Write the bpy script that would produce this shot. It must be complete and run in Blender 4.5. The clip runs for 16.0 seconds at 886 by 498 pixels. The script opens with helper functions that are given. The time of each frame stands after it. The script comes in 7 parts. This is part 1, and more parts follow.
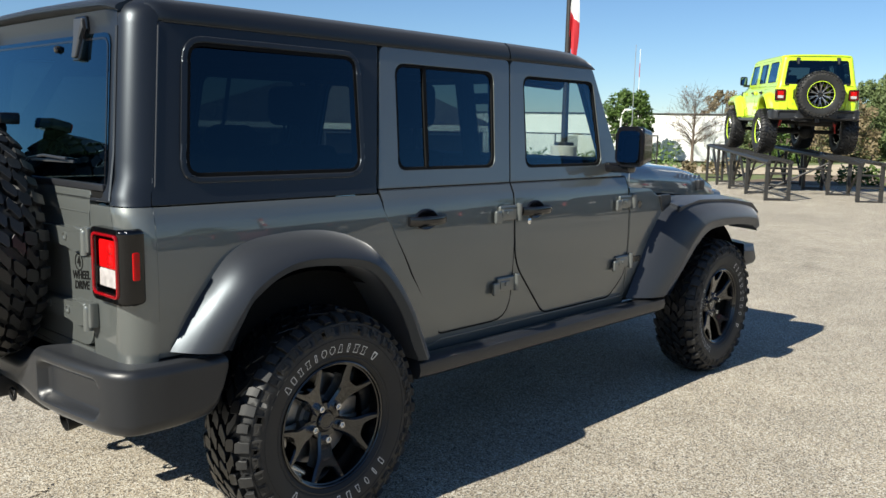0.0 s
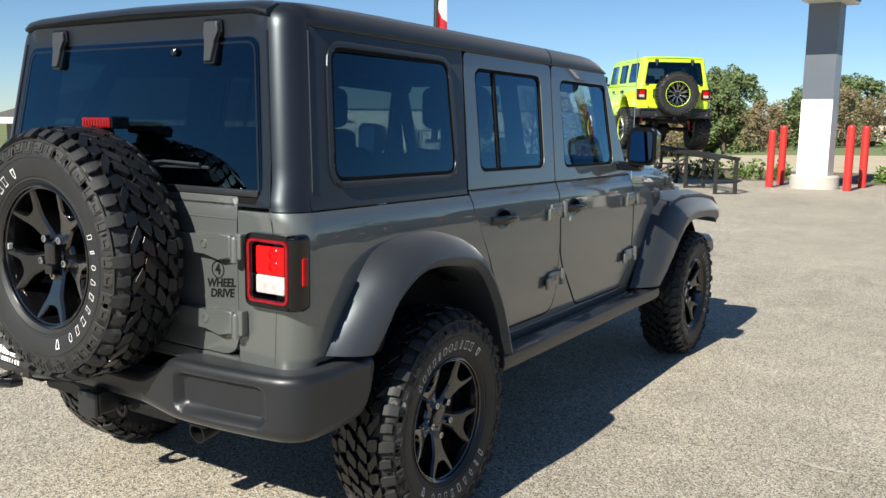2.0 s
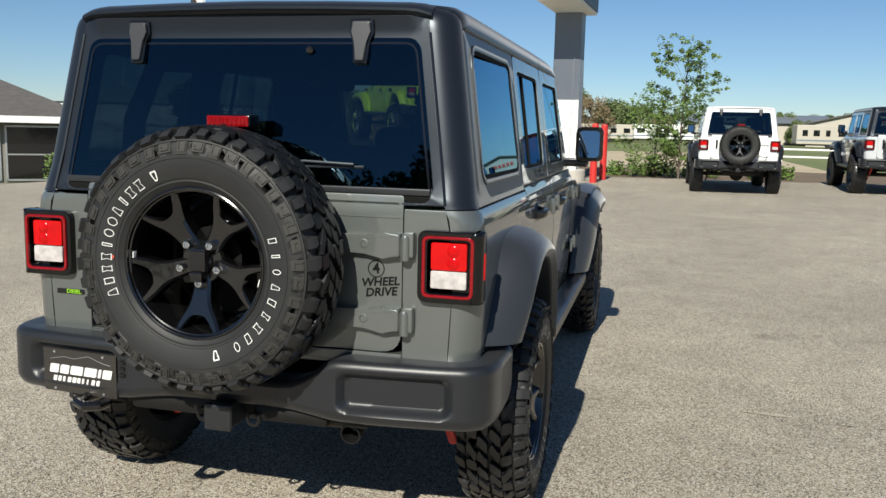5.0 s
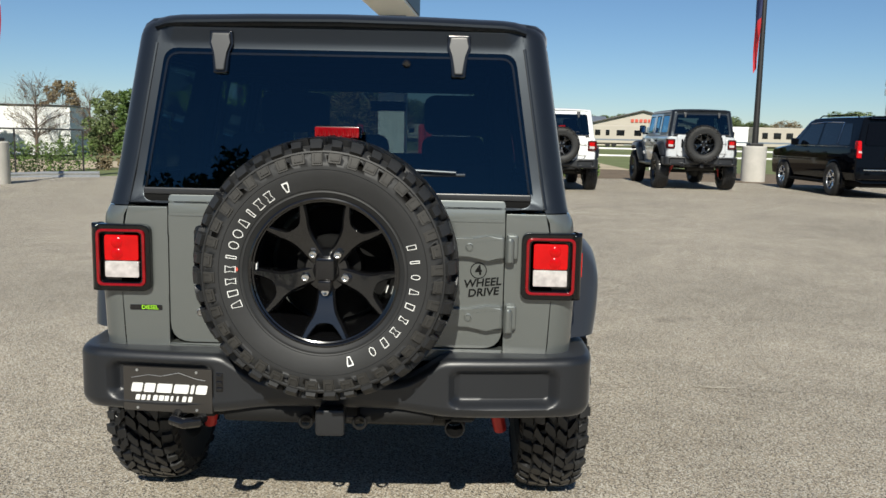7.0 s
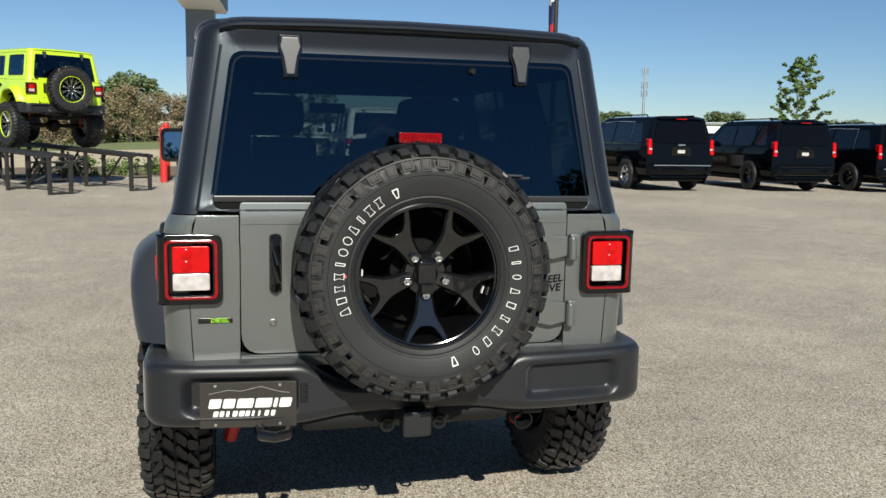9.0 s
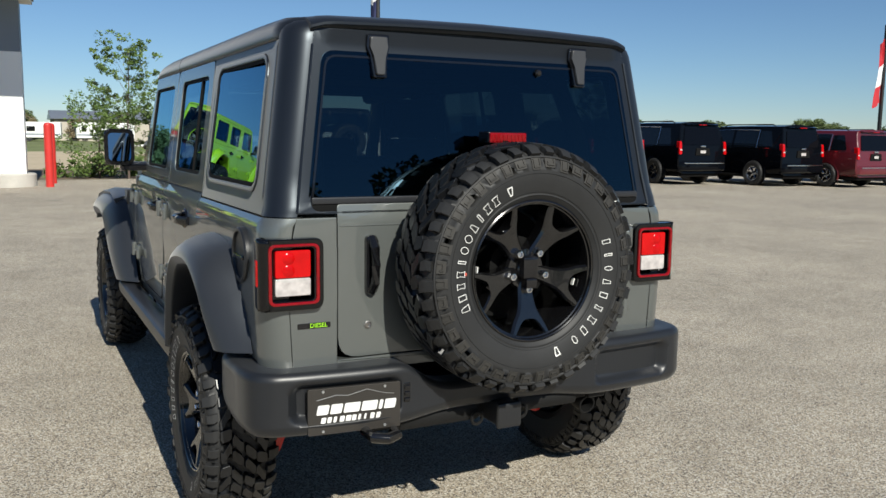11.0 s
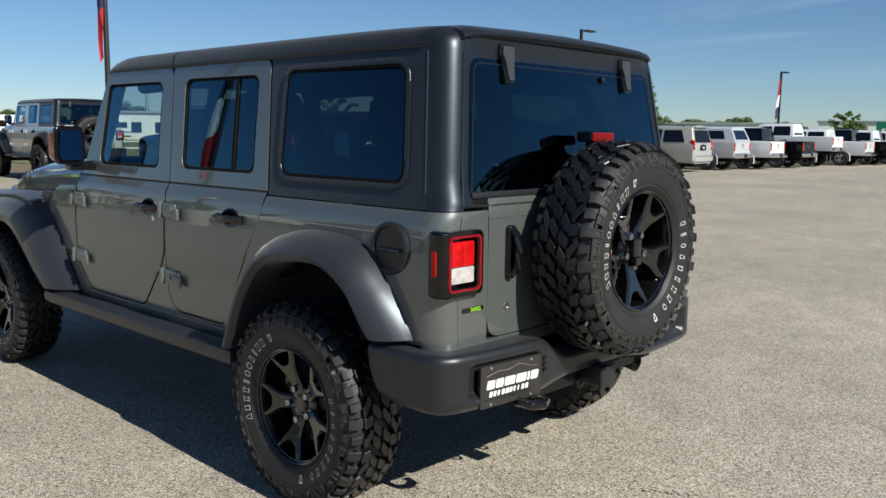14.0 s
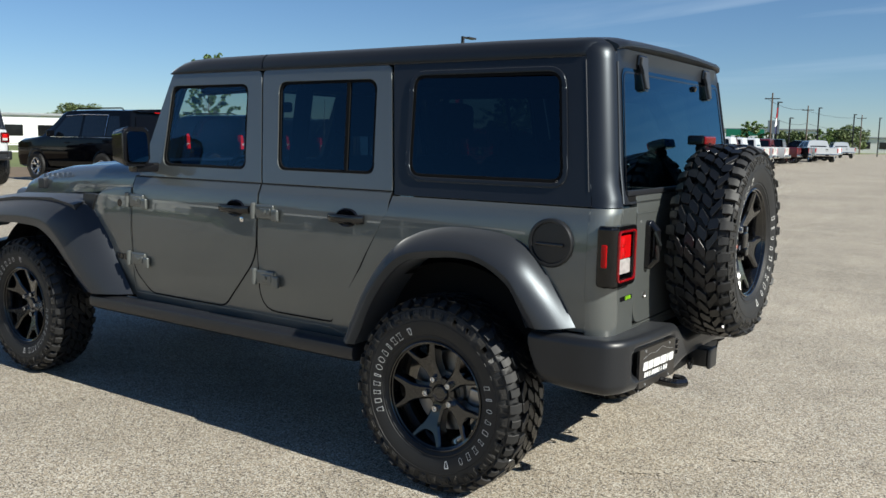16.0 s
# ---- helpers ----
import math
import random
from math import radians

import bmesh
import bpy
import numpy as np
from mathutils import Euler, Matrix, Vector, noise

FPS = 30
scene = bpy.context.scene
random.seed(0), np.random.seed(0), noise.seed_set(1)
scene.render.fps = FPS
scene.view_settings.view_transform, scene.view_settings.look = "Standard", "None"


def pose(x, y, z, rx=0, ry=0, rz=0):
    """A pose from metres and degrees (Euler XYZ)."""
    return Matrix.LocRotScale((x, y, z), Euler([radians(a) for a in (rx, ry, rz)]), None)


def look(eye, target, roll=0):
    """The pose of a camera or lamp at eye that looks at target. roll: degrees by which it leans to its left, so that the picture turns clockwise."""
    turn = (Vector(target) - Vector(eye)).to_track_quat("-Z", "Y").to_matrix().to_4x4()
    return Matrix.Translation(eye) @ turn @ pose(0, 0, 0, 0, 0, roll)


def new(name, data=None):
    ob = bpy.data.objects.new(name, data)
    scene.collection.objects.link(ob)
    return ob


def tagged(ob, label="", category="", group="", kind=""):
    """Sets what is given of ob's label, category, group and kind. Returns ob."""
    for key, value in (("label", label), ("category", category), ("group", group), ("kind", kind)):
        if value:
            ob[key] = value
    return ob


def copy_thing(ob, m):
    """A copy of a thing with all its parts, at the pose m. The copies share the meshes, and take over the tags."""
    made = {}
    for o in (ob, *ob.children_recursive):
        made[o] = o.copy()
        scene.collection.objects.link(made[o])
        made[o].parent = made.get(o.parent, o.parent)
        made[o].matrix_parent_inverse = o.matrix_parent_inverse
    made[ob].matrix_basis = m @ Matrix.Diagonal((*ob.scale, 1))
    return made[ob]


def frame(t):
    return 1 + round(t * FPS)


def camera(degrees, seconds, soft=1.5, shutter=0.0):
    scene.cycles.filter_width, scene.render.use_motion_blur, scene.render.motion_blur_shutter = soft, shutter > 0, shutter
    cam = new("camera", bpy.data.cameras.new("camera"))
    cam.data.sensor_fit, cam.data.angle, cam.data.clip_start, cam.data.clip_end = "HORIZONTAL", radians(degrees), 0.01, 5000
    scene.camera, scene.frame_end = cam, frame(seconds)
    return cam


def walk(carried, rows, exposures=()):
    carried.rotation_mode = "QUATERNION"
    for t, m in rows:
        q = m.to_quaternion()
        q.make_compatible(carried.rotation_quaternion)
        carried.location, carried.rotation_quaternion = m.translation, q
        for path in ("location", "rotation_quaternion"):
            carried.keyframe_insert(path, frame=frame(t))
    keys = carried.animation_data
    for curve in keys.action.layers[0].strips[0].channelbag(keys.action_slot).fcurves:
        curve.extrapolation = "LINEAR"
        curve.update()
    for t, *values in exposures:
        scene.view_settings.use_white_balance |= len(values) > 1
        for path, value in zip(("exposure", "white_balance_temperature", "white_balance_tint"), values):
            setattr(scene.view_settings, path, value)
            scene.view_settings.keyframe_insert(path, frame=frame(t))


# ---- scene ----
cam = camera(54.8, 16.0)
PATH = [
    (0, (3.131, -1.861, 1.446), (1.782, -0.412, 1.164), 1.1),
    (0.5, (2.996, -2.079, 1.451), (1.734, -0.553, 1.172), 0.9),
    (1, (2.853, -2.258, 1.457), (1.666, -0.673, 1.172), 1.0),
    (1.5, (2.644, -2.393, 1.443), (1.514, -0.767, 1.158), 1.0),
    (2, (2.461, -2.527, 1.453), (1.4, -0.855, 1.17), 1.0),
    (2.5, (2.282, -2.711, 1.461), (1.303, -0.99, 1.18), 1.1),
    (3, (2.112, -2.86, 1.455), (1.237, -1.084, 1.171), 1.1),
    (3.5, (1.928, -2.946, 1.434), (1.139, -1.129, 1.152), 1.0),
    (4, (1.726, -3.036, 1.442), (1.033, -1.181, 1.159), 1.1),
    (6.5, (0.623, -3.425, 1.439), (0.488, -1.448, 1.169), 1.3),
    (7, (0.374, -3.491, 1.454), (0.359, -1.51, 1.184), 1.2),
    (7.5, (0.163, -3.482, 1.431), (0.261, -1.503, 1.159), 1.2),
    (8, (-0.073, -3.444, 1.44), (0.153, -1.475, 1.172), 1.3),
    (8.5, (-0.335, -3.455, 1.433), (0.019, -1.505, 1.165), 1.2),
    (9, (-0.58, -3.477, 1.46), (-0.102, -1.554, 1.195), 1.1),
    (9.5, (-0.781, -3.433, 1.449), (-0.207, -1.535, 1.186), 1.0),
    (12, (-1.932, -3.038, 1.448), (-0.795, -1.414, 1.182), 0.6),
    (12.5, (-2.137, -2.939, 1.455), (-0.9, -1.39, 1.186), 0.6),
    (13, (-2.387, -2.866, 1.461), (-1.077, -1.377, 1.197), 0.8),
    (13.5, (-2.592, -2.765, 1.469), (-1.211, -1.346, 1.195), 0.6),
    (14, (-2.805, -2.602, 1.457), (-1.366, -1.24, 1.187), 0.7),
    (14.5, (-3.006, -2.446, 1.458), (-1.525, -1.129, 1.189), 0.8),
    (15, (-3.278, -2.294, 1.456), (-1.743, -1.037, 1.2), 1.0),
    (15.5, (-3.464, -2.134, 1.451), (-1.881, -0.939, 1.193), 0.8),
    (16, (-3.633, -1.913, 1.434), (-1.997, -0.791, 1.179), 1.0),
]
LIGHTING = [(0, 0.84), (1.5, 0.86), (3.5, 0.69), (6.5, 0.34), (9, 0.44), (12.5, 0.35), (14.5, 0.48), (16, 0.55)]
walk(cam, [(t, look(eye, target, roll)) for t, eye, target, roll in PATH], [(t, stops, 6200.0 if t < 10 else 6050.0, 6.0) for t, stops in LIGHTING])


# ---- sky and sun: the sun stands behind the vehicle, about 37 degrees high ----
SUN_UP, SUN_TURN = radians(36.7), radians(181.0)
world = bpy.data.worlds.new("sky")
scene.world = world
world.use_nodes = True
wt = world.node_tree
sky = wt.nodes.new("ShaderNodeTexSky")
sky.sky_type, sky.sun_disc = "NISHITA", False
sky.sun_elevation, sky.sun_rotation = SUN_UP, SUN_TURN
sky.air_density, sky.dust_density, sky.ozone_density = 0.85, 0.03, 5.4


def sky_node(kind, **settings):
    n = wt.nodes.new(kind)
    for key, v in settings.items():
        n.inputs[int(key[1:])].default_value = v
    return n


# thin cirrus low in the eastern sky: streaks on a far flat layer
aim = sky_node("ShaderNodeTexCoord")
split = sky_node("ShaderNodeSeparateXYZ")
wt.links.new(aim.outputs["Generated"], split.inputs[0])
lift_z = sky_node("ShaderNodeMath", _1=0.06)
lift_z.operation = "ADD"
wt.links.new(split.outputs[2], lift_z.inputs[0])
layer = sky_node("ShaderNodeVectorMath")
layer.operation = "DIVIDE"
wt.links.new(aim.outputs["Generated"], layer.inputs[0])
wt.links.new(lift_z.outputs[0], layer.inputs[1])
shape = sky_node("ShaderNodeMapping")
shape.inputs["Rotation"].default_value = (0, 0, radians(14))
shape.inputs["Scale"].default_value = (0.85, 0.22, 0.0)
wt.links.new(layer.outputs[0], shape.inputs[0])
streak = sky_node("ShaderNodeTexNoise")
streak.inputs["Scale"].default_value, streak.inputs["Detail"].default_value, streak.inputs["Distortion"].default_value = 1.0, 7, 0.6
wt.links.new(shape.outputs[0], streak.inputs["Vector"])
dense = sky_node("ShaderNodeMapRange", _1=0.50, _2=0.80, _3=0.0, _4=0.55)
wt.links.new(streak.outputs[0], dense.inputs[0])
high = sky_node("ShaderNodeMapRange", _1=0.05, _2=0.13, _3=0.0, _4=1.0)
wt.links.new(split.outputs[2], high.inputs[0])
east = sky_node("ShaderNodeMapRange", _1=0.80, _2=0.97, _3=0.0, _4=1.0)
wt.links.new(split.outputs[0], east.inputs[0])
cover = sky_node("ShaderNodeMath")
cover.operation = "MULTIPLY"
wt.links.new(dense.outputs[0], cover.inputs[0])
wt.links.new(east.outputs[0], cover.inputs[1])
thin = sky_node("ShaderNodeMath")
thin.operation = "MULTIPLY"
wt.links.new(cover.outputs[0], thin.inputs[0])
wt.links.new(high.outputs[0], thin.inputs[1])
veil = sky_node("ShaderNodeMix")
veil.data_type = "RGBA"
veil.inputs["B"].default_value = (9.5, 10.5, 11.5, 1)
wt.links.new(thin.outputs[0], veil.inputs["Factor"])
wt.links.new(sky.outputs[0], veil.inputs["A"])
wt.links.new(veil.outputs["Result"], wt.nodes["Background"].inputs["Color"])
wt.nodes["Background"].inputs["Strength"].default_value = 0.060
sun = new("sun", bpy.data.lights.new("sun", "SUN"))
sun.data.energy, sun.data.angle, sun.data.color = 5.0, radians(0.53), (1.0, 0.917, 0.79)
sun.matrix_world = look((0, 0, 60), (0.03, math.cos(SUN_UP), 60 - math.sin(SUN_UP)))


# ---- materials ----
def mat(name, color, rough=0.5, metal=0.0, coat=0.0, vary=0.0, scale=8.0, bump=0.0, bump_scale=60.0, spec=0.5, fine=0.0, coat_ior=1.5, sky_gloss_tint=(1, 1, 1)):
    """A principled material: base colour with a two-scale mottling and a fine relief."""
    m = bpy.data.materials.new(name)
    m.use_nodes = True
    nt = m.node_tree
    b = nt.nodes["Principled BSDF"]
    b.inputs["Base Color"].default_value = (*color, 1)
    b.inputs["Roughness"].default_value = rough
    b.inputs["Metallic"].default_value = metal
    b.inputs["Coat Weight"].default_value = coat
    b.inputs["Coat Roughness"].default_value = 0.02
    b.inputs["Coat IOR"].default_value = coat_ior
    b.inputs["Specular IOR Level"].default_value = spec
    b.inputs["Specular Tint"].default_value = (*sky_gloss_tint, 1)
    if vary or bump or fine:
        co = nt.nodes.new("ShaderNodeTexCoord")
    if vary or fine:
        big = nt.nodes.new("ShaderNodeTexNoise")
        big.inputs["Scale"].default_value, big.inputs["Detail"].default_value = scale, 6
        nt.links.new(co.outputs["Object"], big.inputs["Vector"])
        small = nt.nodes.new("ShaderNodeTexNoise")
        small.inputs["Scale"].default_value, small.inputs["Detail"].default_value = scale * 14, 3
        nt.links.new(co.outputs["Object"], small.inputs["Vector"])
        add = nt.nodes.new("ShaderNodeMath")
        add.operation = "MULTIPLY_ADD"
        add.inputs[1].default_value = fine / max(vary, 1e-3)
        nt.links.new(small.outputs[0], add.inputs[0])
        nt.links.new(big.outputs[0], add.inputs[2])
        ramp = nt.nodes.new("ShaderNodeMapRange")
        mid = 0.5 + 0.5 * fine / max(vary, 1e-3)
        ramp.inputs[1].default_value, ramp.inputs[2].default_value = mid - 0.35, mid + 0.35
        ramp.inputs[3].default_value, ramp.inputs[4].default_value = 1 - vary, 1 + vary
        nt.links.new(add.outputs[0], ramp.inputs[0])
        mul = nt.nodes.new("ShaderNodeMix")
        mul.data_type, mul.blend_type = "RGBA", "MULTIPLY"
        mul.inputs["Factor"].default_value = 1
        mul.inputs["A"].default_value = (*color, 1)
        nt.links.new(ramp.outputs[0], mul.inputs["B"])
        nt.links.new(mul.outputs["Result"], b.inputs["Base Color"])
    if bump:
        n = nt.nodes.new("ShaderNodeTexNoise")
        n.inputs["Scale"].default_value, n.inputs["Detail"].default_value = bump_scale, 4
        nt.links.new(co.outputs["Object"], n.inputs["Vector"])
        bp = nt.nodes.new("ShaderNodeBump")
        bp.inputs["Strength"].default_value, bp.inputs["Distance"].default_value = bump, 0.01 if bump_scale < 250 else 0.0008
        nt.links.new(n.outputs[0], bp.inputs["Height"])
        nt.links.new(bp.outputs[0], b.inputs["Normal"])
    return m


def glass(name, tint, gloss=1.0):
    """Thin window glass: tinted see-through with a mirror gloss by Fresnel."""
    m = bpy.data.materials.new(name)
    m.use_nodes = True
    nt = m.node_tree
    nt.nodes.remove(nt.nodes["Principled BSDF"])
    tr, gl = nt.nodes.new("ShaderNodeBsdfTransparent"), nt.nodes.new("ShaderNodeBsdfGlossy")
    tr.inputs[0].default_value = (*tint, 1)
    gl.inputs["Roughness"].default_value = 0.0
    # gloss coloured blue to deepen the mirrored sky
    gl.inputs["Color"].default_value = (0.40 * gloss, 0.73 * gloss, gloss, 1)
    lw, mix = nt.nodes.new("ShaderNodeLayerWeight"), nt.nodes.new("ShaderNodeMixShader")
    lw.inputs["Blend"].default_value = 0.5
    power, schlick = nt.nodes.new("ShaderNodeMath"), nt.nodes.new("ShaderNodeMath")
    power.operation, schlick.operation = "POWER", "MULTIPLY_ADD"
    power.inputs[1].default_value = 3.3
    schlick.inputs[1].default_value, schlick.inputs[2].default_value = 0.94, 0.047
    nt.links.new(lw.outputs["Facing"], power.inputs[0])
    nt.links.new(power.outputs[0], schlick.inputs[0])
    nt.links.new(schlick.outputs[0], mix.inputs[0])
    nt.links.new(tr.outputs[0], mix.inputs[1])
    nt.links.new(gl.outputs[0], mix.inputs[2])
    nt.links.new(mix.outputs[0], nt.nodes["Material Output"].inputs[0])
    return m


def speckle(name, base, light, dark, grain=170.0):
    """Worn asphalt: pale stones in a tan binder, broad stains, hairline cracks."""
    m = bpy.data.materials.new(name)
    m.use_nodes = True
    nt, L = m.node_tree, m.node_tree.links
    b = nt.nodes["Principled BSDF"]
    b.inputs["Roughness"].default_value = 0.88
    co = nt.nodes.new("ShaderNodeTexCoord")
    def noise_tex(scale, detail):
        n = nt.nodes.new("ShaderNodeTexNoise")
        n.inputs["Scale"].default_value, n.inputs["Detail"].default_value = scale, detail
        L.new(co.outputs["Object"], n.inputs["Vector"])
        return n.outputs[0]
    def mapped(src, a, c, lo, hi):
        r = nt.nodes.new("ShaderNodeMapRange")
        for k, v in enumerate((a, c, lo, hi)):
            r.inputs[k + 1].default_value = v
        L.new(src, r.inputs[0])
        return r.outputs[0]
    def mixed(kind, fac, a, c):
        x = nt.nodes.new("ShaderNodeMix")
        x.data_type, x.blend_type = "RGBA", kind
        for key, v in (("Factor", fac), ("A", a), ("B", c)):
            if isinstance(v, tuple):
                x.inputs[key].default_value = (*v, 1)
            elif isinstance(v, (int, float)):
                x.inputs[key].default_value = v
            else:
                L.new(v, x.inputs[key])
        return x.outputs["Result"]
    vor = nt.nodes.new("ShaderNodeTexVoronoi")
    vor.inputs["Scale"].default_value = grain
    L.new(co.outputs["Object"], vor.inputs["Vector"])
    sep = nt.nodes.new("ShaderNodeSeparateColor")
    L.new(vor.outputs["Color"], sep.inputs[0])
    col = mixed("MIX", mapped(sep.outputs[0], 0.60, 0.78, 0, 1), base, light)
    col = mixed("MIX", mapped(sep.outputs[1], 0.70, 0.78, 0, 1), col, dark)
    col = mixed("MULTIPLY", 1.0, col, mapped(noise_tex(0.35, 7), 0.3, 0.72, 0.84, 1.14))
    col = mixed("MULTIPLY", 1.0, col, mapped(noise_tex(2.6, 8), 0.3, 0.7, 0.88, 1.10))
    # oil spots
    col = mixed("MULTIPLY", 1.0, col, mapped(noise_tex(1.1, 2), 0.22, 0.30, 0.62, 1.0))
    # hairline cracks
    wob = nt.nodes.new("ShaderNodeVectorMath")
    wob.operation = "MULTIPLY_ADD"
    wn = nt.nodes.new("ShaderNodeTexNoise")
    wn.inputs["Scale"].default_value, wn.inputs["Detail"].default_value = 1.6, 5
    L.new(co.outputs["Object"], wn.inputs["Vector"])
    L.new(wn.outputs["Color"], wob.inputs[0])
    wob.inputs[1].default_value = (1.5, 1.5, 0)
    L.new(co.outputs["Object"], wob.inputs[2])
    crk = nt.nodes.new("ShaderNodeTexVoronoi")
    crk.feature = "DISTANCE_TO_EDGE"
    crk.inputs["Scale"].default_value = 0.16
    L.new(wob.outputs[0], crk.inputs["Vector"])
    gate = mapped(noise_tex(0.5, 2), 0.5, 0.6, 0, 1)
    line = mapped(crk.outputs["Distance"], 0.0008, 0.0025, 0.88, 1.0)
    col = mixed("MIX", gate, col, mixed("MULTIPLY", 1.0, col, line))
    L.new(col, b.inputs["Base Color"])
    bp = nt.nodes.new("ShaderNodeBump")
    bp.inputs["Strength"].default_value, bp.inputs["Distance"].default_value = 0.5, 0.004
    L.new(vor.outputs["Distance"], bp.inputs["Height"])
    L.new(bp.outputs[0], b.inputs["Normal"])
    return m


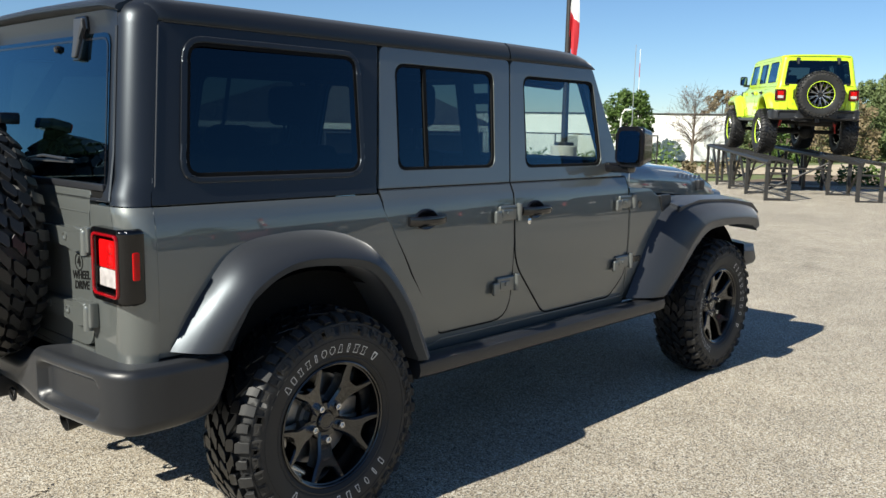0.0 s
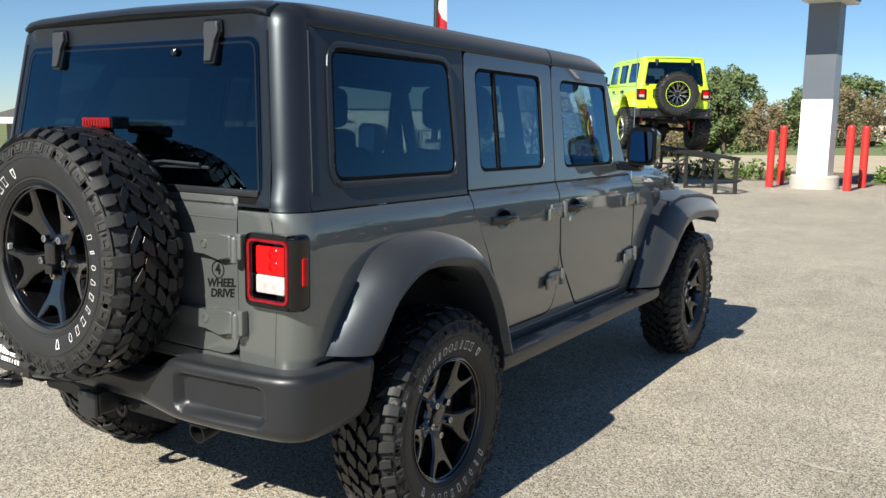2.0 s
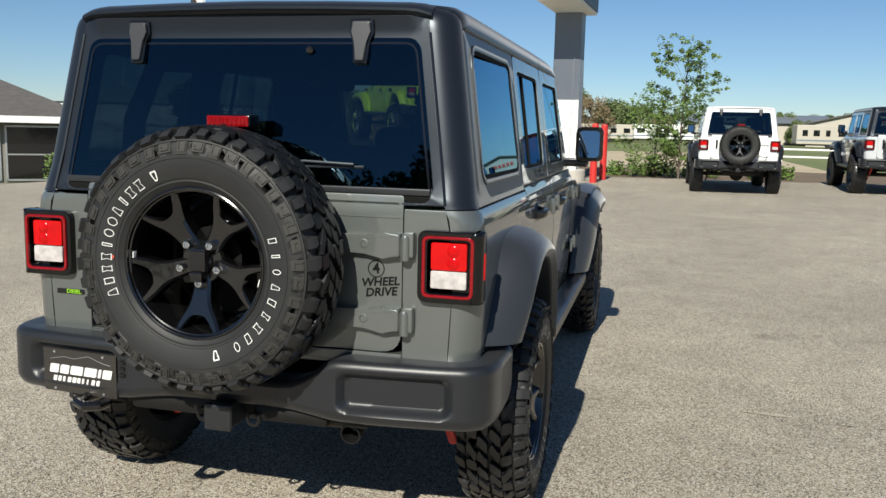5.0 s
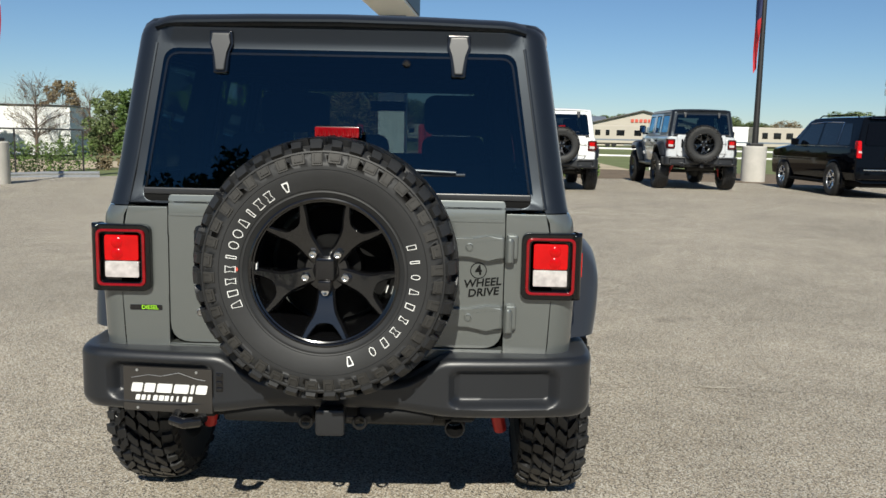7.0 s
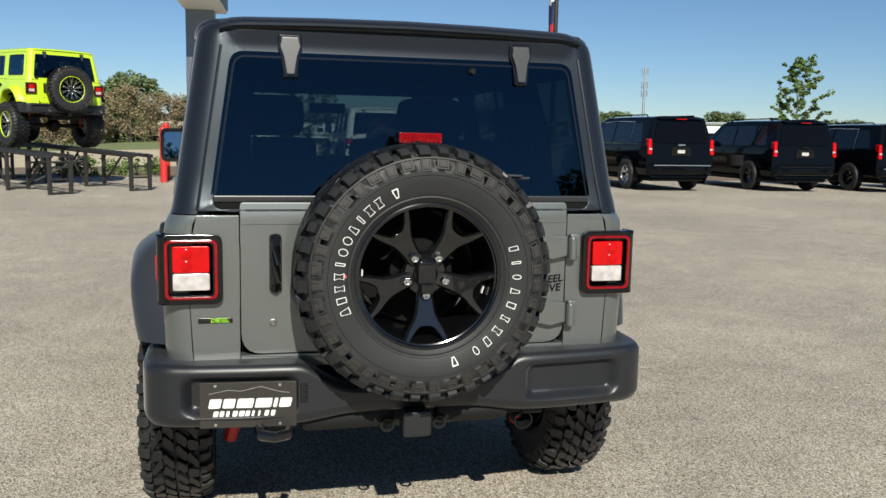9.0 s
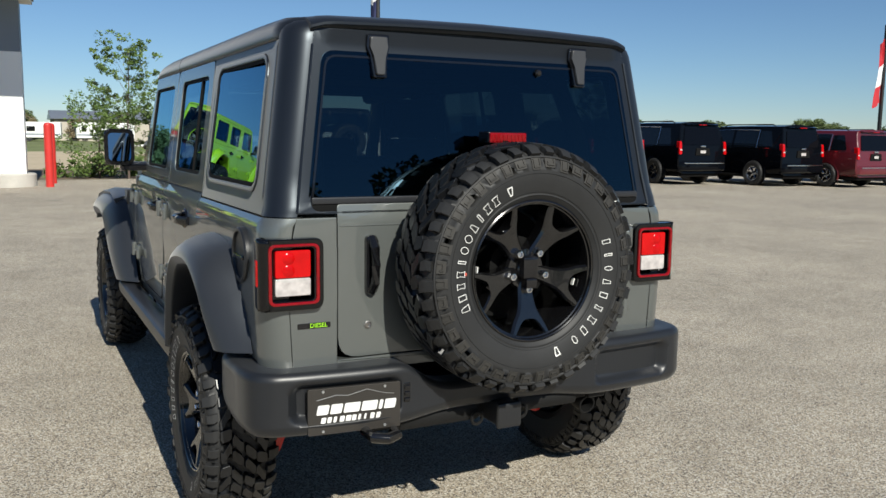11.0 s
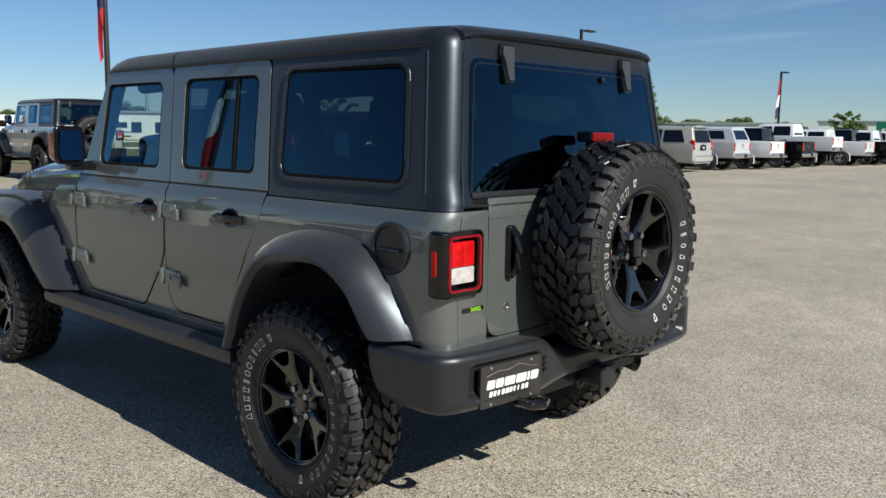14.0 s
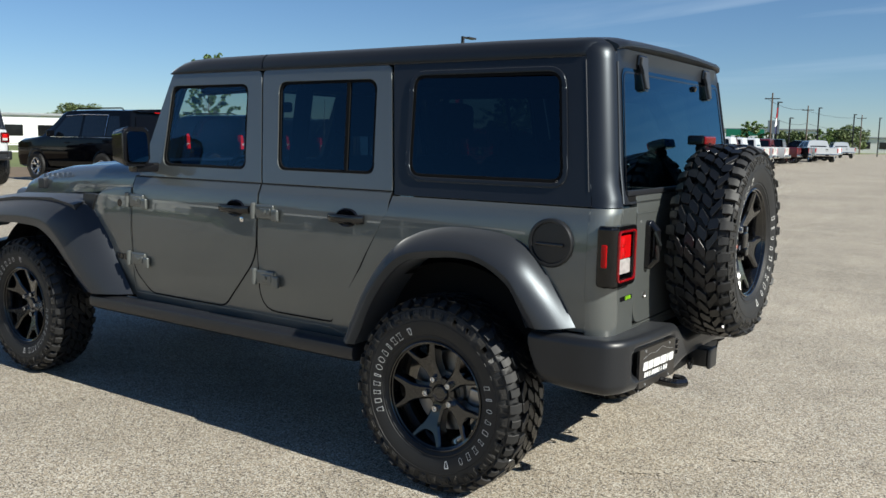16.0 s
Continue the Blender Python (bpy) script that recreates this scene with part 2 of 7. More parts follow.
M = {
    "paint": mat("grey_paint", (0.128, 0.138, 0.133), 0.44, metal=0.48, coat=1.0, vary=0.04, scale=3, spec=0.1, coat_ior=1.66),
    # hardtop and flare gloss is tinted blue to stand in for mirrored sky
    "top": mat("textured_hardtop", (0.0068, 0.0086, 0.0126), 0.37, spec=0.48, sky_gloss_tint=(0.8, 0.9, 1.0), vary=0.1, scale=4, bump=0.05, bump_scale=900),
    "plastic": mat("black_plastic", (0.0100, 0.0112, 0.0138), 0.40, spec=0.56, vary=0.12, scale=5, bump=0.14, bump_scale=1100),
    "flare": mat("satin_flare", (0.0235, 0.0255, 0.0300), 0.35, spec=0.46, sky_gloss_tint=(0.8, 0.9, 1.0), vary=0.1, scale=4, bump=0.08, bump_scale=900),
    "rail": mat("satin_rail", (0.018, 0.019, 0.022), 0.34, spec=0.55, vary=0.1, scale=5, bump=0.04, bump_scale=900),
    "dark": mat("dark_underside", (0.0035, 0.0035, 0.0035), 0.85, spec=0.2, vary=0.3, scale=9),
    "lamp_black": mat("lamp_case_black", (0.0025, 0.0025, 0.003), 0.09, spec=0.5),
    "gloss": mat("gloss_black", (0.006, 0.006, 0.007), 0.12, coat=0.3),
    "satin": mat("satin_black", (0.014, 0.0148, 0.0165), 0.36, spec=0.5, vary=0.08, scale=6, bump=0.06, bump_scale=900),
    "rim": mat("satin_black_rim", (0.004, 0.004, 0.0045), 0.17, spec=0.5, coat=0.8),
    "rubber": mat("tyre_rubber", (0.0180, 0.0182, 0.0186), 0.55, spec=0.38, vary=0.25, scale=9, bump=0.15, bump_scale=300, fine=0.1),
    # tread blocks: darker and bluer than the sidewall rubber
    "tread": mat("dark_tread", (0.0062, 0.0068, 0.0082), 0.36, spec=0.55, vary=0.3, scale=14, bump=0.12, bump_scale=300),
    "lug": mat("dusty_side_lug", (0.032, 0.0305, 0.028), 0.62, spec=0.32, vary=0.3, scale=11, bump=0.15, bump_scale=300, fine=0.12),
    "white_letter": mat("white_rubber", (0.7, 0.7, 0.68), 0.6),
    "steel": mat("chrome", (0.75, 0.75, 0.75), 0.16, metal=1.0),
    "disc": mat("brake_iron", (0.35, 0.34, 0.33), 0.35, metal=1.0, vary=0.2, scale=30),
    "red_lens": mat("red_lens", (0.44, 0.003, 0.004), 0.16, spec=0.15, coat=0.25, vary=0.22, scale=26),
    "red_ring": mat("red_ring_lens", (0.20, 0.002, 0.005), 0.12, spec=0.25, coat=0.5, vary=0.3, scale=55),
    "white_lens": mat("clear_lens", (0.46, 0.43, 0.42), 0.1, coat=1.0, vary=0.5, scale=34),
    "red_paint": mat("red_paint", (0.5, 0.03, 0.025), 0.4, vary=0.1, scale=6),
    "seat": mat("seat_cloth", (0.010, 0.010, 0.011), 0.85, spec=0.2, vary=0.2, scale=20),
    "tint": glass("privacy_glass", (0.088, 0.118, 0.122)),
    "car_glass": mat("dark_car_glass", (0.004, 0.006, 0.009), 0.03, spec=0.5),
    "hinge": mat("satin_hinge", (0.038, 0.039, 0.041), 0.34, spec=0.45, vary=0.08, scale=9),
    "clear": glass("clear_glass", (0.62, 0.68, 0.66)),
    "mirror": mat("mirror_glass", (0.24, 0.29, 0.33), 0.02, metal=1.0),
    "chassis": mat("chassis_black", (0.005, 0.005, 0.005), 0.6, spec=0.3, vary=0.3, scale=12),
    "lime": mat("lime_paint", (0.56, 0.78, 0.02), 0.35, coat=1.0, vary=0.03, scale=3),
    "white": mat("white_paint", (0.78, 0.79, 0.79), 0.35, coat=1.0, vary=0.03, scale=3),
    "silver": mat("silver_paint", (0.56, 0.58, 0.60), 0.35, metal=0.2, coat=1.0, vary=0.03),
    "black_paint": mat("black_paint", (0.0025, 0.003, 0.0045), 0.05, spec=0.14),
    "maroon": mat("maroon_paint", (0.095, 0.006, 0.010), 0.35, coat=0.6, vary=0.05, scale=3),
    "pewter": mat("pewter_paint", (0.42, 0.405, 0.37), 0.35, metal=0.2, coat=1.0, vary=0.05, scale=3),
    "concrete": mat("cast_concrete", (0.46, 0.44, 0.40), 0.85, vary=0.14, scale=3, bump=0.2, bump_scale=40, fine=0.08),
    "bark": mat("bark", (0.12, 0.09, 0.07), 0.9, vary=0.3, scale=7, bump=0.6, bump_scale=25),
    "field": mat("field_grass", (0.15, 0.175, 0.06), 0.95, vary=0.35, scale=0.05, fine=0.25),
    "mulch": mat("dry_mulch", (0.15, 0.11, 0.07), 0.95, vary=0.35, scale=1.2, bump=0.6, bump_scale=18, fine=0.3),
    "gravel": mat("tan_gravel", (0.46, 0.38, 0.26), 0.92, vary=0.15, scale=0.3, bump=0.2, bump_scale=8, fine=0.15),
    "metal_dark": mat("dark_painted_steel", (0.02, 0.019, 0.018), 0.45, vary=0.2, scale=10),
    "galv": mat("galvanised_steel", (0.45, 0.46, 0.46), 0.4, metal=0.7, vary=0.15, scale=9),
    "siding": mat("white_metal_siding", (0.78, 0.78, 0.76), 0.5, vary=0.06, scale=0.3),
    "beige": mat("beige_siding", (0.43, 0.39, 0.33), 0.6, vary=0.08, scale=0.5),
    # office siding: the eaves' shade is darkened into its colour
    "grey_siding": mat("shaded_grey_green_siding", (0.17, 0.165, 0.14), 0.7, vary=0.1, scale=0.5),
    "shingle": mat("grey_shingles", (0.095, 0.088, 0.084), 0.85, vary=0.25, scale=4, fine=0.2),
    "leaf": mat("leaf_green", (0.075, 0.125, 0.025), 0.6, vary=0.45, scale=0.9),
    "leaf_young": mat("young_leaf_green", (0.105, 0.165, 0.035), 0.55, vary=0.4, scale=1.5),
    "leaf_far": mat("far_tree_green", (0.11, 0.145, 0.05), 0.7, vary=0.45, scale=0.35),
    "leaf_brown": mat("budding_brown", (0.20, 0.155, 0.085), 0.8, vary=0.4, scale=0.5),
    "navy": mat("navy_cloth", (0.015, 0.02, 0.07), 0.8, vary=0.1, scale=3),
    "red_cloth": mat("red_cloth", (0.45, 0.02, 0.03), 0.8, vary=0.1, scale=3),
    "white_cloth": mat("white_cloth", (0.75, 0.75, 0.75), 0.8, vary=0.05, scale=3),
    "sign_green": mat("sign_green", (0.01, 0.16, 0.09), 0.5),
    "sign_red": mat("sign_red", (0.5, 0.08, 0.05), 0.6),
    "sign_grey": mat("sign_grey", (0.16, 0.19, 0.23), 0.5, vary=0.05, scale=2),
    "lime_print": mat("lime_print", (0.35, 0.75, 0.02), 0.4),
    "plate_brown": mat("dealer_plate", (0.028, 0.025, 0.022), 0.4),
    "tar": mat("dark_crack", (0.07, 0.055, 0.04), 0.9, vary=0.3, scale=30),
    "worn_paint": mat("worn_white_paint", (0.50, 0.45, 0.365), 0.9, spec=0.2, vary=0.25, scale=20),
    "asphalt": speckle("worn_tan_asphalt", (0.350, 0.298, 0.222), (0.585, 0.550, 0.475), (0.092, 0.081, 0.068), 185.0),
}

# moulded plastics: added sheen stands in for their brightness at a slant
for k, slant_sheen in (("top", 0.25), ("flare", 0.25), ("plastic", 0.12)):
    b = M[k].node_tree.nodes["Principled BSDF"]
    b.inputs["Sheen Weight"].default_value, b.inputs["Sheen Roughness"].default_value = slant_sheen, 0.35

from mathutils.kdtree import KDTree


# ---- mesh helpers ----
def weighted_normals(bm):
    """Corner normals that follow the large faces, so that narrow bevels don't bend the reflections."""
    bm.normal_update()
    bm.faces.index_update()
    area = [f.calc_area() for f in bm.faces]
    pull = [f.normal * a for f, a in zip(bm.faces, area)]
    got = {}
    for v in bm.verts:
        left = {f.index for f in v.link_faces}
        edges = [(e.link_faces[0].index, e.link_faces[1].index) for e in v.link_edges if e.smooth and len(e.link_faces) == 2]
        while left:
            group = {left.pop()}
            grew = True
            while grew:
                grew = False
                for a, b in edges:
                    if (a in group) != (b in group):
                        group |= {a, b}
                        grew = True
            left -= group
            n = Vector((0, 0, 0))
            for k in group:
                n += pull[k]
            n = n.normalized() if n.length > 1e-12 else Vector((0, 0, 1))
            for k in group:
                got[(k, v.index)] = n
    return [got[(f.index, l.vert.index)] for f in bm.faces for l in f.loops]


def finish(name, bm, material, smooth=True, angle=35.0):
    bmesh.ops.recalc_face_normals(bm, faces=bm.faces)
    bm.verts.index_update()
    if smooth:
        for f in bm.faces:
            f.smooth = True
        lim = radians(angle)
        for e in bm.edges:
            if len(e.link_faces) == 2 and e.calc_face_angle(0) > lim:
                e.smooth = False
    me = bpy.data.meshes.new(name)
    split = weighted_normals(bm) if smooth else None
    bm.to_mesh(me)
    bm.free()
    if split:
        me.normals_split_custom_set(split)
    for one in material if isinstance(material, (list, tuple)) else [material]:
        me.materials.append(M[one] if isinstance(one, str) else one)
    return me


def part(name, bm, material, parent=None, label="", at=None, smooth=True, angle=35.0):
    ob = new(name, finish(name, bm, material, smooth, angle))
    if parent is not None:
        ob.parent = parent
    if at is not None:
        ob.matrix_basis = at
    if label:
        ob["label"] = label
    return ob


def share(src, parent, at):
    """Another piece on the same mesh."""
    ob = new(src.name.split(".")[0], src.data)
    ob.parent = parent
    ob.matrix_basis = at
    if "label" in src:
        ob["label"] = src["label"]
    return ob


def thing(name, label, category, m=None, group="", kind=""):
    ob = new(name)
    ob.empty_display_size = 0.2
    if m is not None:
        ob.matrix_basis = m
    return tagged(ob, label, category, group, kind)


def add_box(bm, lo, hi, bevel=0.0, seg=2, m=None):
    vs = [bm.verts.new((x, y, z)) for z in (lo[2], hi[2]) for y in (lo[1], hi[1]) for x in (lo[0], hi[0])]
    fs = [bm.faces.new([vs[i] for i in q]) for q in ((0, 2, 3, 1), (4, 5, 7, 6), (0, 1, 5, 4), (2, 6, 7, 3), (0, 4, 6, 2), (1, 3, 7, 5))]
    if bevel:
        es = {e for f in fs for e in f.edges}
        r = bmesh.ops.bevel(bm, geom=list(es), offset=bevel, segments=seg, profile=0.5, affect="EDGES")
        vs = list({v for f in r["faces"] for v in f.verts} | {v for v in vs if v.is_valid})
    if m is not None:
        bmesh.ops.transform(bm, matrix=m, verts=[v for v in vs if v.is_valid])
    return bm


def box(lo, hi, bevel=0.0, seg=2, m=None):
    return add_box(bmesh.new(), lo, hi, bevel, seg, m)


def add_lathe(bm, prof, n=32, m=None, closed=False):
    """Turn a list of (radius, height) about z."""
    rings = []
    for r, h in prof:
        rings.append([bm.verts.new((r * math.cos(2 * math.pi * k / n), r * math.sin(2 * math.pi * k / n), h)) for k in range(n)])
    pairs = list(zip(rings, rings[1:])) + ([(rings[-1], rings[0])] if closed else [])
    for a, b in pairs:
        for k in range(n):
            bm.faces.new((a[k], a[(k + 1) % n], b[(k + 1) % n], b[k]))
    if not closed:
        for ring, r in ((rings[0], prof[0][0]), (rings[-1], prof[-1][0])):
            if r > 1e-4:
                bm.faces.new(ring)
    vs = [v for ring in rings for v in ring]
    if m is not None:
        bmesh.ops.transform(bm, matrix=m, verts=vs)
    return bm


def lathe(prof, n=32, m=None, closed=False):
    return add_lathe(bmesh.new(), prof, n, m, closed)


def add_tube(bm, pts, r, n=8, r_end=None):
    """A round bar along a line of points, tapering to r_end."""
    pts = [Vector(p) for p in pts]
    rings = []
    for i, p in enumerate(pts):
        d = (pts[min(i + 1, len(pts) - 1)] - pts[max(i - 1, 0)]).normalized()
        side = d.cross(Vector((0, 0, 1)))
        if side.length < 0.05:
            side = d.cross(Vector((1, 0, 0)))
        side.normalize()
        up = side.cross(d)
        rr = r if r_end is None else r + (r_end - r) * i / (len(pts) - 1)
        rings.append([bm.verts.new(p + rr * (math.cos(2 * math.pi * k / n) * side + math.sin(2 * math.pi * k / n) * up)) for k in range(n)])
    for a, b in zip(rings, rings[1:]):
        for k in range(n):
            bm.faces.new((a[k], a[(k + 1) % n], b[(k + 1) % n], b[k]))
    bm.faces.new(rings[0])
    bm.faces.new(rings[-1])
    return bm


def tube(pts, r, n=8, r_end=None):
    return add_tube(bmesh.new(), pts, r, n, r_end)


def rpoly(pts, radii, n=5):
    """A polygon with rounded corners, n + 1 points for each corner."""
    out = []
    m = len(pts)
    rr = radii if isinstance(radii, (list, tuple)) else [radii] * m
    for i in range(m):
        p, a, b = Vector(pts[i]), Vector(pts[i - 1]), Vector(pts[(i + 1) % m])
        u, w = (a - p).normalized(), (b - p).normalized()
        ang = math.acos(max(-1, min(1, u.dot(w))))
        d = min(rr[i] / max(math.tan(ang / 2), 1e-3), 0.49 * (a - p).length, 0.49 * (b - p).length)
        s, e = p + u * d, p + w * d
        for k in range(n + 1):
            t = k / n
            out.append((s * (1 - t) ** 2 + p * 2 * t * (1 - t) + e * t ** 2))
    return [(float(q[0]), float(q[1])) for q in out]


def smooth_line(pts, n):
    """Catmull-Rom through the points, n samples in all."""
    P = [Vector(p) for p in pts]
    P = [2 * P[0] - P[1]] + P + [2 * P[-1] - P[-2]]
    segs = len(P) - 3
    out = []
    for k in range(n):
        t = k / (n - 1) * segs
        i = min(int(t), segs - 1)
        t -= i
        a, b, c, d = P[i:i + 4]
        out.append(0.5 * ((2 * b) + (c - a) * t + (2 * a - 5 * b + 4 * c - d) * t * t + (3 * b - a - 3 * c + d) * t ** 3))
    return out


def cut_uv(bm, us, vs):
    for axis, levels in ((0, us), (1, vs)):
        no = (1, 0, 0) if axis == 0 else (0, 1, 0)
        for lv in levels:
            co = (lv, 0, 0) if axis == 0 else (0, lv, 0)
            bmesh.ops.bisect_plane(bm, geom=bm.verts[:] + bm.edges[:] + bm.faces[:], plane_co=co, plane_no=no)


def panel(outline, f, inward, thick=0.02, us=(), vs=(), hole=None, bevel=0.004):
    """A sheet of an outline in (u, v), with or without a hole of as many points, laid on the surface f(u, v) and given thickness."""
    bm = bmesh.new()
    a = [bm.verts.new((u, v, 0)) for u, v in outline]
    if hole:
        b = [bm.verts.new((u, v, 0)) for u, v in hole]
        n = len(a)
        for k in range(n):
            bm.faces.new((a[k], a[(k + 1) % n], b[(k + 1) % n], b[k]))
    else:
        bm.faces.new(a)
    cut_uv(bm, us, vs)
    rim = [e for e in bm.edges if len(e.link_faces) == 1]
    for v in bm.verts:
        v.co = Vector(f(v.co.x, v.co.y))
    inn = Vector(inward)
    faces = bm.faces[:]
    for f_ in faces:
        f_.normal_update()
    if sum((f_.normal.dot(inn) * f_.calc_area() for f_ in faces)) > 0:
        bmesh.ops.reverse_faces(bm, faces=faces)
    ext = bmesh.ops.extrude_edge_only(bm, edges=rim)
    for v in [g for g in ext["geom"] if isinstance(g, bmesh.types.BMVert)]:
        v.co += inn * thick
    if bevel:
        bmesh.ops.bevel(bm, geom=[e for e in rim if e.is_valid], offset=bevel, segments=2, profile=0.6, affect="EDGES")
    return bm


def mirror_x(bm):
    bmesh.ops.scale(bm, vec=(-1, 1, 1), verts=bm.verts)
    return bm


def loft(rows, close_ends=True, wrap=False):
    """A skin over rows of points."""
    bm = bmesh.new()
    R = [[bm.verts.new(p) for p in row] for row in rows]
    n = len(R[0])
    for a, b in zip(R, R[1:]):
        for k in range(n if wrap else n - 1):
            q = (a[k], a[(k + 1) % n], b[(k + 1) % n], b[k])
            if len({v.co.to_tuple(5) for v in q}) > 2:
                bm.faces.new(q)
    if close_ends:
        for r in (R[0], R[-1]):
            bm.faces.new(r)
    bmesh.ops.remove_doubles(bm, verts=bm.verts, dist=1e-5)
    return bm


def lettering(text, size, depth, align="CENTER", bold=0.0):
    """Built-in font as a bmesh in the xy plane."""
    cu = bpy.data.curves.new("lettering", "FONT")
    cu.body, cu.size, cu.extrude, cu.align_x, cu.align_y = text, size, depth, align, "CENTER"
    cu.resolution_u, cu.offset = 3, bold
    ob = new("lettering", cu)
    bpy.context.view_layer.update()
    me = bpy.data.meshes.new_from_object(ob.evaluated_get(bpy.context.evaluated_depsgraph_get()))
    bm = bmesh.new()
    bm.from_mesh(me)
    bpy.data.objects.remove(ob)
    bpy.data.meshes.remove(me)
    bpy.data.curves.remove(cu)
    return bm


def step(a, b, v):
    k = min(max((v - a) / (b - a), 0.0), 1.0)
    return k * k * (3 - 2 * k)


def rise(x, y):
    """Height of the lot: nearly level, a little higher ahead and falling away beside."""
    xs = (-66, -26, -14, -8.6, -4.2, 0, 6.2, 10.5, 17, 25, 60, 200)
    hs = (-1.3, -1.3, -0.28, -0.08, 0.01, 0.06, 0.10, 0.04, 0.01, -0.05, 0.0, 0.0)
    fall = 3.2 * step(24, 48, -x) * step(62, 125, y)
    return float(np.interp(x, xs, hs)) * (step(4, 17, y) if x > -14 else step(-6, 13, y)) - fall


# ---- wheels: a mud-terrain tyre on a five-spoke rim, axle along local z, outside towards +z ----
CROWN_H = (0, 0.06, 0.085, 0.102, 0.115, 0.1235, 0.127)
CROWN_R = (0.3855, 0.3835, 0.379, 0.371, 0.359, 0.341, 0.318)


def crown(h):
    return float(np.interp(abs(h), CROWN_H, CROWN_R))


def crown_point(h, th, up):
    d = 0.004
    s = -1 if h < 0 else 1
    a = abs(h)
    dr, dh = crown(min(a + d, 0.127)) - crown(a - d), min(a + d, 0.127) - (a - d)
    l = math.hypot(dr, dh)
    r, z = crown(a) + up * dh / l, (a - up * dr / l) * s
    return (r * math.cos(th), r * math.sin(th), z)


def add_block(bm, rows, high):
    """A tread block with steep walls and a narrow chamfer; each row is a station (h, from, to)."""
    out = []
    for h, a, b in rows:
        e = min(0.0035, 0.16 * (b - a) * 0.38) / 0.38
        out.append([bm.verts.new(crown_point(h, t, u)) for t, u in ((a - 0.4 * e, -0.003), (a + 0.15 * e, high - 0.0012), (a + 0.6 * e, high), (b - 0.6 * e, high), (b - 0.15 * e, high - 0.0012), (b + 0.4 * e, -0.003))])
    for p, q in zip(out, out[1:]):
        for k in range(5):
            bm.faces.new((p[k], p[k + 1], q[k + 1], q[k]))
    bm.faces.new(out[0])
    bm.faces.new(out[-1])
    return out[len(out) // 2][0], out[len(out) // 2][5]


def side_h(r):
    return float(np.interp(r, (0.222, 0.24, 0.262, 0.29, 0.318), (0.098, 0.111, 0.119, 0.1245, 0.127)))


def make_tyre():
    bm = bmesh.new()
    prof = [(0.216, 0.088), (0.222, 0.098), (0.232, 0.106), (0.24, 0.111), (0.2425, 0.1145), (0.247, 0.1135), (0.262, 0.119), (0.29, 0.1245)]
    prof += [(r, h) for h, r in zip(CROWN_H[::-1], CROWN_R[::-1])]
    full = prof + [(r, -h) for r, h in prof[-2::-1]]
    add_lathe(bm, full, 96, closed=True)
    carcass = list(bm.verts)
    near = KDTree(len(carcass))
    for k, v in enumerate(carcass):
        near.insert(v.co, k)
    near.balance()
    feet, tread, lugs = [], [], []
    N = 40
    p = 2 * math.pi / N
    for i in range(N):
        for s in (1, -1):
            t = p * (i + (0.5 if s < 0 else 0))
            jig = 0.07 * p * math.sin(i * 2.4 + s)
            long = i % 2 == 0
            # shoulder block with a notched outer end, then two staggered rows of six-sided blocks
            e0, e1 = (0.06, 0.66) if long else (0.10, 0.60)
            out = 0.1135 if long else 0.1085
            feet += [add_block(bm, [(s * 0.0825, t + (e0 + 0.12) * p, t + (e1 + 0.06) * p), (s * 0.090, t + e0 * p, t + (e1 + 0.04) * p), (s * 0.100, t + e0 * p, t + e1 * p), (s * out, t + e0 * p, t + e1 * p)], 0.0205 if long else 0.0175)]
            for c, w, off, lean in ((0.0600, 0.0170, 0.36, -0.26), (0.0222, 0.0185, 0.92, 0.30)):
                m = t + off * p + jig * (1 if c > 0.04 else -1)
                lean = lean * s if c < 0.04 else lean * (1.5 if i % 2 else 0.4)
                k = [(c - w, 0.24, -0.55), (c - 0.60 * w, 0.345, -0.75 if i % 2 else -0.25), (c + 0.60 * w, 0.345, 0.75), (c + w, 0.24, 0.9 if i % 3 else 0.3)]
                mark = len(bm.faces)
                feet += [add_block(bm, [(s * h, m + (lean * f - hw) * p, m + (lean * f + hw) * p) for h, hw, f in k], 0.0205)]
                tread.append((mark, len(bm.faces)))
            # moulded pads on the upper sidewall: a plate with a raised hook
            if long:
                pads = ((0.1162, 0.1264, 0.02, 0.64, 0.0035), (0.1172, 0.1254, 0.08, 0.17, 0.0062), (0.1172, 0.1254, 0.46, 0.55, 0.0062), (0.1246, 0.1256, 0.08, 0.55, 0.0062))
            else:
                pads = ((0.1162, 0.1252, 0.00, 0.74, 0.0035), (0.1172, 0.1240, 0.10, 0.20, 0.0062), (0.1232, 0.1243, 0.10, 0.60, 0.0062), (0.1206, 0.1240, 0.52, 0.60, 0.0062))
            mark = len(bm.faces)
            for h0, h1, f0, f1, up in pads:
                feet += [add_block(bm, [(s * (h0 + (h1 - h0) * q), t + f0 * p, t + f1 * p) for q in (0, 0.5, 1)], up)]
            lugs.append((mark, len(bm.faces)))
    bm.faces.ensure_lookup_table()
    for spans, k in ((tread, 1), (lugs, 2)):
        for a, b in spans:
            for f in bm.faces[a:b]:
                f.material_index = k
    # each block is moulded to the carcass
    for a, b in feet:
        bm.faces.new((a, b, carcass[near.find((a.co + b.co) / 2)[1]]))
    # two moulded rings
    for r in (0.3105, 0.252):
        h = side_h(r)
        add_lathe(bm, [(r - 0.0022, h - 0.002), (r, h + 0.0016), (r + 0.0022, h - 0.002)], 96, closed=True)
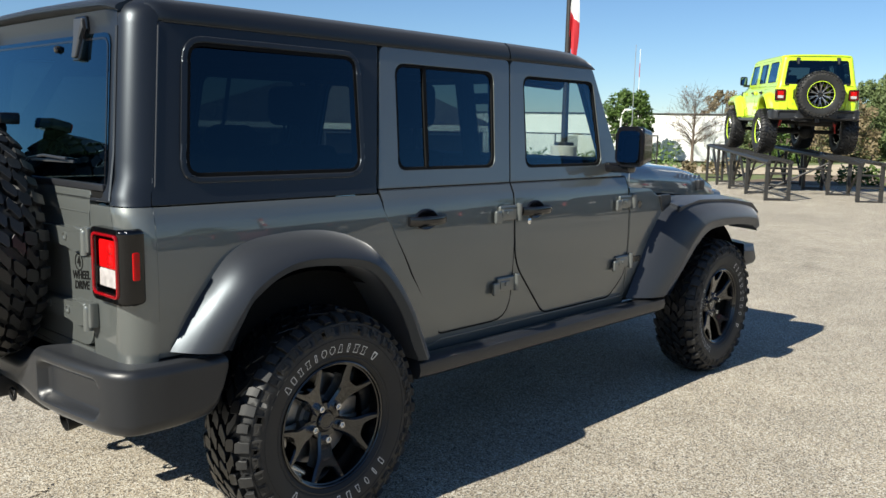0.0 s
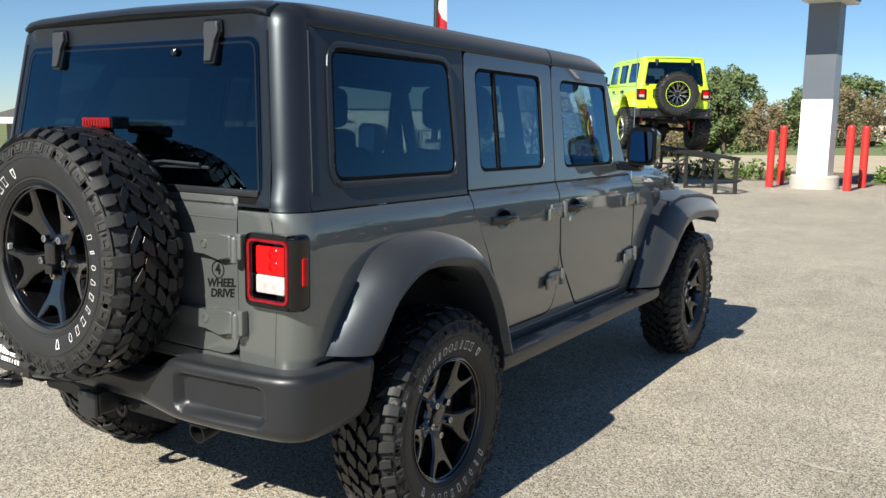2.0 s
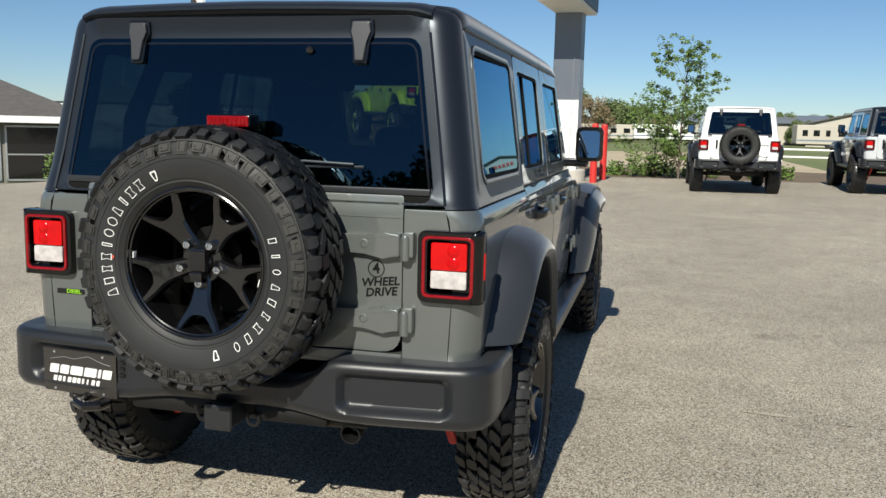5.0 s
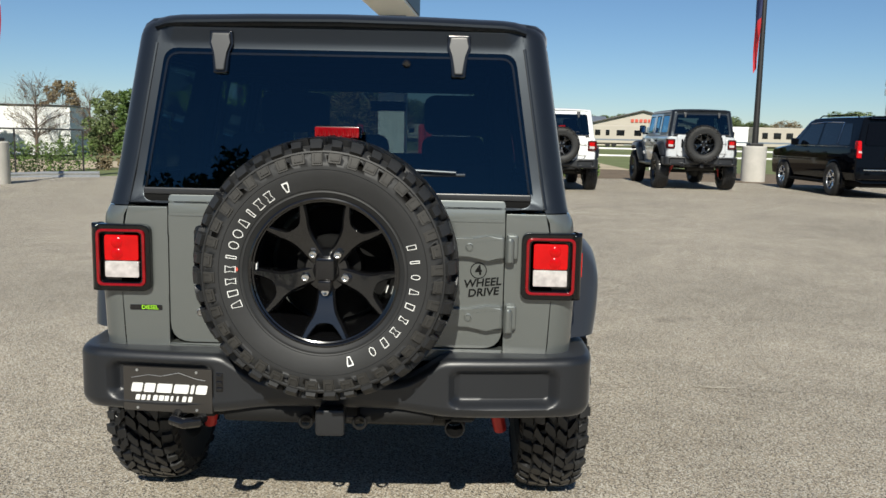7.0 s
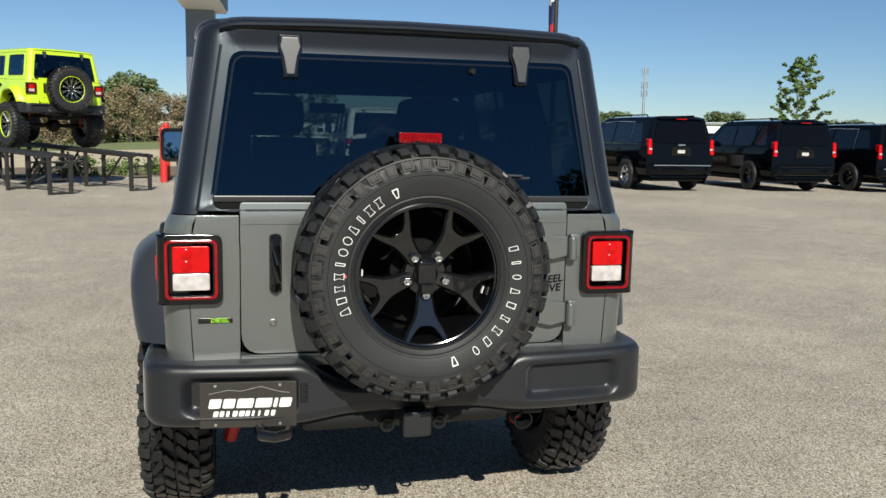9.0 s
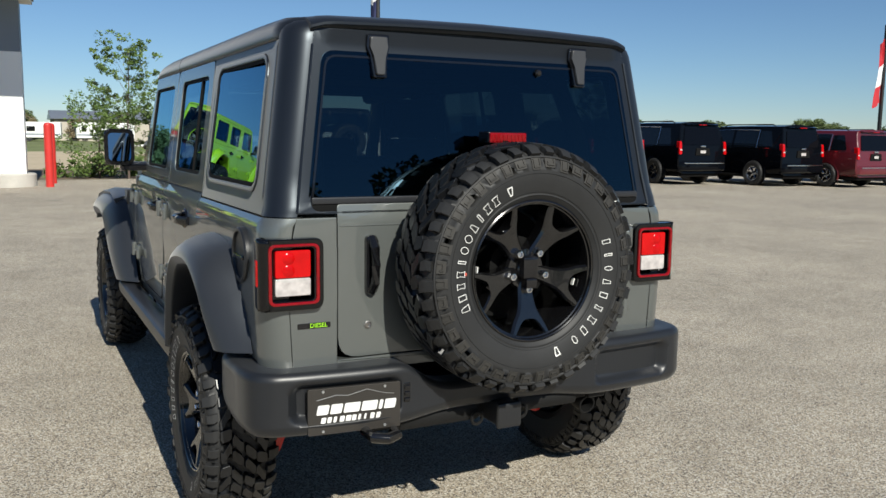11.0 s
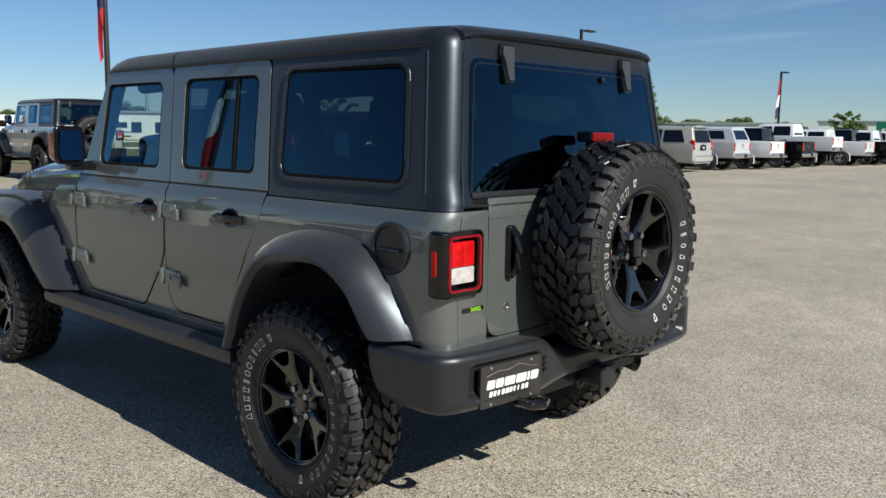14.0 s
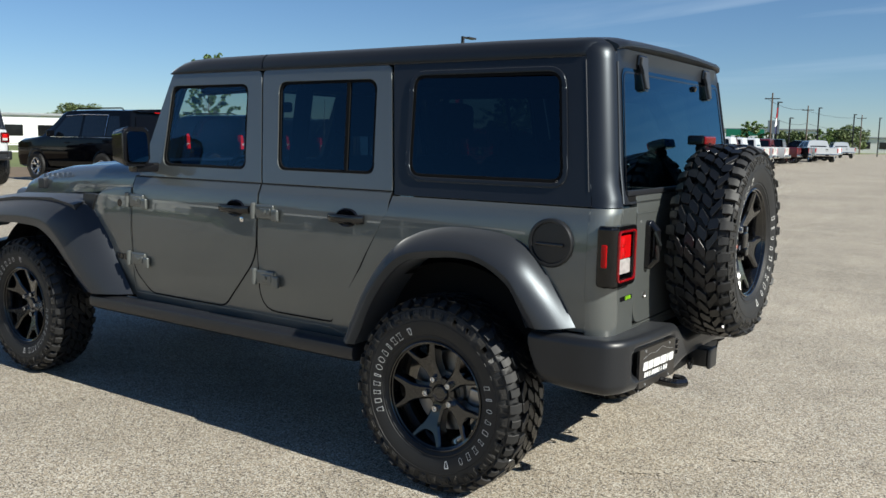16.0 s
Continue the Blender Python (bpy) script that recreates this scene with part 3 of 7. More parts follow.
    for s in (1, -1):
        # bead round the shoulder
        add_lathe(bm, [(0.3600, s * 0.1130), (0.3650, s * 0.1185), (0.3600, s * 0.1200), (0.3560, s * 0.1160)], 96, closed=True)
    return finish("tyre", bm, ["rubber", "tread", "lug"], angle=24)


def add_glyph(bm, th, r0, w, hgt, line, kind=0):
    """An outlined block on the sidewall: upright, tapered, leaning, round or waisted."""
    sh = ([(-1, -1), (1, -1), (1, 1), (-1, 1)], [(-1, -1), (1, -1), (0.45, 1), (-0.45, 1)], [(-1, -1), (0.7, -1), (1, 1), (-0.7, 1)],
          [(math.cos(a), math.sin(a)) for a in [radians(30 * k) for k in range(12)]], [(-1, -1), (1, -1), (0.6, 0), (1, 1), (-1, 1), (-0.6, 0)], [(-0.5, -1), (0.5, -1), (1, 0.4), (1, 1), (-1, 1), (-1, 0.4)])[kind]

    def at(u, v, k):
        r = r0 + v * (hgt / 2 - k)
        t = th - u * (w / 2 - k) / r0
        return bm.verts.new((r * math.cos(t), r * math.sin(t), side_h(r) + 0.0022))
    o, i = [at(u, v, 0) for u, v in sh], [at(u, v, line) for u, v in sh]
    n = len(sh)
    for k in range(n):
        bm.faces.new((o[k], o[(k + 1) % n], i[(k + 1) % n], i[k]))


def make_marks():
    out = []
    for a0, da, hgt, widths in ((201, -7.6, 0.031, (27, 21, 22, 24, 11, 27, 29, 24, 11, 28, 27)), (18, -9.4, 0.029, (19, 10, 18, 21, 20, 18, 25, 24, 21)), (113, -186, 0.03, (22, 22))):
        for k, w in enumerate(widths):
            bm = bmesh.new()
            add_glyph(bm, radians(a0 + da * k), 0.276, w / 1150, hgt, 0.0023 if hgt != 0.03 else 0.004, 5 if hgt == 0.03 else 0 if w < 13 else (0, 3, 2, 4, 1, 3, 4)[(k * 3 + len(widths)) % 7])
            out.append(finish("raised_mark", bm, "white_letter", smooth=False))
    return out


def make_rim(face, lip):
    bm = bmesh.new()
    # barrel with a stepped lip
    add_lathe(bm, [(0.228, 0.100), (0.2265, 0.107), (0.2225, 0.109), (0.2185, 0.106), (0.2165, 0.098), (0.2125, 0.096), (0.209, 0.082), (0.199, 0.04), (0.193, -0.10), (0.203, -0.10), (0.206, 0.04), (0.214, 0.07)], 72, closed=True)
    lips = len(bm.faces)
    # hub with a raised centre cap
    add_lathe(bm, [(0.070, 0.0), (0.070, 0.040), (0.064, 0.050), (0.04, 0.053), (0.036, 0.050), (0.0005, 0.050)], 40)
    add_lathe(bm, [(0.034, 0.04), (0.034, 0.058), (0.030, 0.063), (0.024, 0.064), (0.022, 0.062), (0.0005, 0.063)], 28)
    bm.faces.ensure_lookup_table()
    if lip:
        for f in bm.faces[:lips]:
            if all(math.hypot(v.co.x, v.co.y) > 0.2135 and v.co.z > 0.07 for v in f.verts):
                f.material_index = 1
    return finish("wheel", bm, [face, lip] if lip else face, angle=30)


def make_spoke(face, slim=1.0):
    """A spoke with a straight stem that opens into two short arms round a notch, chamfered all along."""
    bm = bmesh.new()
    for s in (1, -1):
        R = []
        for r, qi, qo, h in ((0.040, 0.0, 0.0265, 0.054), (0.070, 0.0, 0.0285, 0.059), (0.098, 0.0, 0.0310, 0.066), (0.120, 0.0, 0.0350, 0.072), (0.134, 0.0, 0.0400, 0.076), (0.148, 0.0, 0.0470, 0.0795), (0.157, 0.0, 0.0530, 0.082), (0.1585, 0.0100, 0.0540, 0.0823), (0.163, 0.0200, 0.0565, 0.0835), (0.176, 0.0320, 0.0630, 0.087), (0.194, 0.0450, 0.0715, 0.092), (0.211, 0.0555, 0.0790, 0.096)):
            b = 0.0055 if qi else 0.0
            R.append([bm.verts.new((r, q * s * slim, z)) for q, z in ((qi, h - 0.055), (qi, h - 0.006 if qi else h), (qi + b, h), (qo - 0.0085, h), (qo - 0.001, h - 0.0075), (qo, h - 0.012), (qo * 0.96, h - 0.055))])
        for p, q in zip(R, R[1:]):
            for j in range(6):
                bm.faces.new((p[j], p[j + 1], q[j + 1], q[j]))
    bmesh.ops.remove_doubles(bm, verts=bm.verts, dist=1e-6)
    bmesh.ops.dissolve_degenerate(bm, edges=bm.edges, dist=1e-6)
    return finish("spoke", bm, face, angle=24)


def make_nut():
    bm = bmesh.new()
    add_lathe(bm, [(0.0140, -0.004), (0.0140, 0.016), (0.0118, 0.022), (0.0085, 0.0225), (0.0075, 0.014), (0.0005, 0.013)], 6)
    return finish("lug_nut", bm, "steel", angle=20)


def make_disc():
    bm = bmesh.new()
    add_lathe(bm, [(0.165, -0.03), (0.165, -0.006), (0.09, -0.006), (0.085, 0.012), (0.0005, 0.012)], 40)
    add_box(bm, (0.10, -0.06, -0.05), (0.185, 0.06, 0.01), 0.012)
    return finish("brake_disc", bm, "disc")


TYRE, MARKS, NUT, DISC = make_tyre(), make_marks(), make_nut(), make_disc()
RIMS = {k: (make_rim(a, b), make_spoke(a)) for k, a, b in (("black", "rim", None), ("chrome", "steel", "steel"), ("dark", "gloss", None))}
RIMS["lime"] = (make_rim("gloss", "lime"), make_spoke("disc", 0.42))


def wheel(root, m, kind="black", turn=0.0, marks=True, brake=True, roll=0.0):
    """A wheel of a vehicle at the pose m: rim, tyre, nuts, brake."""
    def sub(name, me, mm, parent):
        ob = new(name, me)
        ob.parent = parent
        ob.matrix_basis = mm
        return ob
    w = sub("wheel", RIMS[kind][0], m @ pose(0, 0, 0, 0, 0, turn), root)
    on_rim = pose(0, 0, 0, 0, 0, roll - turn)
    sub("tyre", TYRE, on_rim, w)
    if marks:
        for me in MARKS:
            sub("raised_mark", me, on_rim, w)
    arms = 10 if kind == "lime" else 5
    for k in range(arms):
        sub("spoke", RIMS[kind][1], pose(0, 0, 0, 0, 0, 270 + 360 / arms * k), w)
    for k in range(5):
        a = radians(270 + 72 * k)
        sub("lug_nut", NUT, pose(0.0635 * math.cos(a), 0.0635 * math.sin(a), 0.056), w)
    if brake:
        sub("brake_disc", DISC, Matrix(), w)
    return w


OUT_R, OUT_L, OUT_BACK = pose(0, 0, 0, 0, 90, 0) @ pose(0, 0, 0, 0, 0, 90), pose(0, 0, 0, 0, -90, 0) @ pose(0, 0, 0, 0, 0, -90), pose(0, 0, 0, 90, 0, 0)


# ---- four-door off-roader: origin on the ground under the rear axle, nose towards +y ----
def side_x(z):
    return float(np.interp(z, (0.50, 0.60, 0.75, 0.95, 1.10, 1.165, 1.195, 1.215, 1.745, 1.80), (0.770, 0.783, 0.797, 0.806, 0.799, 0.790, 0.775, 0.768, 0.688, 0.682)))


def rear_y(z):
    return float(np.interp(z, (0.60, 1.18, 1.235, 1.25, 1.70, 1.80), (-0.692, -0.692, -0.684, -0.672, -0.612, -0.598)))


def rear_band(x, z):
    # the hardtop's rear face: above the glass it stands upright below an overhanging lip
    k = 1 - step(0.535, 0.60, abs(x))
    return rear_y(z) + k * float(np.interp(z, (1.712, 1.73, 1.755, 1.80), (0.0, 0.0, -0.006, -0.020)))


def lean(z):
    # the windows and the top rake forward with height
    return 0.07 * max(0.0, z - 1.215) / 0.52


def side_off(d):
    return lambda y, z: (side_x(z) + d, y + lean(z), z)


SIDE = side_off(0.0)
REAR = lambda x, z: (x, rear_y(z), z)
LOW = (0.62, 0.69, 0.76, 0.85, 0.95, 1.03, 1.10, 1.14, 1.165, 1.18)
IN_X, IN_Y = (-1, 0, 0), (0, 1, 0)


def both(root, dz, name, make, material, label="", parents=None):
    """The same part on both sides; make() gives the right-hand one."""
    out = []
    for s in (1, -1):
        bm = make()
        if s < 0:
            mirror_x(bm)
        p = root if parents is None else parents[0 if s > 0 else 1]
        out.append(part(name, bm, material, p, label, pose(0, 0, dz) if parents is None else None))
    return out


def sweep_flare(lip, outer, n, full):
    L, O = smooth_line(lip, n), smooth_line(outer, n)
    rows = []
    for k in range(n):
        a, b = L[k], O[k]
        e = abs(2 * k / (n - 1) - 1)
        tip = full - 0.034 * e ** 3 * (1 if k > n / 2 or full > 0.9335 else 0.6)
        prof = ((0.08, 0.70), (0.05, 0.78), (0.01, 0.85), (-0.02, 0.895), (-0.005, tip - 0.022), (0.02, tip - 0.019), (0.20, tip - 0.004), (0.245, tip), (0.28, tip), (0.42, tip - 0.006), (0.60, tip - 0.022), (0.78, tip - 0.050), (0.92, tip - 0.084), (1.0, 0.80))
        rows.append([(x, *(a + (b - a) * f)) for f, x in prof])
    return loft(rows)


def bumper_pocket(x, z):
    """Depth of the two moulded pockets at a place on the bumper's face."""
    r = 0.042
    dx, dz = abs(abs(x) - 0.562) - 0.184 + r, abs(z - 0.628) - 0.070 + r
    d = math.hypot(max(dx, 0), max(dz, 0)) + min(max(dx, dz), 0) - r
    k = min(max(-d / 0.030, 0), 1)
    return 0.034 * k * k * (3 - 2 * k)


def bumper_skin():
    st = [(0.862, -0.405, 0.650, 0.726), (0.868, -0.430, 0.590, 0.728), (0.870, -0.465, 0.545, 0.728), (0.869, -0.55, 0.530, 0.728), (0.866, -0.640, 0.526, 0.728), (0.846, -0.716, 0.522, 0.728),
          (0.797, -0.758, 0.522, 0.728), (0.735, -0.774, 0.522, 0.728), (0.66, -0.784, 0.522, 0.728), (0.52, -0.797, 0.522, 0.728), (0.415, -0.804, 0.524, 0.728),
          (0.365, -0.804, 0.526, 0.724), (0.33, -0.803, 0.530, 0.706), (0.27, -0.80, 0.538, 0.666), (0.22, -0.798, 0.544, 0.647), (0.15, -0.797, 0.547, 0.642), (0.0, -0.797, 0.548, 0.642)]
    st = [np.array(q) for q in st + [(-x, y, b, t) for x, y, b, t in st[-2::-1]]]
    line = []
    for i in range(len(st) - 1):
        p0, p1, p2, p3 = st[max(i - 1, 0)], st[i], st[i + 1], st[min(i + 2, len(st) - 1)]
        n = max(2, math.ceil(np.linalg.norm((p2 - p1)[:2]) / 0.011))
        for k in range(n):
            f = k / n
            line.append(0.5 * (2 * p1 + (p2 - p0) * f + (2 * p0 - 5 * p1 + 4 * p2 - p3) * f ** 2 + (3 * p1 - p0 - 3 * p2 + p3) * f ** 3))
    line.append(st[-1])
    rows = []
    for i, (x, y, zb, zt) in enumerate(line):
        a, b = line[max(i - 1, 0)], line[min(i + 1, len(line) - 1)]
        d = Vector((b[0] - a[0], b[1] - a[1], 0)).normalized()
        n = Vector((-d.y, d.x, 0))
        if n.x * x + n.y * (y + 0.2) < 0:
            n = -n
        prof = [(-0.11, zt - 0.004), (-0.06, zt - 0.001), (-0.026, zt), (-0.016, zt - 0.002), (-0.008, zt - 0.007), (-0.003, zt - 0.014)]
        z0, z1 = zt - 0.022, zb + 0.036
        prof += [(-bumper_pocket(x, z0 + (z1 - z0) * k / 20), z0 + (z1 - z0) * k / 20) for k in range(21)]
        prof += [(-0.003, zb + 0.026), (-0.009, zb + 0.014), (-0.018, zb + 0.005), (-0.032, zb), (-0.11, zb + 0.006)]
        rows.append([Vector((x, y, z)) + n * o for o, z in prof])
    return loft(rows, close_ends=True)


def roof_rows(ys, lower, narrow=None):
    rows = []
    for y in ys:
        k = lower(y)
        half = [(0.668, 1.744), (0.689, 1.751), (0.692, 1.760), (0.690, 1.782), (0.680, 1.805), (0.655, 1.824), (0.54, 1.839), (0.28, 1.848), (0.0, 1.852)]
        w = 1.0 if narrow is None else narrow(y)
        top = [(x * w, 1.744 + (z - 1.744) * k) for x, z in half]
        row = top + [(-x, z) for x, z in top[-2::-1]]
        low = [(-0.6 * w, 1.722), (0.6 * w, 1.722)]
        rows.append([(x, y, z) for x, z in row + low])
    return rows


def slab(poly, y0, y1, bevel=0.006):
    """An outline in (x, z) given depth from y0 back to y1."""
    bm = bmesh.new()
    a = [bm.verts.new((x, y0, z)) for x, z in poly]
    b = [bm.verts.new((x, y1, z)) for x, z in poly]
    n = len(a)
    fa = bm.faces.new(a)
    bm.faces.new(b)
    for k in range(n):
        bm.faces.new((a[k], a[(k + 1) % n], b[(k + 1) % n], b[k]))
    if bevel:
        bmesh.ops.bevel(bm, geom=list(fa.edges), offset=bevel, segments=3, profile=0.5, affect="EDGES")
    return bm


def prism(plan, z0, z1, bevel=0.006):
    """A plan in (x, y) raised from z0 to z1, its two rims rounded."""
    bm = bmesh.new()
    a = [bm.verts.new((x, y, z0)) for x, y in plan]
    b = [bm.verts.new((x, y, z1)) for x, y in plan]
    n = len(a)
    ends = [bm.faces.new(a), bm.faces.new(b)]
    for k in range(n):
        bm.faces.new((a[k], a[(k + 1) % n], b[(k + 1) % n], b[k]))
    bmesh.ops.bevel(bm, geom=[e for f in ends for e in f.edges], offset=bevel, segments=3, profile=0.5, affect="EDGES")
    return bm


def ring_slab(outer, hole, y0, y1):
    bm = bmesh.new()
    n = len(outer)
    A = [[bm.verts.new((x, y, z)) for x, z in pts] for pts, y in ((outer, y1), (outer, y0), (hole, y0), (hole, y1))]
    for p, q in zip(A, A[1:]):
        for k in range(n):
            bm.faces.new((p[k], p[(k + 1) % n], q[(k + 1) % n], q[k]))
    es = [e for e in bm.edges if all(abs(v.co.y - y0) < 1e-6 for v in e.verts) and not any(set(e.verts) == {A[1][k], A[2][k]} for k in range(n))]
    bmesh.ops.bevel(bm, geom=es, offset=0.004, segments=2, profile=0.5, affect="EDGES")
    return bm


def window_ring(y0, y1, z0, z1, out, slant=0.0, back=0.0):
    """A door's upper frame: outline and hole, in (y, z)."""
    o = rpoly([(out[0], 1.212), (out[1], 1.212), (out[2], 1.747), (out[3], 1.747)], [0.002, 0.002, 0.03, 0.03])
    i = rpoly([(y0, z0), (y1, z0), (y1 - slant, z1), (y0 - back, z1)], [0.045, 0.045, 0.05, 0.05])
    return o, i


def grow(poly, d):
    """An outline moved outwards by d."""
    n = len(poly)
    turn = sum(poly[k][0] * poly[(k + 1) % n][1] - poly[(k + 1) % n][0] * poly[k][1] for k in range(n))
    out = []
    for k in range(n):
        a, b = Vector(poly[k - 1]), Vector(poly[(k + 1) % n])
        t = (b - a).normalized()
        out.append((poly[k][0] + d * (t.y if turn > 0 else -t.y), poly[k][1] - d * (t.x if turn > 0 else -t.x)))
    return out


def side_hinge(dz=0):
    """Cast door hinge: a hollowed leaf with a barrel."""
    bm = bmesh.new()
    add_box(bm, (0.0, -0.085, -0.028), (0.016, 0.02, 0.028), 0.008)
    add_box(bm, (0.008, -0.115, -0.036), (0.024, -0.08, 0.012), 0.008)
    add_box(bm, (0.010, -0.075, -0.016), (0.020, -0.015, 0.014), 0.005)
    add_lathe(bm, [(0.0115, -0.030), (0.0115, 0.030), (0.008, 0.034), (0.0005, 0.034)], 12, m=pose(0.016, 0.022, 0))
    add_lathe(bm, [(0.007, 0), (0.007, 0.006), (0.0005, 0.007)], 10, m=pose(0.018, -0.046, 0, 0, 90, 0))
    return bm


def handle_bar():
    bm = bmesh.new()
    # cup, grip, lock
    rows = []
    for k in range(9):
        t = -1 + k / 4
        y = 0.085 * t
        x = 0.030 * (1 - t ** 4) + 0.004
        rows.append([(x + a, y, z) for a, z in ((-0.010, -0.014), (0.0, -0.017), (0.008, -0.010), (0.010, 0), (0.008, 0.010), (0.0, 0.014), (-0.010, 0.012))])
    R = [[bm.verts.new(p) for p in row] for row in rows]
    for p, q in zip(R, R[1:]):
        for j in range(7):
            bm.faces.new((p[j], p[(j + 1) % 7], q[(j + 1) % 7], q[j]))
    bm.faces.new(R[0])
    bm.faces.new(R[-1])
    add_lathe(bm, [(0.050, 0.0), (0.044, 0.006), (0.03, 0.003), (0.0005, 0.002)], 24, m=pose(0, 0, 0, 0, 90, 0) @ Matrix.Diagonal((0.72, 1.15, 1, 1)))
    return bm


def make_seat(wide, back_top):
    bm = bmesh.new()
    add_box(bm, (-wide, -0.26, 0.62), (wide, 0.27, 0.78), 0.05, 3)
    add_box(bm, (-wide * 0.94, -0.10, -0.02), (wide * 0.94, 0.05, back_top), 0.045, 3, m=pose(0, -0.20, 0.74, 12, 0, 0))
    return bm


def make_headrest():
    bm = bmesh.new()
    add_box(bm, (-0.125, -0.05, 0.0), (0.125, 0.05, 0.17), 0.04, 3)
    for x in (-0.05, 0.05):
        add_tube(bm, [(x, 0, -0.08), (x, 0, 0.03)], 0.007, 6)
    return bm


def off_roader(name, label, m, paint="paint", top="top", flare="flare", size=1.0, wide=1.0, lift=0.0, rims="black", hero=False, spokes=(0, 0, 0, 0, 0), rolls=(0, 0, 0, 0, 0)):
    root = thing(name, label, "off-road vehicle", m, "parked off-roaders" if not hero else "")
    dz = lift + 0.4 * (size - 1)
    P = lambda n, bm, mm, parent=None, lab="", at=None: part(n, bm, mm, root if parent is None else parent, lab, (pose(0, 0, dz) if parent is None else at))
    # --- tub ---
    quarter = [(0.308, 1.193), (-0.604, 1.193), (-0.604, 0.735), (-0.52, 0.735), (-0.47, 0.84), (-0.40, 0.96), (-0.30, 1.02), (-0.12, 1.045), (0.08, 1.03), (0.20, 0.965), (0.33, 0.82), (0.44, 0.62), (0.47, 0.575), (0.66, 0.575), (0.625, 0.645), (0.465, 0.87), (0.345, 1.09), (0.318, 1.14)]
    both(root, dz, "quarter_panel", lambda: panel(quarter, SIDE, IN_X, 0.03, (), LOW), paint)

    def corner():
        rows = []
        for z in (0.70, 0.76, 0.85, 0.95, 1.03, 1.10, 1.14, 1.165, 1.18, 1.193):
            sx, yr, r = side_x(z), rear_y(z), 0.088
            rows.append([(sx - r + r * math.cos(a), yr + r - r * math.sin(a), z) for a in [radians(9 * k) for k in range(11)]])
        bm = loft(rows, close_ends=False)
        # shoulder ledge at the top
        top = [v for v in bm.verts if v.co.z > 1.1925]
        ext = bmesh.ops.extrude_edge_only(bm, edges=[e for e in bm.edges if all(v in top for v in e.verts)])
        for v in [g for g in ext["geom"] if isinstance(g, bmesh.types.BMVert)]:
            v.co += Vector((-0.05, 0.04, 0.006))
        return bm
    both(root, dz, "rear_corner", corner, paint)
    both(root, dz, "rear_panel", lambda: panel(rpoly([(0.5588, 0.70), (0.704, 0.70), (0.717, 0.95), (0.710, 1.10), (0.690, 1.193), (0.5588, 1.193)], 0.003, 2), REAR, IN_Y, 0.04, (), (0.9, 1.1, 1.165)), paint)
    P("rear_sill", panel(rpoly([(-0.5585, 0.69), (0.5585, 0.69), (0.5585, 0.7345), (-0.5585, 0.7345)], 0.002, 2), REAR, IN_Y, 0.05), paint)
    both(root, dz, "sill_panel", lambda: panel(rpoly([(0.48, 0.535), (2.08, 0.535), (2.08, 0.58), (0.66, 0.58)], 0.004, 2), SIDE, IN_X, 0.06), paint)
    both(root, dz, "pillar_panel", lambda: panel(rpoly([(0.56, 0.56), (2.09, 0.56), (2.09, 1.12), (1.0, 1.12), (0.45, 1.10)], 0.01, 2), side_off(-0.0028), IN_X, 0.01, (), LOW, None, 0), paint)
    both(root, dz, "cowl_side", lambda: panel([(2.075, 0.56), (2.36, 0.56), (2.40, 0.80), (2.42, 1.0), (2.38, 1.09), (2.28, 1.14), (2.075, 1.15)], SIDE, IN_X, 0.05, (), LOW), paint)
    # floor pan and inner walls
    P("floor_pan", box((-0.74, -0.66, 0.53), (0.74, 2.35, 0.60), 0.01), "dark")
    both(root, dz, "inner_wall", lambda: box((0.60, -0.655, 0.60), (0.70, 0.40, 1.06), 0.02), "dark")
    both(root, dz, "arch_liner", lambda: loft([[(x, y, z) for y, z in ((-0.36, 0.99), (-0.445, 0.90), (-0.475, 0.74), (-0.49, 0.56))] for x in (0.46, 0.80)]), "dark")
    P("engine_bay", box((-0.60, 2.0, 0.55), (0.60, 3.40, 1.02), 0.03), "dark")
    # wheel houses
    for s in (1, -1):
        for y in (0.0, 3.008):
            bm = bmesh.new()
            add_lathe(bm, [(0.50, 0.45), (0.50, 0.785)], 40, m=pose(0, y - 0.02, 0.44, 0, 90 * s, 0))
            bmesh.ops.delete(bm, geom=[f for f in bm.faces if len(f.verts) > 4 or f.calc_center_median().z < 0.52], context="FACES")
            add_box(bm, (0.44 * s - 0.012, y - 0.50, 0.52), (0.44 * s + 0.012, y + 0.46, 0.94), 0.004, 1)
            P("wheel_house", bm, "dark")
    # --- tailgate ---
    gate = P("tailgate", panel(rpoly([(-0.556, 0.738), (0.556, 0.738), (0.556, 1.234), (-0.556, 1.234)], [0.07, 0.07, 0.012, 0.012]), REAR, IN_Y, 0.03, (), (1.10, 1.165, 1.18, 1.2, 1.22)), paint)
    for z in (1.085, 0.85):
        bm = slab(rpoly([(0.13, z - 0.032), (0.44, z - 0.032), (0.50, z - 0.045), (0.556, z - 0.042), (0.556, z + 0.036), (0.50, z + 0.036), (0.45, z + 0.027), (0.13, z + 0.027)], 0.012, 3), -0.720, -0.69, 0.010)
        add_box(bm, (0.562, -0.722, z - 0.04), (0.600, -0.69, z + 0.042), 0.009)
        add_lathe(bm, [(0.016, -0.047), (0.016, 0.02), (0.011, 0.03), (0.0005, 0.03)], 14, m=pose(0.572, -0.716, z))
        for x in (0.44, 0.30):
            add_lathe(bm, [(0.014, 0), (0.014, 0.003), (0.010, 0.004), (0.0085, 0.001), (0.0005, 0.001)], 16, m=pose(x, -0.7195, z, 90, 0, 0))
        P("tailgate_hinge", bm, paint, gate)
    bm = bmesh.new()
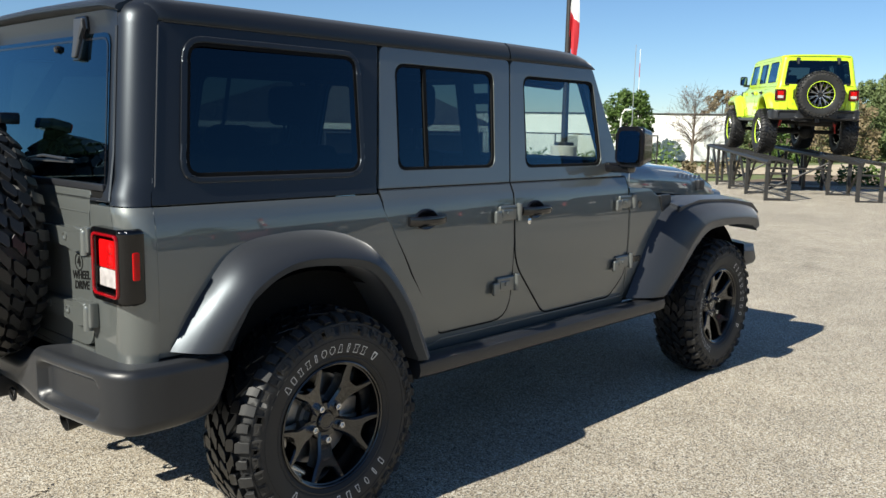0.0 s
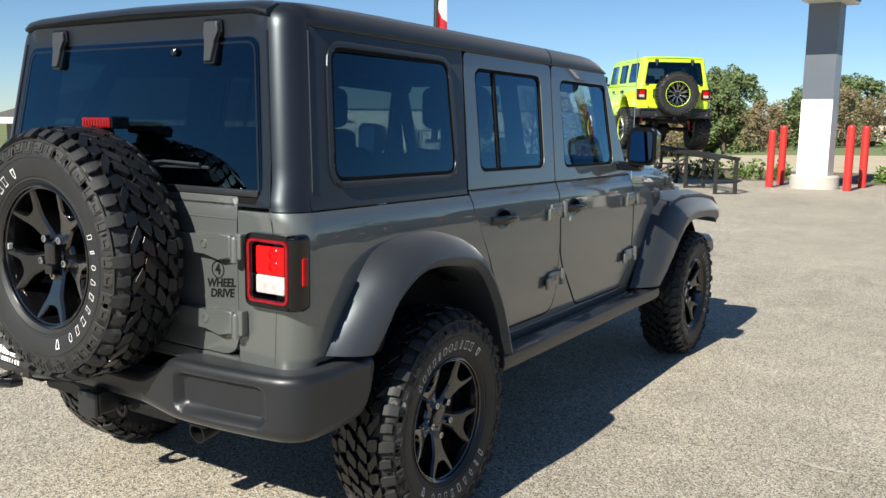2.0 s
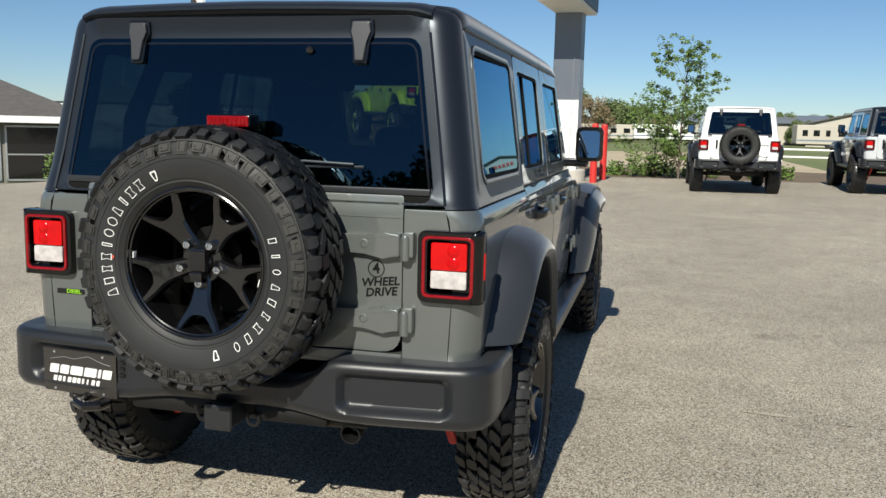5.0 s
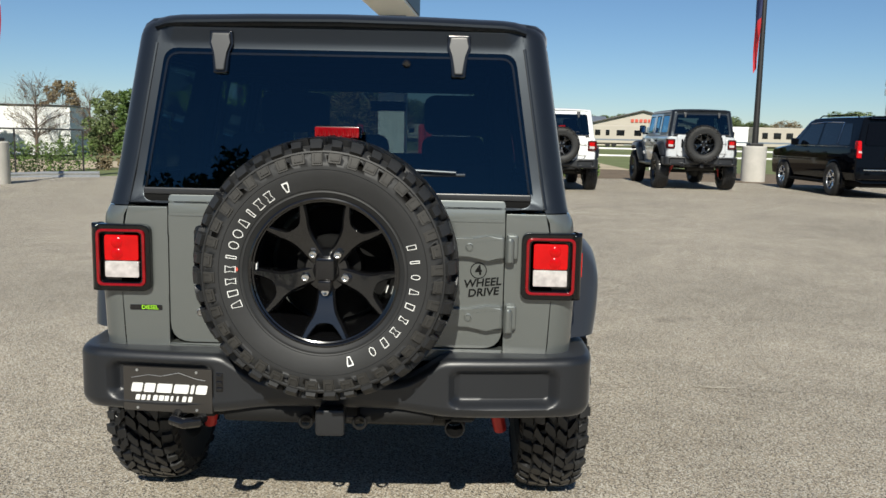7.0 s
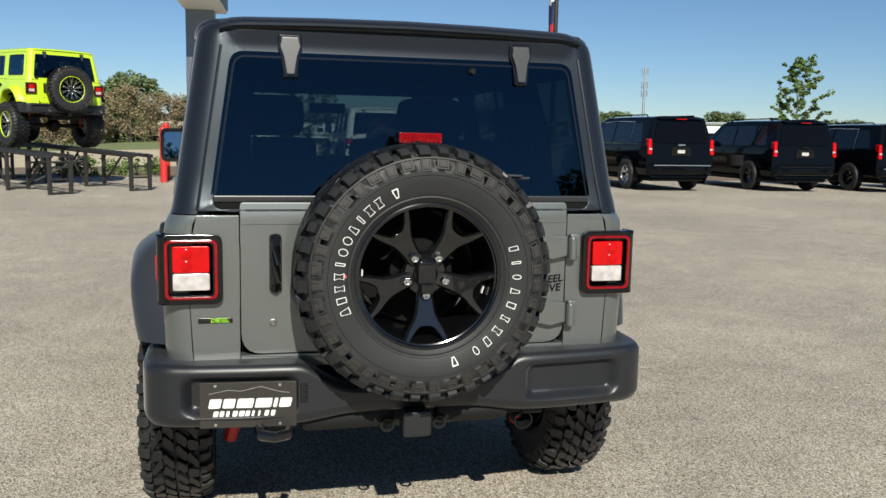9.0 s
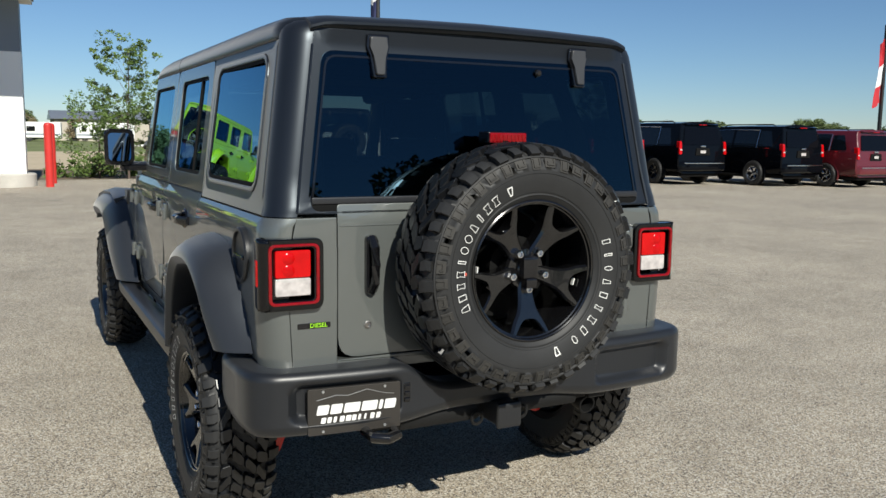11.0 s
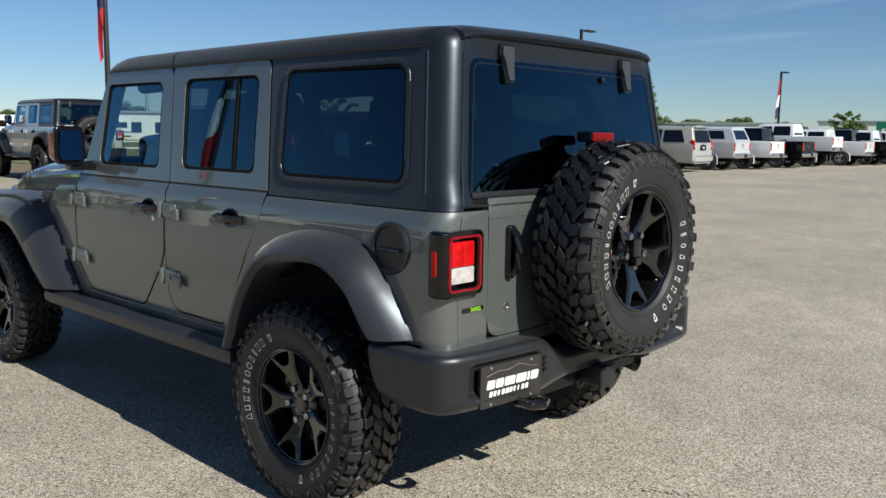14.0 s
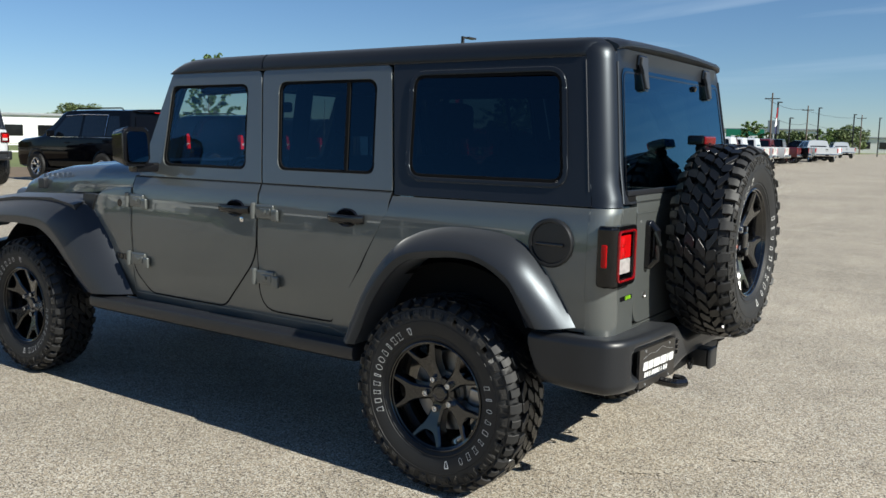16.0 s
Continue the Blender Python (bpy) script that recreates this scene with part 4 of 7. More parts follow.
    for z in (1.166,):
        add_box(bm, (-0.55, -0.694, z - 0.003), (0.55, -0.69, z + 0.001), 0.001, 1)
    P("tailgate_crease", bm, paint, gate)
    bm = slab(rpoly([(-0.466, 0.943), (-0.426, 0.943), (-0.426, 1.135), (-0.466, 1.135)], 0.018, 4), -0.712, -0.69, 0.008)
    add_tube(bm, [(-0.445, -0.704, 0.955), (-0.445, -0.733, 0.985), (-0.445, -0.740, 1.04), (-0.445, -0.733, 1.095), (-0.445, -0.704, 1.124)], 0.0145, 10)
    P("tailgate_handle", bm, "gloss", gate, "black vertical pull handle")
    P("lock_cylinder", lathe([(0.0125, 0), (0.0125, 0.004), (0.009, 0.005), (0.007, 0.003), (0.0005, 0.003)], 18, pose(-0.455, -0.692, 0.842, 90, 0, 0)), "disc", gate)
    if hero:
        bm = lettering("WHEEL", 0.0375, 0.0006, bold=0.0009)
        bmesh.ops.transform(bm, matrix=pose(0.487, -0.6935, 0.962, 90, 0, 0) @ pose(0, 0, 0, 0, 0, 6), verts=bm.verts)
        b2 = lettering("DRIVE", 0.0375, 0.0006, bold=0.0009)
        bmesh.ops.transform(b2, matrix=pose(0.490, -0.6935, 0.930, 90, 0, 0) @ pose(0, 0, 0, 0, 0, 6), verts=b2.verts)
        b3 = lettering("4", 0.046, 0.0006, bold=0.0012)
        bmesh.ops.transform(b3, matrix=pose(0.472, -0.6935, 1.003, 90, 0, 0) @ pose(0, 0, 0, 0, 0, 6), verts=b3.verts)
        b3 = add_lathe(b3, [(0.0245, 0), (0.0275, 0), (0.0275, 0.0012), (0.0245, 0.0012)], 28, pose(0.472, -0.6928, 1.003, 90, 0, 0), closed=True)
        for b, z0 in ((bm, 0.962), (b2, 0.930), (b3, 1.003)):
            for v in b.verts:
                v.co.x += 0.20 * (v.co.z - z0) if b is not b3 else 0.0
        P("lettering", bm, "dark", gate, "black decal lettering")
        P("lettering", b2, "dark", gate, "black decal lettering")
        P("lettering", b3, "dark", gate, "black ringed numeral decal")
        # engine badge on the rear panel
        bm = slab(rpoly([(-0.690, 0.846), (-0.582, 0.846), (-0.582, 0.863), (-0.690, 0.863)], 0.003, 2), -0.6955, -0.69, 0.001)
        badge = P("engine_badge", bm, "gloss")
        bm = lettering("DIESEL", 0.0195, 0.0005)
        bmesh.ops.transform(bm, matrix=pose(-0.622, -0.6965, 0.8545, 90, 0, 0), verts=bm.verts)
        P("lettering", bm, "lime_print", badge, "lime green badge lettering")
        # whip antenna on the cowl
        bm = lathe([(0.014, -0.03), (0.014, 0.012), (0.008, 0.026), (0.0005, 0.03)], 14, pose(0.765, 2.11, 1.125))
        add_tube(bm, [(0.765, 2.11, 1.14), (0.768, 2.107, 1.5), (0.772, 2.104, 1.885)], 0.0022, 6, 0.0016)
        P("antenna", bm, "galv", None, "thin whip antenna on the cowl")
    # --- tail lamps: a wrapped black case, a red ring round a deep well, the lenses at its bottom ---
    for s in (1, -1):
        fix = (lambda b: b) if s > 0 else mirror_x
        arc = [(0.7785 + 0.034 * math.sin(radians(a)), -0.684 - 0.034 * math.cos(radians(a))) for a in range(10, 91, 10)]
        bm = prism([(0.7838, -0.640), (0.7838, -0.7175)] + arc + [(0.8135, -0.658), (0.808, -0.647), (0.79, -0.640)], 0.912, 1.135, 0.014)
        add_box(bm, (0.620, -0.692, 0.919), (0.784, -0.604, 1.129), 0.004, 1)
        lamp = P("tail_lamp", fix(bm), "lamp_black", None, "gloss black tail lamp with a square red ring")
        o = rpoly([(0.611, 0.912), (0.7836, 0.912), (0.7836, 1.135), (0.611, 1.135)], [0.03, 0.002, 0.002, 0.03])
        i = rpoly([(0.642, 0.942), (0.775, 0.942), (0.775, 1.106), (0.642, 1.106)], [0.014, 0.012, 0.012, 0.014])
        P("bezel", fix(ring_slab(o, i, -0.718, -0.688)), "lamp_black", lamp)
        o = rpoly([(0.6255, 0.929), (0.7875, 0.929), (0.7875, 1.119), (0.6255, 1.119)], 0.022)
        i = rpoly([(0.6365, 0.9385), (0.7765, 0.9385), (0.7765, 1.1095), (0.6365, 1.1095)], 0.015)
        P("light_ring", fix(ring_slab(o, i, -0.7245, -0.7165)), "red_ring", lamp)
        red = slab(rpoly([(0.651, 1.013), (0.764, 1.013), (0.764, 1.098), (0.651, 1.098)], 0.008, 3), -0.711, -0.690, 0.003)
        clear = slab(rpoly([(0.651, 0.956), (0.764, 0.956), (0.764, 1.011), (0.651, 1.011)], 0.006, 3), -0.711, -0.690, 0.003)
        for z in (1.036, 1.074):
            add_lathe(red, [(0.021, 0.0), (0.017, 0.0030), (0.010, 0.0052), (0.0005, 0.006)], 20, m=pose(0.722, -0.710, z, 90, 0, 0))
        P("brake_lens", fix(red), "red_lens", lamp)
        P("reverse_lens", fix(clear), "white_lens", lamp)
        P("side_marker", fix(box((0.800, -0.688, 0.985), (0.8165, -0.664, 1.070), 0.006)), "red_lens", lamp)
    # --- rear bumper ---
    bump = P("rear_bumper", bumper_skin(), "plastic", None, "moulded black plastic rear bumper")
    if hero:
        bm = slab(rpoly([(-0.688, 0.553), (-0.388, 0.553), (-0.388, 0.700), (-0.688, 0.700)], 0.004, 2), -0.806, -0.795, 0.001)
        turn = pose(-0.388, -0.806, -0.026) @ pose(0, 0, 0, 0, 0, -5.0) @ pose(0.388, 0.806, 0)
        pose_bm(bm, turn)
        plate = P("dealer_plate", bm, "plate_brown", bump, "dark brown dealer plate with white bars")
        bm = bmesh.new()
        x = -0.662
        for w in (0.040, 0.040, 0.054, 0.054, 0.015, 0.040):
            add_box(bm, (x, -0.8075, 0.618), (x + w - 0.003, -0.8055, 0.648), 0.003, 1)
            x += w + 0.003
        for k, w in enumerate((9, 8, 6, 9, 13, 8, 5, 4, 8, 8)):
            add_box(bm, (-0.642 + k * 0.0198, -0.8075, 0.590), (-0.642 + k * 0.0198 + 0.0017 * min(w, 10), -0.8055, 0.608), 0.002, 1)
        for v in bm.verts:
            v.co.x += (v.co.z - 0.62) * 0.22
        pose_bm(bm, turn)
        P("plate_print", bm, "white_letter", bump, "white block lettering reduced to bars")
        bm = tube([(-0.66, -0.8065, 0.664), (-0.60, -0.8065, 0.676), (-0.56, -0.8065, 0.672), (-0.50, -0.8065, 0.686), (-0.44, -0.8065, 0.668), (-0.41, -0.8065, 0.664)], 0.0009, 4)
        for x, z in ((-0.64, 0.69), (-0.44, 0.69), (-0.64, 0.563), (-0.44, 0.563)):
            add_lathe(bm, [(0.005, 0), (0.004, 0.003), (0.0005, 0.003)], 8, m=pose(x, -0.806, z, 90, 0, 0))
        pose_bm(bm, turn)
        P("plate_trim", bm, "galv", bump, "thin grey ridge line and screws")
        bm = box((-0.378, -0.806, 0.60), (-0.350, -0.79, 0.668), 0.006)
        for z in (0.612, 0.633, 0.654):
            add_box(bm, (-0.374, -0.812, z - 0.006), (-0.354, -0.80, z + 0.006), 0.003)
        P("plate_lamp", bm, "gloss", bump)
    # --- flares ---
    rl = [(0.42, 0.555), (0.30, 0.78), (0.16, 0.93), (0.0, 0.972), (-0.19, 0.975), (-0.325, 0.905), (-0.375, 0.83), (-0.415, 0.745)]
    ro = [(0.525, 0.565), (0.385, 0.83), (0.225, 1.01), (0.05, 1.078), (-0.165, 1.085), (-0.335, 1.05), (-0.455, 0.93), (-0.57, 0.752)]
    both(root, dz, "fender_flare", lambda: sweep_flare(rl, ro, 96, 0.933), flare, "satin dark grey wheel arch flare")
    fl = [(2.375, 0.555), (2.50, 0.68), (2.64, 0.81), (2.78, 0.885), (2.95, 0.90), (3.20, 0.895), (3.40, 0.875), (3.50, 0.83)]
    fo = [(2.075, 0.565), (2.20, 0.74), (2.31, 0.91), (2.45, 1.035), (2.70, 1.075), (3.10, 1.06), (3.42, 1.02), (3.53, 0.96)]
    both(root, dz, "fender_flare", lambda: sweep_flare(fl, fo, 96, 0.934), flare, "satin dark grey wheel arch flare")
    both(root, dz, "fender_top", lambda: loft([[(0.60, y, z - 0.03), (0.66, y, z), (0.80, y, z + 0.012), (0.88, y, z - 0.01), (0.86, y, z - 0.06)] for y, z in ((2.48, 1.045), (2.7, 1.075), (3.1, 1.06), (3.42, 1.02), (3.52, 0.96))]), flare)
    # --- rock rail ---
    both(root, dz, "rock_rail", lambda: loft([[(0.832 + 0.054 * math.copysign(abs(math.cos(a)) ** 0.7, math.cos(a)) * k, y, 0.508 + 0.043 * math.copysign(abs(math.sin(a)) ** 0.7, math.sin(a)) * k) for a in [radians(30 * j) for j in range(12)]] for y, k in ((0.43, 0.5), (0.44, 0.95), (0.50, 1), (2.30, 1), (2.36, 0.9), (2.38, 0.4))], wrap=True), "rail", "satin dark grey step rail")
    # --- doors ---
    front_low = rpoly([(1.108, 1.208), (1.108, 0.86), (1.36, 0.590), (1.93, 0.590), (2.062, 0.70), (2.058, 1.208)], [0.002, 0.25, 0.10, 0.10, 0.12, 0.002])
    rear_low = rpoly([(0.318, 1.208), (0.322, 1.13), (0.463, 0.885), (0.640, 0.607), (1.096, 0.607), (1.098, 1.208)], [0.002, 0.06, 0.2, 0.06, 0.11, 0.002])
    f_out, f_in = window_ring(1.218, 1.845, 1.272, 1.684, (1.108, 2.035, 1.768, 1.108), 0.075, 0.020)
    r_out, r_in = window_ring(0.420, 1.000, 1.278, 1.688, (0.318, 1.098, 1.098, 0.318), 0.008, 0.024)
    zs = tuple(1.23 + 0.05 * k for k in range(10))
    for s in (1, -1):
        fix = (lambda b: b) if s > 0 else mirror_x
        for nm, low, o, i, clear, hy, handle, lab in (("front_door", front_low, f_out, f_in, "clear", 2.075, 1.255, ""), ("rear_door", rear_low, r_out, r_in, "tint", 1.108, 0.545, "")):
            bm = panel(low, SIDE, IN_X, 0.03, (), LOW)
            up = panel(o, SIDE, IN_X, 0.03, (), zs, i)
            me = bpy.data.meshes.new("up")
            up.to_mesh(me)
            up.free()
            bm.from_mesh(me)
            bpy.data.meshes.remove(me)
            door = P(nm, fix(bm), paint)
            # dark sheet a little larger than the door draws its shaded gap
            P("door_gap_shade", fix(panel(grow(low, 0.0065), side_off(-0.0012), IN_X, 0.004, (), LOW, None, 0)), "dark", door)
            c = (sum(p[0] for p in i) / len(i), sum(p[1] for p in i) / len(i))
            big = [(c[0] + (y - c[0]) * 1.03, c[1] + (z - c[1]) * 1.03) for y, z in i]
            small = [(c[0] + (y - c[0]) * 0.955, c[1] + (z - c[1]) * 0.94) for y, z in i]
            P("window_seal", fix(panel(big, side_off(-0.004), IN_X, 0.02, (), zs, small)), "dark", door)
            pane = panel(big, side_off(-0.010), IN_X, 0.001, (), (), None, 0)
            P("window_glass", fix(pane), clear, door, "dark tinted glass" if clear == "tint" else "lightly tinted glass")
            if nm == "rear_door":
                P("window_divider", fix(panel(rpoly([(0.576, 1.28), (0.594, 1.28), (0.570, 1.69), (0.552, 1.69)], 0.002, 2), side_off(-0.003), IN_X, 0.012, (), zs)), "dark", door)
            bm = box((0.70, min(p[0] for p in low) + 0.09, 0.66), (0.745, max(p[0] for p in low) - 0.06, 1.235), 0.012)
            P("door_trim", fix(bm), "seat", door)
            bm = handle_bar()
            bmesh.ops.transform(bm, matrix=pose(side_x(1.085) - 0.002, handle, 1.085) @ Matrix.Scale(1.2, 4), verts=bm.verts)
            P("door_handle", fix(bm), "gloss", door, "black door handle")
            if nm == "front_door":
                P("lock_cylinder", fix(lathe([(0.014, 0), (0.014, 0.004), (0.009, 0.006), (0.0005, 0.006)], 16, pose(0.800, 1.208, 1.035, 0, 90, 0))), "steel", door)
            for z in (1.082, 0.768):
                bm = side_hinge()
                bmesh.ops.transform(bm, matrix=pose(side_x(z) - 0.002, hy - 0.022, z) @ Matrix.Scale(1.2, 4), verts=bm.verts)
                P("door_hinge", fix(bm), "paint" if hero else paint, door, "exposed cast door hinge")
            if nm == "front_door":
                bm = slab(rpoly([(0.826, 1.270), (0.984, 1.270), (0.984, 1.468), (0.826, 1.468)], 0.035), 1.862, 1.925, 0.012)
                for v in bm.verts:
                    if v.co.y > 1.92:
                        v.co = Vector((0.905 + (v.co.x - 0.905) * 0.8, v.co.y + 0.05, 1.376 + (v.co.z - 1.376) * 0.8))
                add_box(bm, (0.73, 1.88, 1.236), (0.90, 1.95, 1.286), 0.014)
                mir = P("door_mirror", fix(bm), "gloss", door, "black door mirror")
                P("mirror_glass", fix(tip_back(slab(rpoly([(0.846, 1.292), (0.964, 1.292), (0.964, 1.446), (0.846, 1.446)], 0.026), 1.858, 1.861, 0), 1.37, 0.10)), "mirror", door)
    # --- hood, grille, windscreen ---
    rows = []
    for y, w, ze, zt in ((2.06, 0.69, 1.135, 1.262), (2.10, 0.685, 1.13, 1.272), (2.5, 0.665, 1.10, 1.268), (3.0, 0.635, 1.065, 1.238), (3.3, 0.61, 1.045, 1.19), (3.43, 0.60, 1.035, 1.145), (3.47, 0.595, 1.03, 1.09)):
        d = zt - ze
        half = [(w, ze), (w - 0.002, ze + 0.40 * d), (w - 0.010, ze + 0.60 * d), (w - 0.027, ze + 0.76 * d), (w - 0.055, ze + 0.88 * d), (w - 0.095, ze + 0.955 * d), (w - 0.15, zt - 0.001), (w * 0.6, zt + 0.003), (w * 0.56, zt + 0.014), (0, zt + 0.022)]
        rows.append([(x, y, z) for x, z in half + [(-x, z) for x, z in half[-2::-1]]])
    hood = P("hood", loft(rows, close_ends=True), paint)
    for s in (1, -1):
        for k in range(6 if hero else 0):
            bm = box((0.6395, 2.86 + 0.055 * k, 1.172 - 0.003 * k), (0.6405, 2.895 + 0.055 * k, 1.196 - 0.003 * k), 0.0004, 1)
            P("decal_bar", bm if s > 0 else mirror_x(bm), "sign_grey", hood, "grey hood decal bar")
        bm = box((0.610, 3.16, 1.085), (0.648, 3.23, 1.150), 0.010)
        P("hood_latch", bm if s > 0 else mirror_x(bm), "plastic", hood)
        bm = lathe([(0.022, 0), (0.020, 0.006), (0.0005, 0.006)], 18, pose(0.796, 2.17, 1.06, 0, 90, 0))
        P("side_reflector", bm if s > 0 else mirror_x(bm), "gloss")
        if hero:
            bm = bmesh.new()
            for k in range(4):
                add_box(bm, (0.798, 2.09 + 0.032 * k, 0.752), (0.804, 2.113 + 0.032 * k, 0.785), 0.003, 1)
            P("side_badge", bm if s > 0 else mirror_x(bm), "gloss", None, "black side badge reduced to bars")
        bm = slab(rpoly([(2.44, 0.93), (2.53, 0.93), (2.49, 1.10), (2.37, 1.10)], 0.012, 3), 0, 0.02, 0.004)
        bmesh.ops.transform(bm, matrix=Matrix(((0, -1, 0, 0.81), (1, 0, 0, 0), (0, 0, 1, 0), (0, 0, 0, 1))), verts=bm.verts)
        P("side_vent", bm if s > 0 else mirror_x(bm), "plastic")
    bm = slab(rpoly([(-0.60, 0.80), (0.60, 0.80), (0.60, 1.07), (-0.60, 1.07)], 0.05), -3.58, -3.44, 0.02)
    bmesh.ops.rotate(bm, matrix=Matrix.Rotation(math.pi, 3, "Z"), verts=bm.verts)
    P("grille", bm, paint)
    P("front_bumper", loft([[(x, y + 0.0, 0.56 + d), (x, y + 0.16, 0.57 + d), (x, y + 0.18, 0.64), (x, y + 0.15, 0.74 - d), (x, y, 0.75 - d)] for x, y, d in ((-0.86, 3.40, 0.05), (-0.80, 3.52, 0.02), (-0.5, 3.60, 0), (0.5, 3.60, 0), (0.80, 3.52, 0.02), (0.86, 3.40, 0.05))], wrap=True), "plastic")
    SCR = lambda x, v: (x * (1 - 0.055 * v), 2.055 - 0.215 * v, 1.262 + 0.478 * v)
    o = rpoly([(-0.708, 0.0), (0.708, 0.0), (0.708, 1.0), (-0.708, 1.0)], 0.02)
    i = rpoly([(-0.635, 0.09), (0.635, 0.09), (0.635, 0.93), (-0.635, 0.93)], 0.05)
    P("windscreen_frame", panel(o, SCR, (0, -0.8, -0.5), 0.035, (), (), i), paint)
    P("windscreen", panel(i, lambda x, v: tuple(Vector(SCR(x * 1.02, 0.5 + (v - 0.5) * 1.03)) + Vector((0, -0.01, 0))), (0, -0.8, -0.5), 0.001, (), (), None, 0), "clear", None, "clear windscreen glass")
    # --- hard top ---
    roof_k = lambda y: float(np.interp(y, (-0.576, -0.572, -0.566, -0.556, -0.53, -0.45, -0.3, -0.1, 1.166, 1.170), (0.52, 0.64, 0.76, 0.85, 0.91, 0.95, 0.98, 1.0, 1.0, 0.93)))
    roof_w = lambda y: float(np.interp(y, (-0.576, -0.572, -0.566, -0.556, -0.53, -0.50), (0.855, 0.87, 0.90, 0.945, 0.98, 1.0)))
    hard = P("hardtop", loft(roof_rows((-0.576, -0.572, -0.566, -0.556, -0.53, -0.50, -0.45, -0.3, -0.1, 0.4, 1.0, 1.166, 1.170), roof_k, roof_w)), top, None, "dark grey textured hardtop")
    P("roof_panel", loft(roof_rows((1.178, 1.183, 1.4, 1.58, 1.70, 1.78, 1.83, 1.855), lambda y: float(np.interp(y, (1.178, 1.183, 1.58, 1.70, 1.78, 1.83, 1.855), (0.93, 1.0, 0.97, 0.9, 0.74, 0.45, 0.15))))), top)
    qo = rpoly([(-0.600, 1.197), (0.305, 1.197), (0.305, 1.748), (-0.590, 1.748)], 0.003)
    qi = rpoly([(-0.486, 1.280), (0.226, 1.280), (0.192, 1.694), (-0.490, 1.694)], 0.055)
    for s in (1, -1):
        fix = (lambda b: b) if s > 0 else mirror_x
        P("top_side", fix(panel(qo, SIDE, IN_X, 0.04, (), zs, qi)), top, hard)
        rim_o = grow(qi, 0.021)
        P("window_rim", fix(panel(rim_o, side_off(0.0065), IN_X, 0.012, (), zs, grow(qi, 0.002), 0.0055)), top, hard)
        P("window_seal", fix(panel(grow(qi, 0.004), side_off(0.0018), IN_X, 0.004, (), zs, grow(qi, -0.011), 0.001)), "dark", hard)
        P("quarter_glass", fix(panel(qi, lambda y, z: (side_x(z) - 0.005 + 0.018 * (y + 0.14), y + lean(z), z), IN_X, 0.001, (), (), None, 0)), "tint", hard, "dark tinted glass")
        rows = []
        for z, d in [(1.197, 0.0), (1.212, 0.0)] + [(z, 0.0) for z in zs] + [(1.738, 0.0), (1.760, 0.001), (1.778, 0.004), (1.792, 0.010), (1.804, 0.020), (1.813, 0.034), (1.818, 0.055)]:
            sx, yr, r = side_x(z) - d, rear_y(z) + d, 0.086
            rows.append([(sx - r + r * math.cos(a), yr + r - r * math.sin(a), z) for a in [radians(9 * k) for k in range(11)]])
        P("top_corner", fix(loft(rows, close_ends=False)), top, hard)
        # added pale bead stands in for the highlight on the panel's edge
        P("seam_highlight", fix(tube([(side_x(z) - 0.0006, rear_y(z) + 0.088, z) for z in (1.252, 1.35, 1.5, 1.65, 1.735)], 0.0028, 6)), "hinge", hard)
        # gutter lip along the roof
        P("gutter", fix(loft([[(0.678, y, 1.7475), (0.691, y, 1.7475), (0.693, y, 1.752), (0.678, y, 1.752)] for y in (-0.50, 1.79)])), top, hard)
        # glass hinge: a satin leaf on a black plate
        for nm, poly, deep, mm in (("hinge_plate", [(0.352, 1.772), (0.430, 1.772), (0.430, 1.730), (0.419, 1.700), (0.415, 1.632), (0.367, 1.632), (0.363, 1.700), (0.352, 1.730)], 0.010, "gloss"), ("glass_hinge", [(0.360, 1.764), (0.422, 1.764), (0.422, 1.732), (0.411, 1.700), (0.407, 1.641), (0.375, 1.641), (0.371, 1.700), (0.360, 1.732)], 0.020, "hinge")):
            bm = slab(rpoly(poly, 0.008, 3), -deep, 0.012, 0.006)
            for v in bm.verts:
                v.co.y += rear_band(0.39, v.co.z) - (0.012 * (1.77 - v.co.z) / 0.14 if v.co.y < 0 else 0)
            P(nm, fix(bm), mm, hard)
        # drip channel beside the rear window
        P("pillar_bead", fix(tube([(side_x(z) - 0.083, rear_y(z) - 0.001, z) for z in (1.21, 1.35, 1.5, 1.65, 1.73)], 0.005, 6)), top, hard)
    ro_ = rpoly([(-0.684, 1.205), (0.684, 1.205), (0.600, 1.782), (-0.600, 1.782)], [0.002, 0.002, 0.01, 0.01])
    ri_ = rpoly([(-0.642, 1.212), (0.642, 1.212), (0.568, 1.700), (-0.568, 1.700)], [0.03, 0.03, 0.045, 0.045])
    P("top_rear", panel(ro_, lambda x, z: (x, rear_band(x, z), z), IN_Y, 0.04, (-0.60, -0.58, -0.56, -0.54, -0.3, 0.0, 0.3, 0.54, 0.56, 0.58, 0.60), (1.225, 1.24, 1.3, 1.4, 1.5, 1.6, 1.7, 1.712, 1.73, 1.742, 1.755), ri_, 0.004), top, hard)
    rows = []
    for k in range(33):
        x = -0.612 + 1.224 * k / 32
        zt = 1.744 + 0.86 * (float(np.interp(abs(x), (0, 0.28, 0.54, 0.655), (1.852, 1.848, 1.839, 1.824))) - 1.744) - 0.006 * step(0.57, 0.612, abs(x))
        o = 0.014 * step(0.56, 0.612, abs(x))
        rows.append([(x, y + (o if y < -0.58 else 0), zt + dz_) for y, dz_ in ((-0.54, 0.004), (-0.572, 0.0), (-0.598, -0.007), (-0.618, -0.015), (-0.628, -0.024), (-0.628, -0.032), (-0.616, -0.038), (-0.565, -0.040))])
    P("rear_lip", loft(rows, close_ends=True), top, hard)
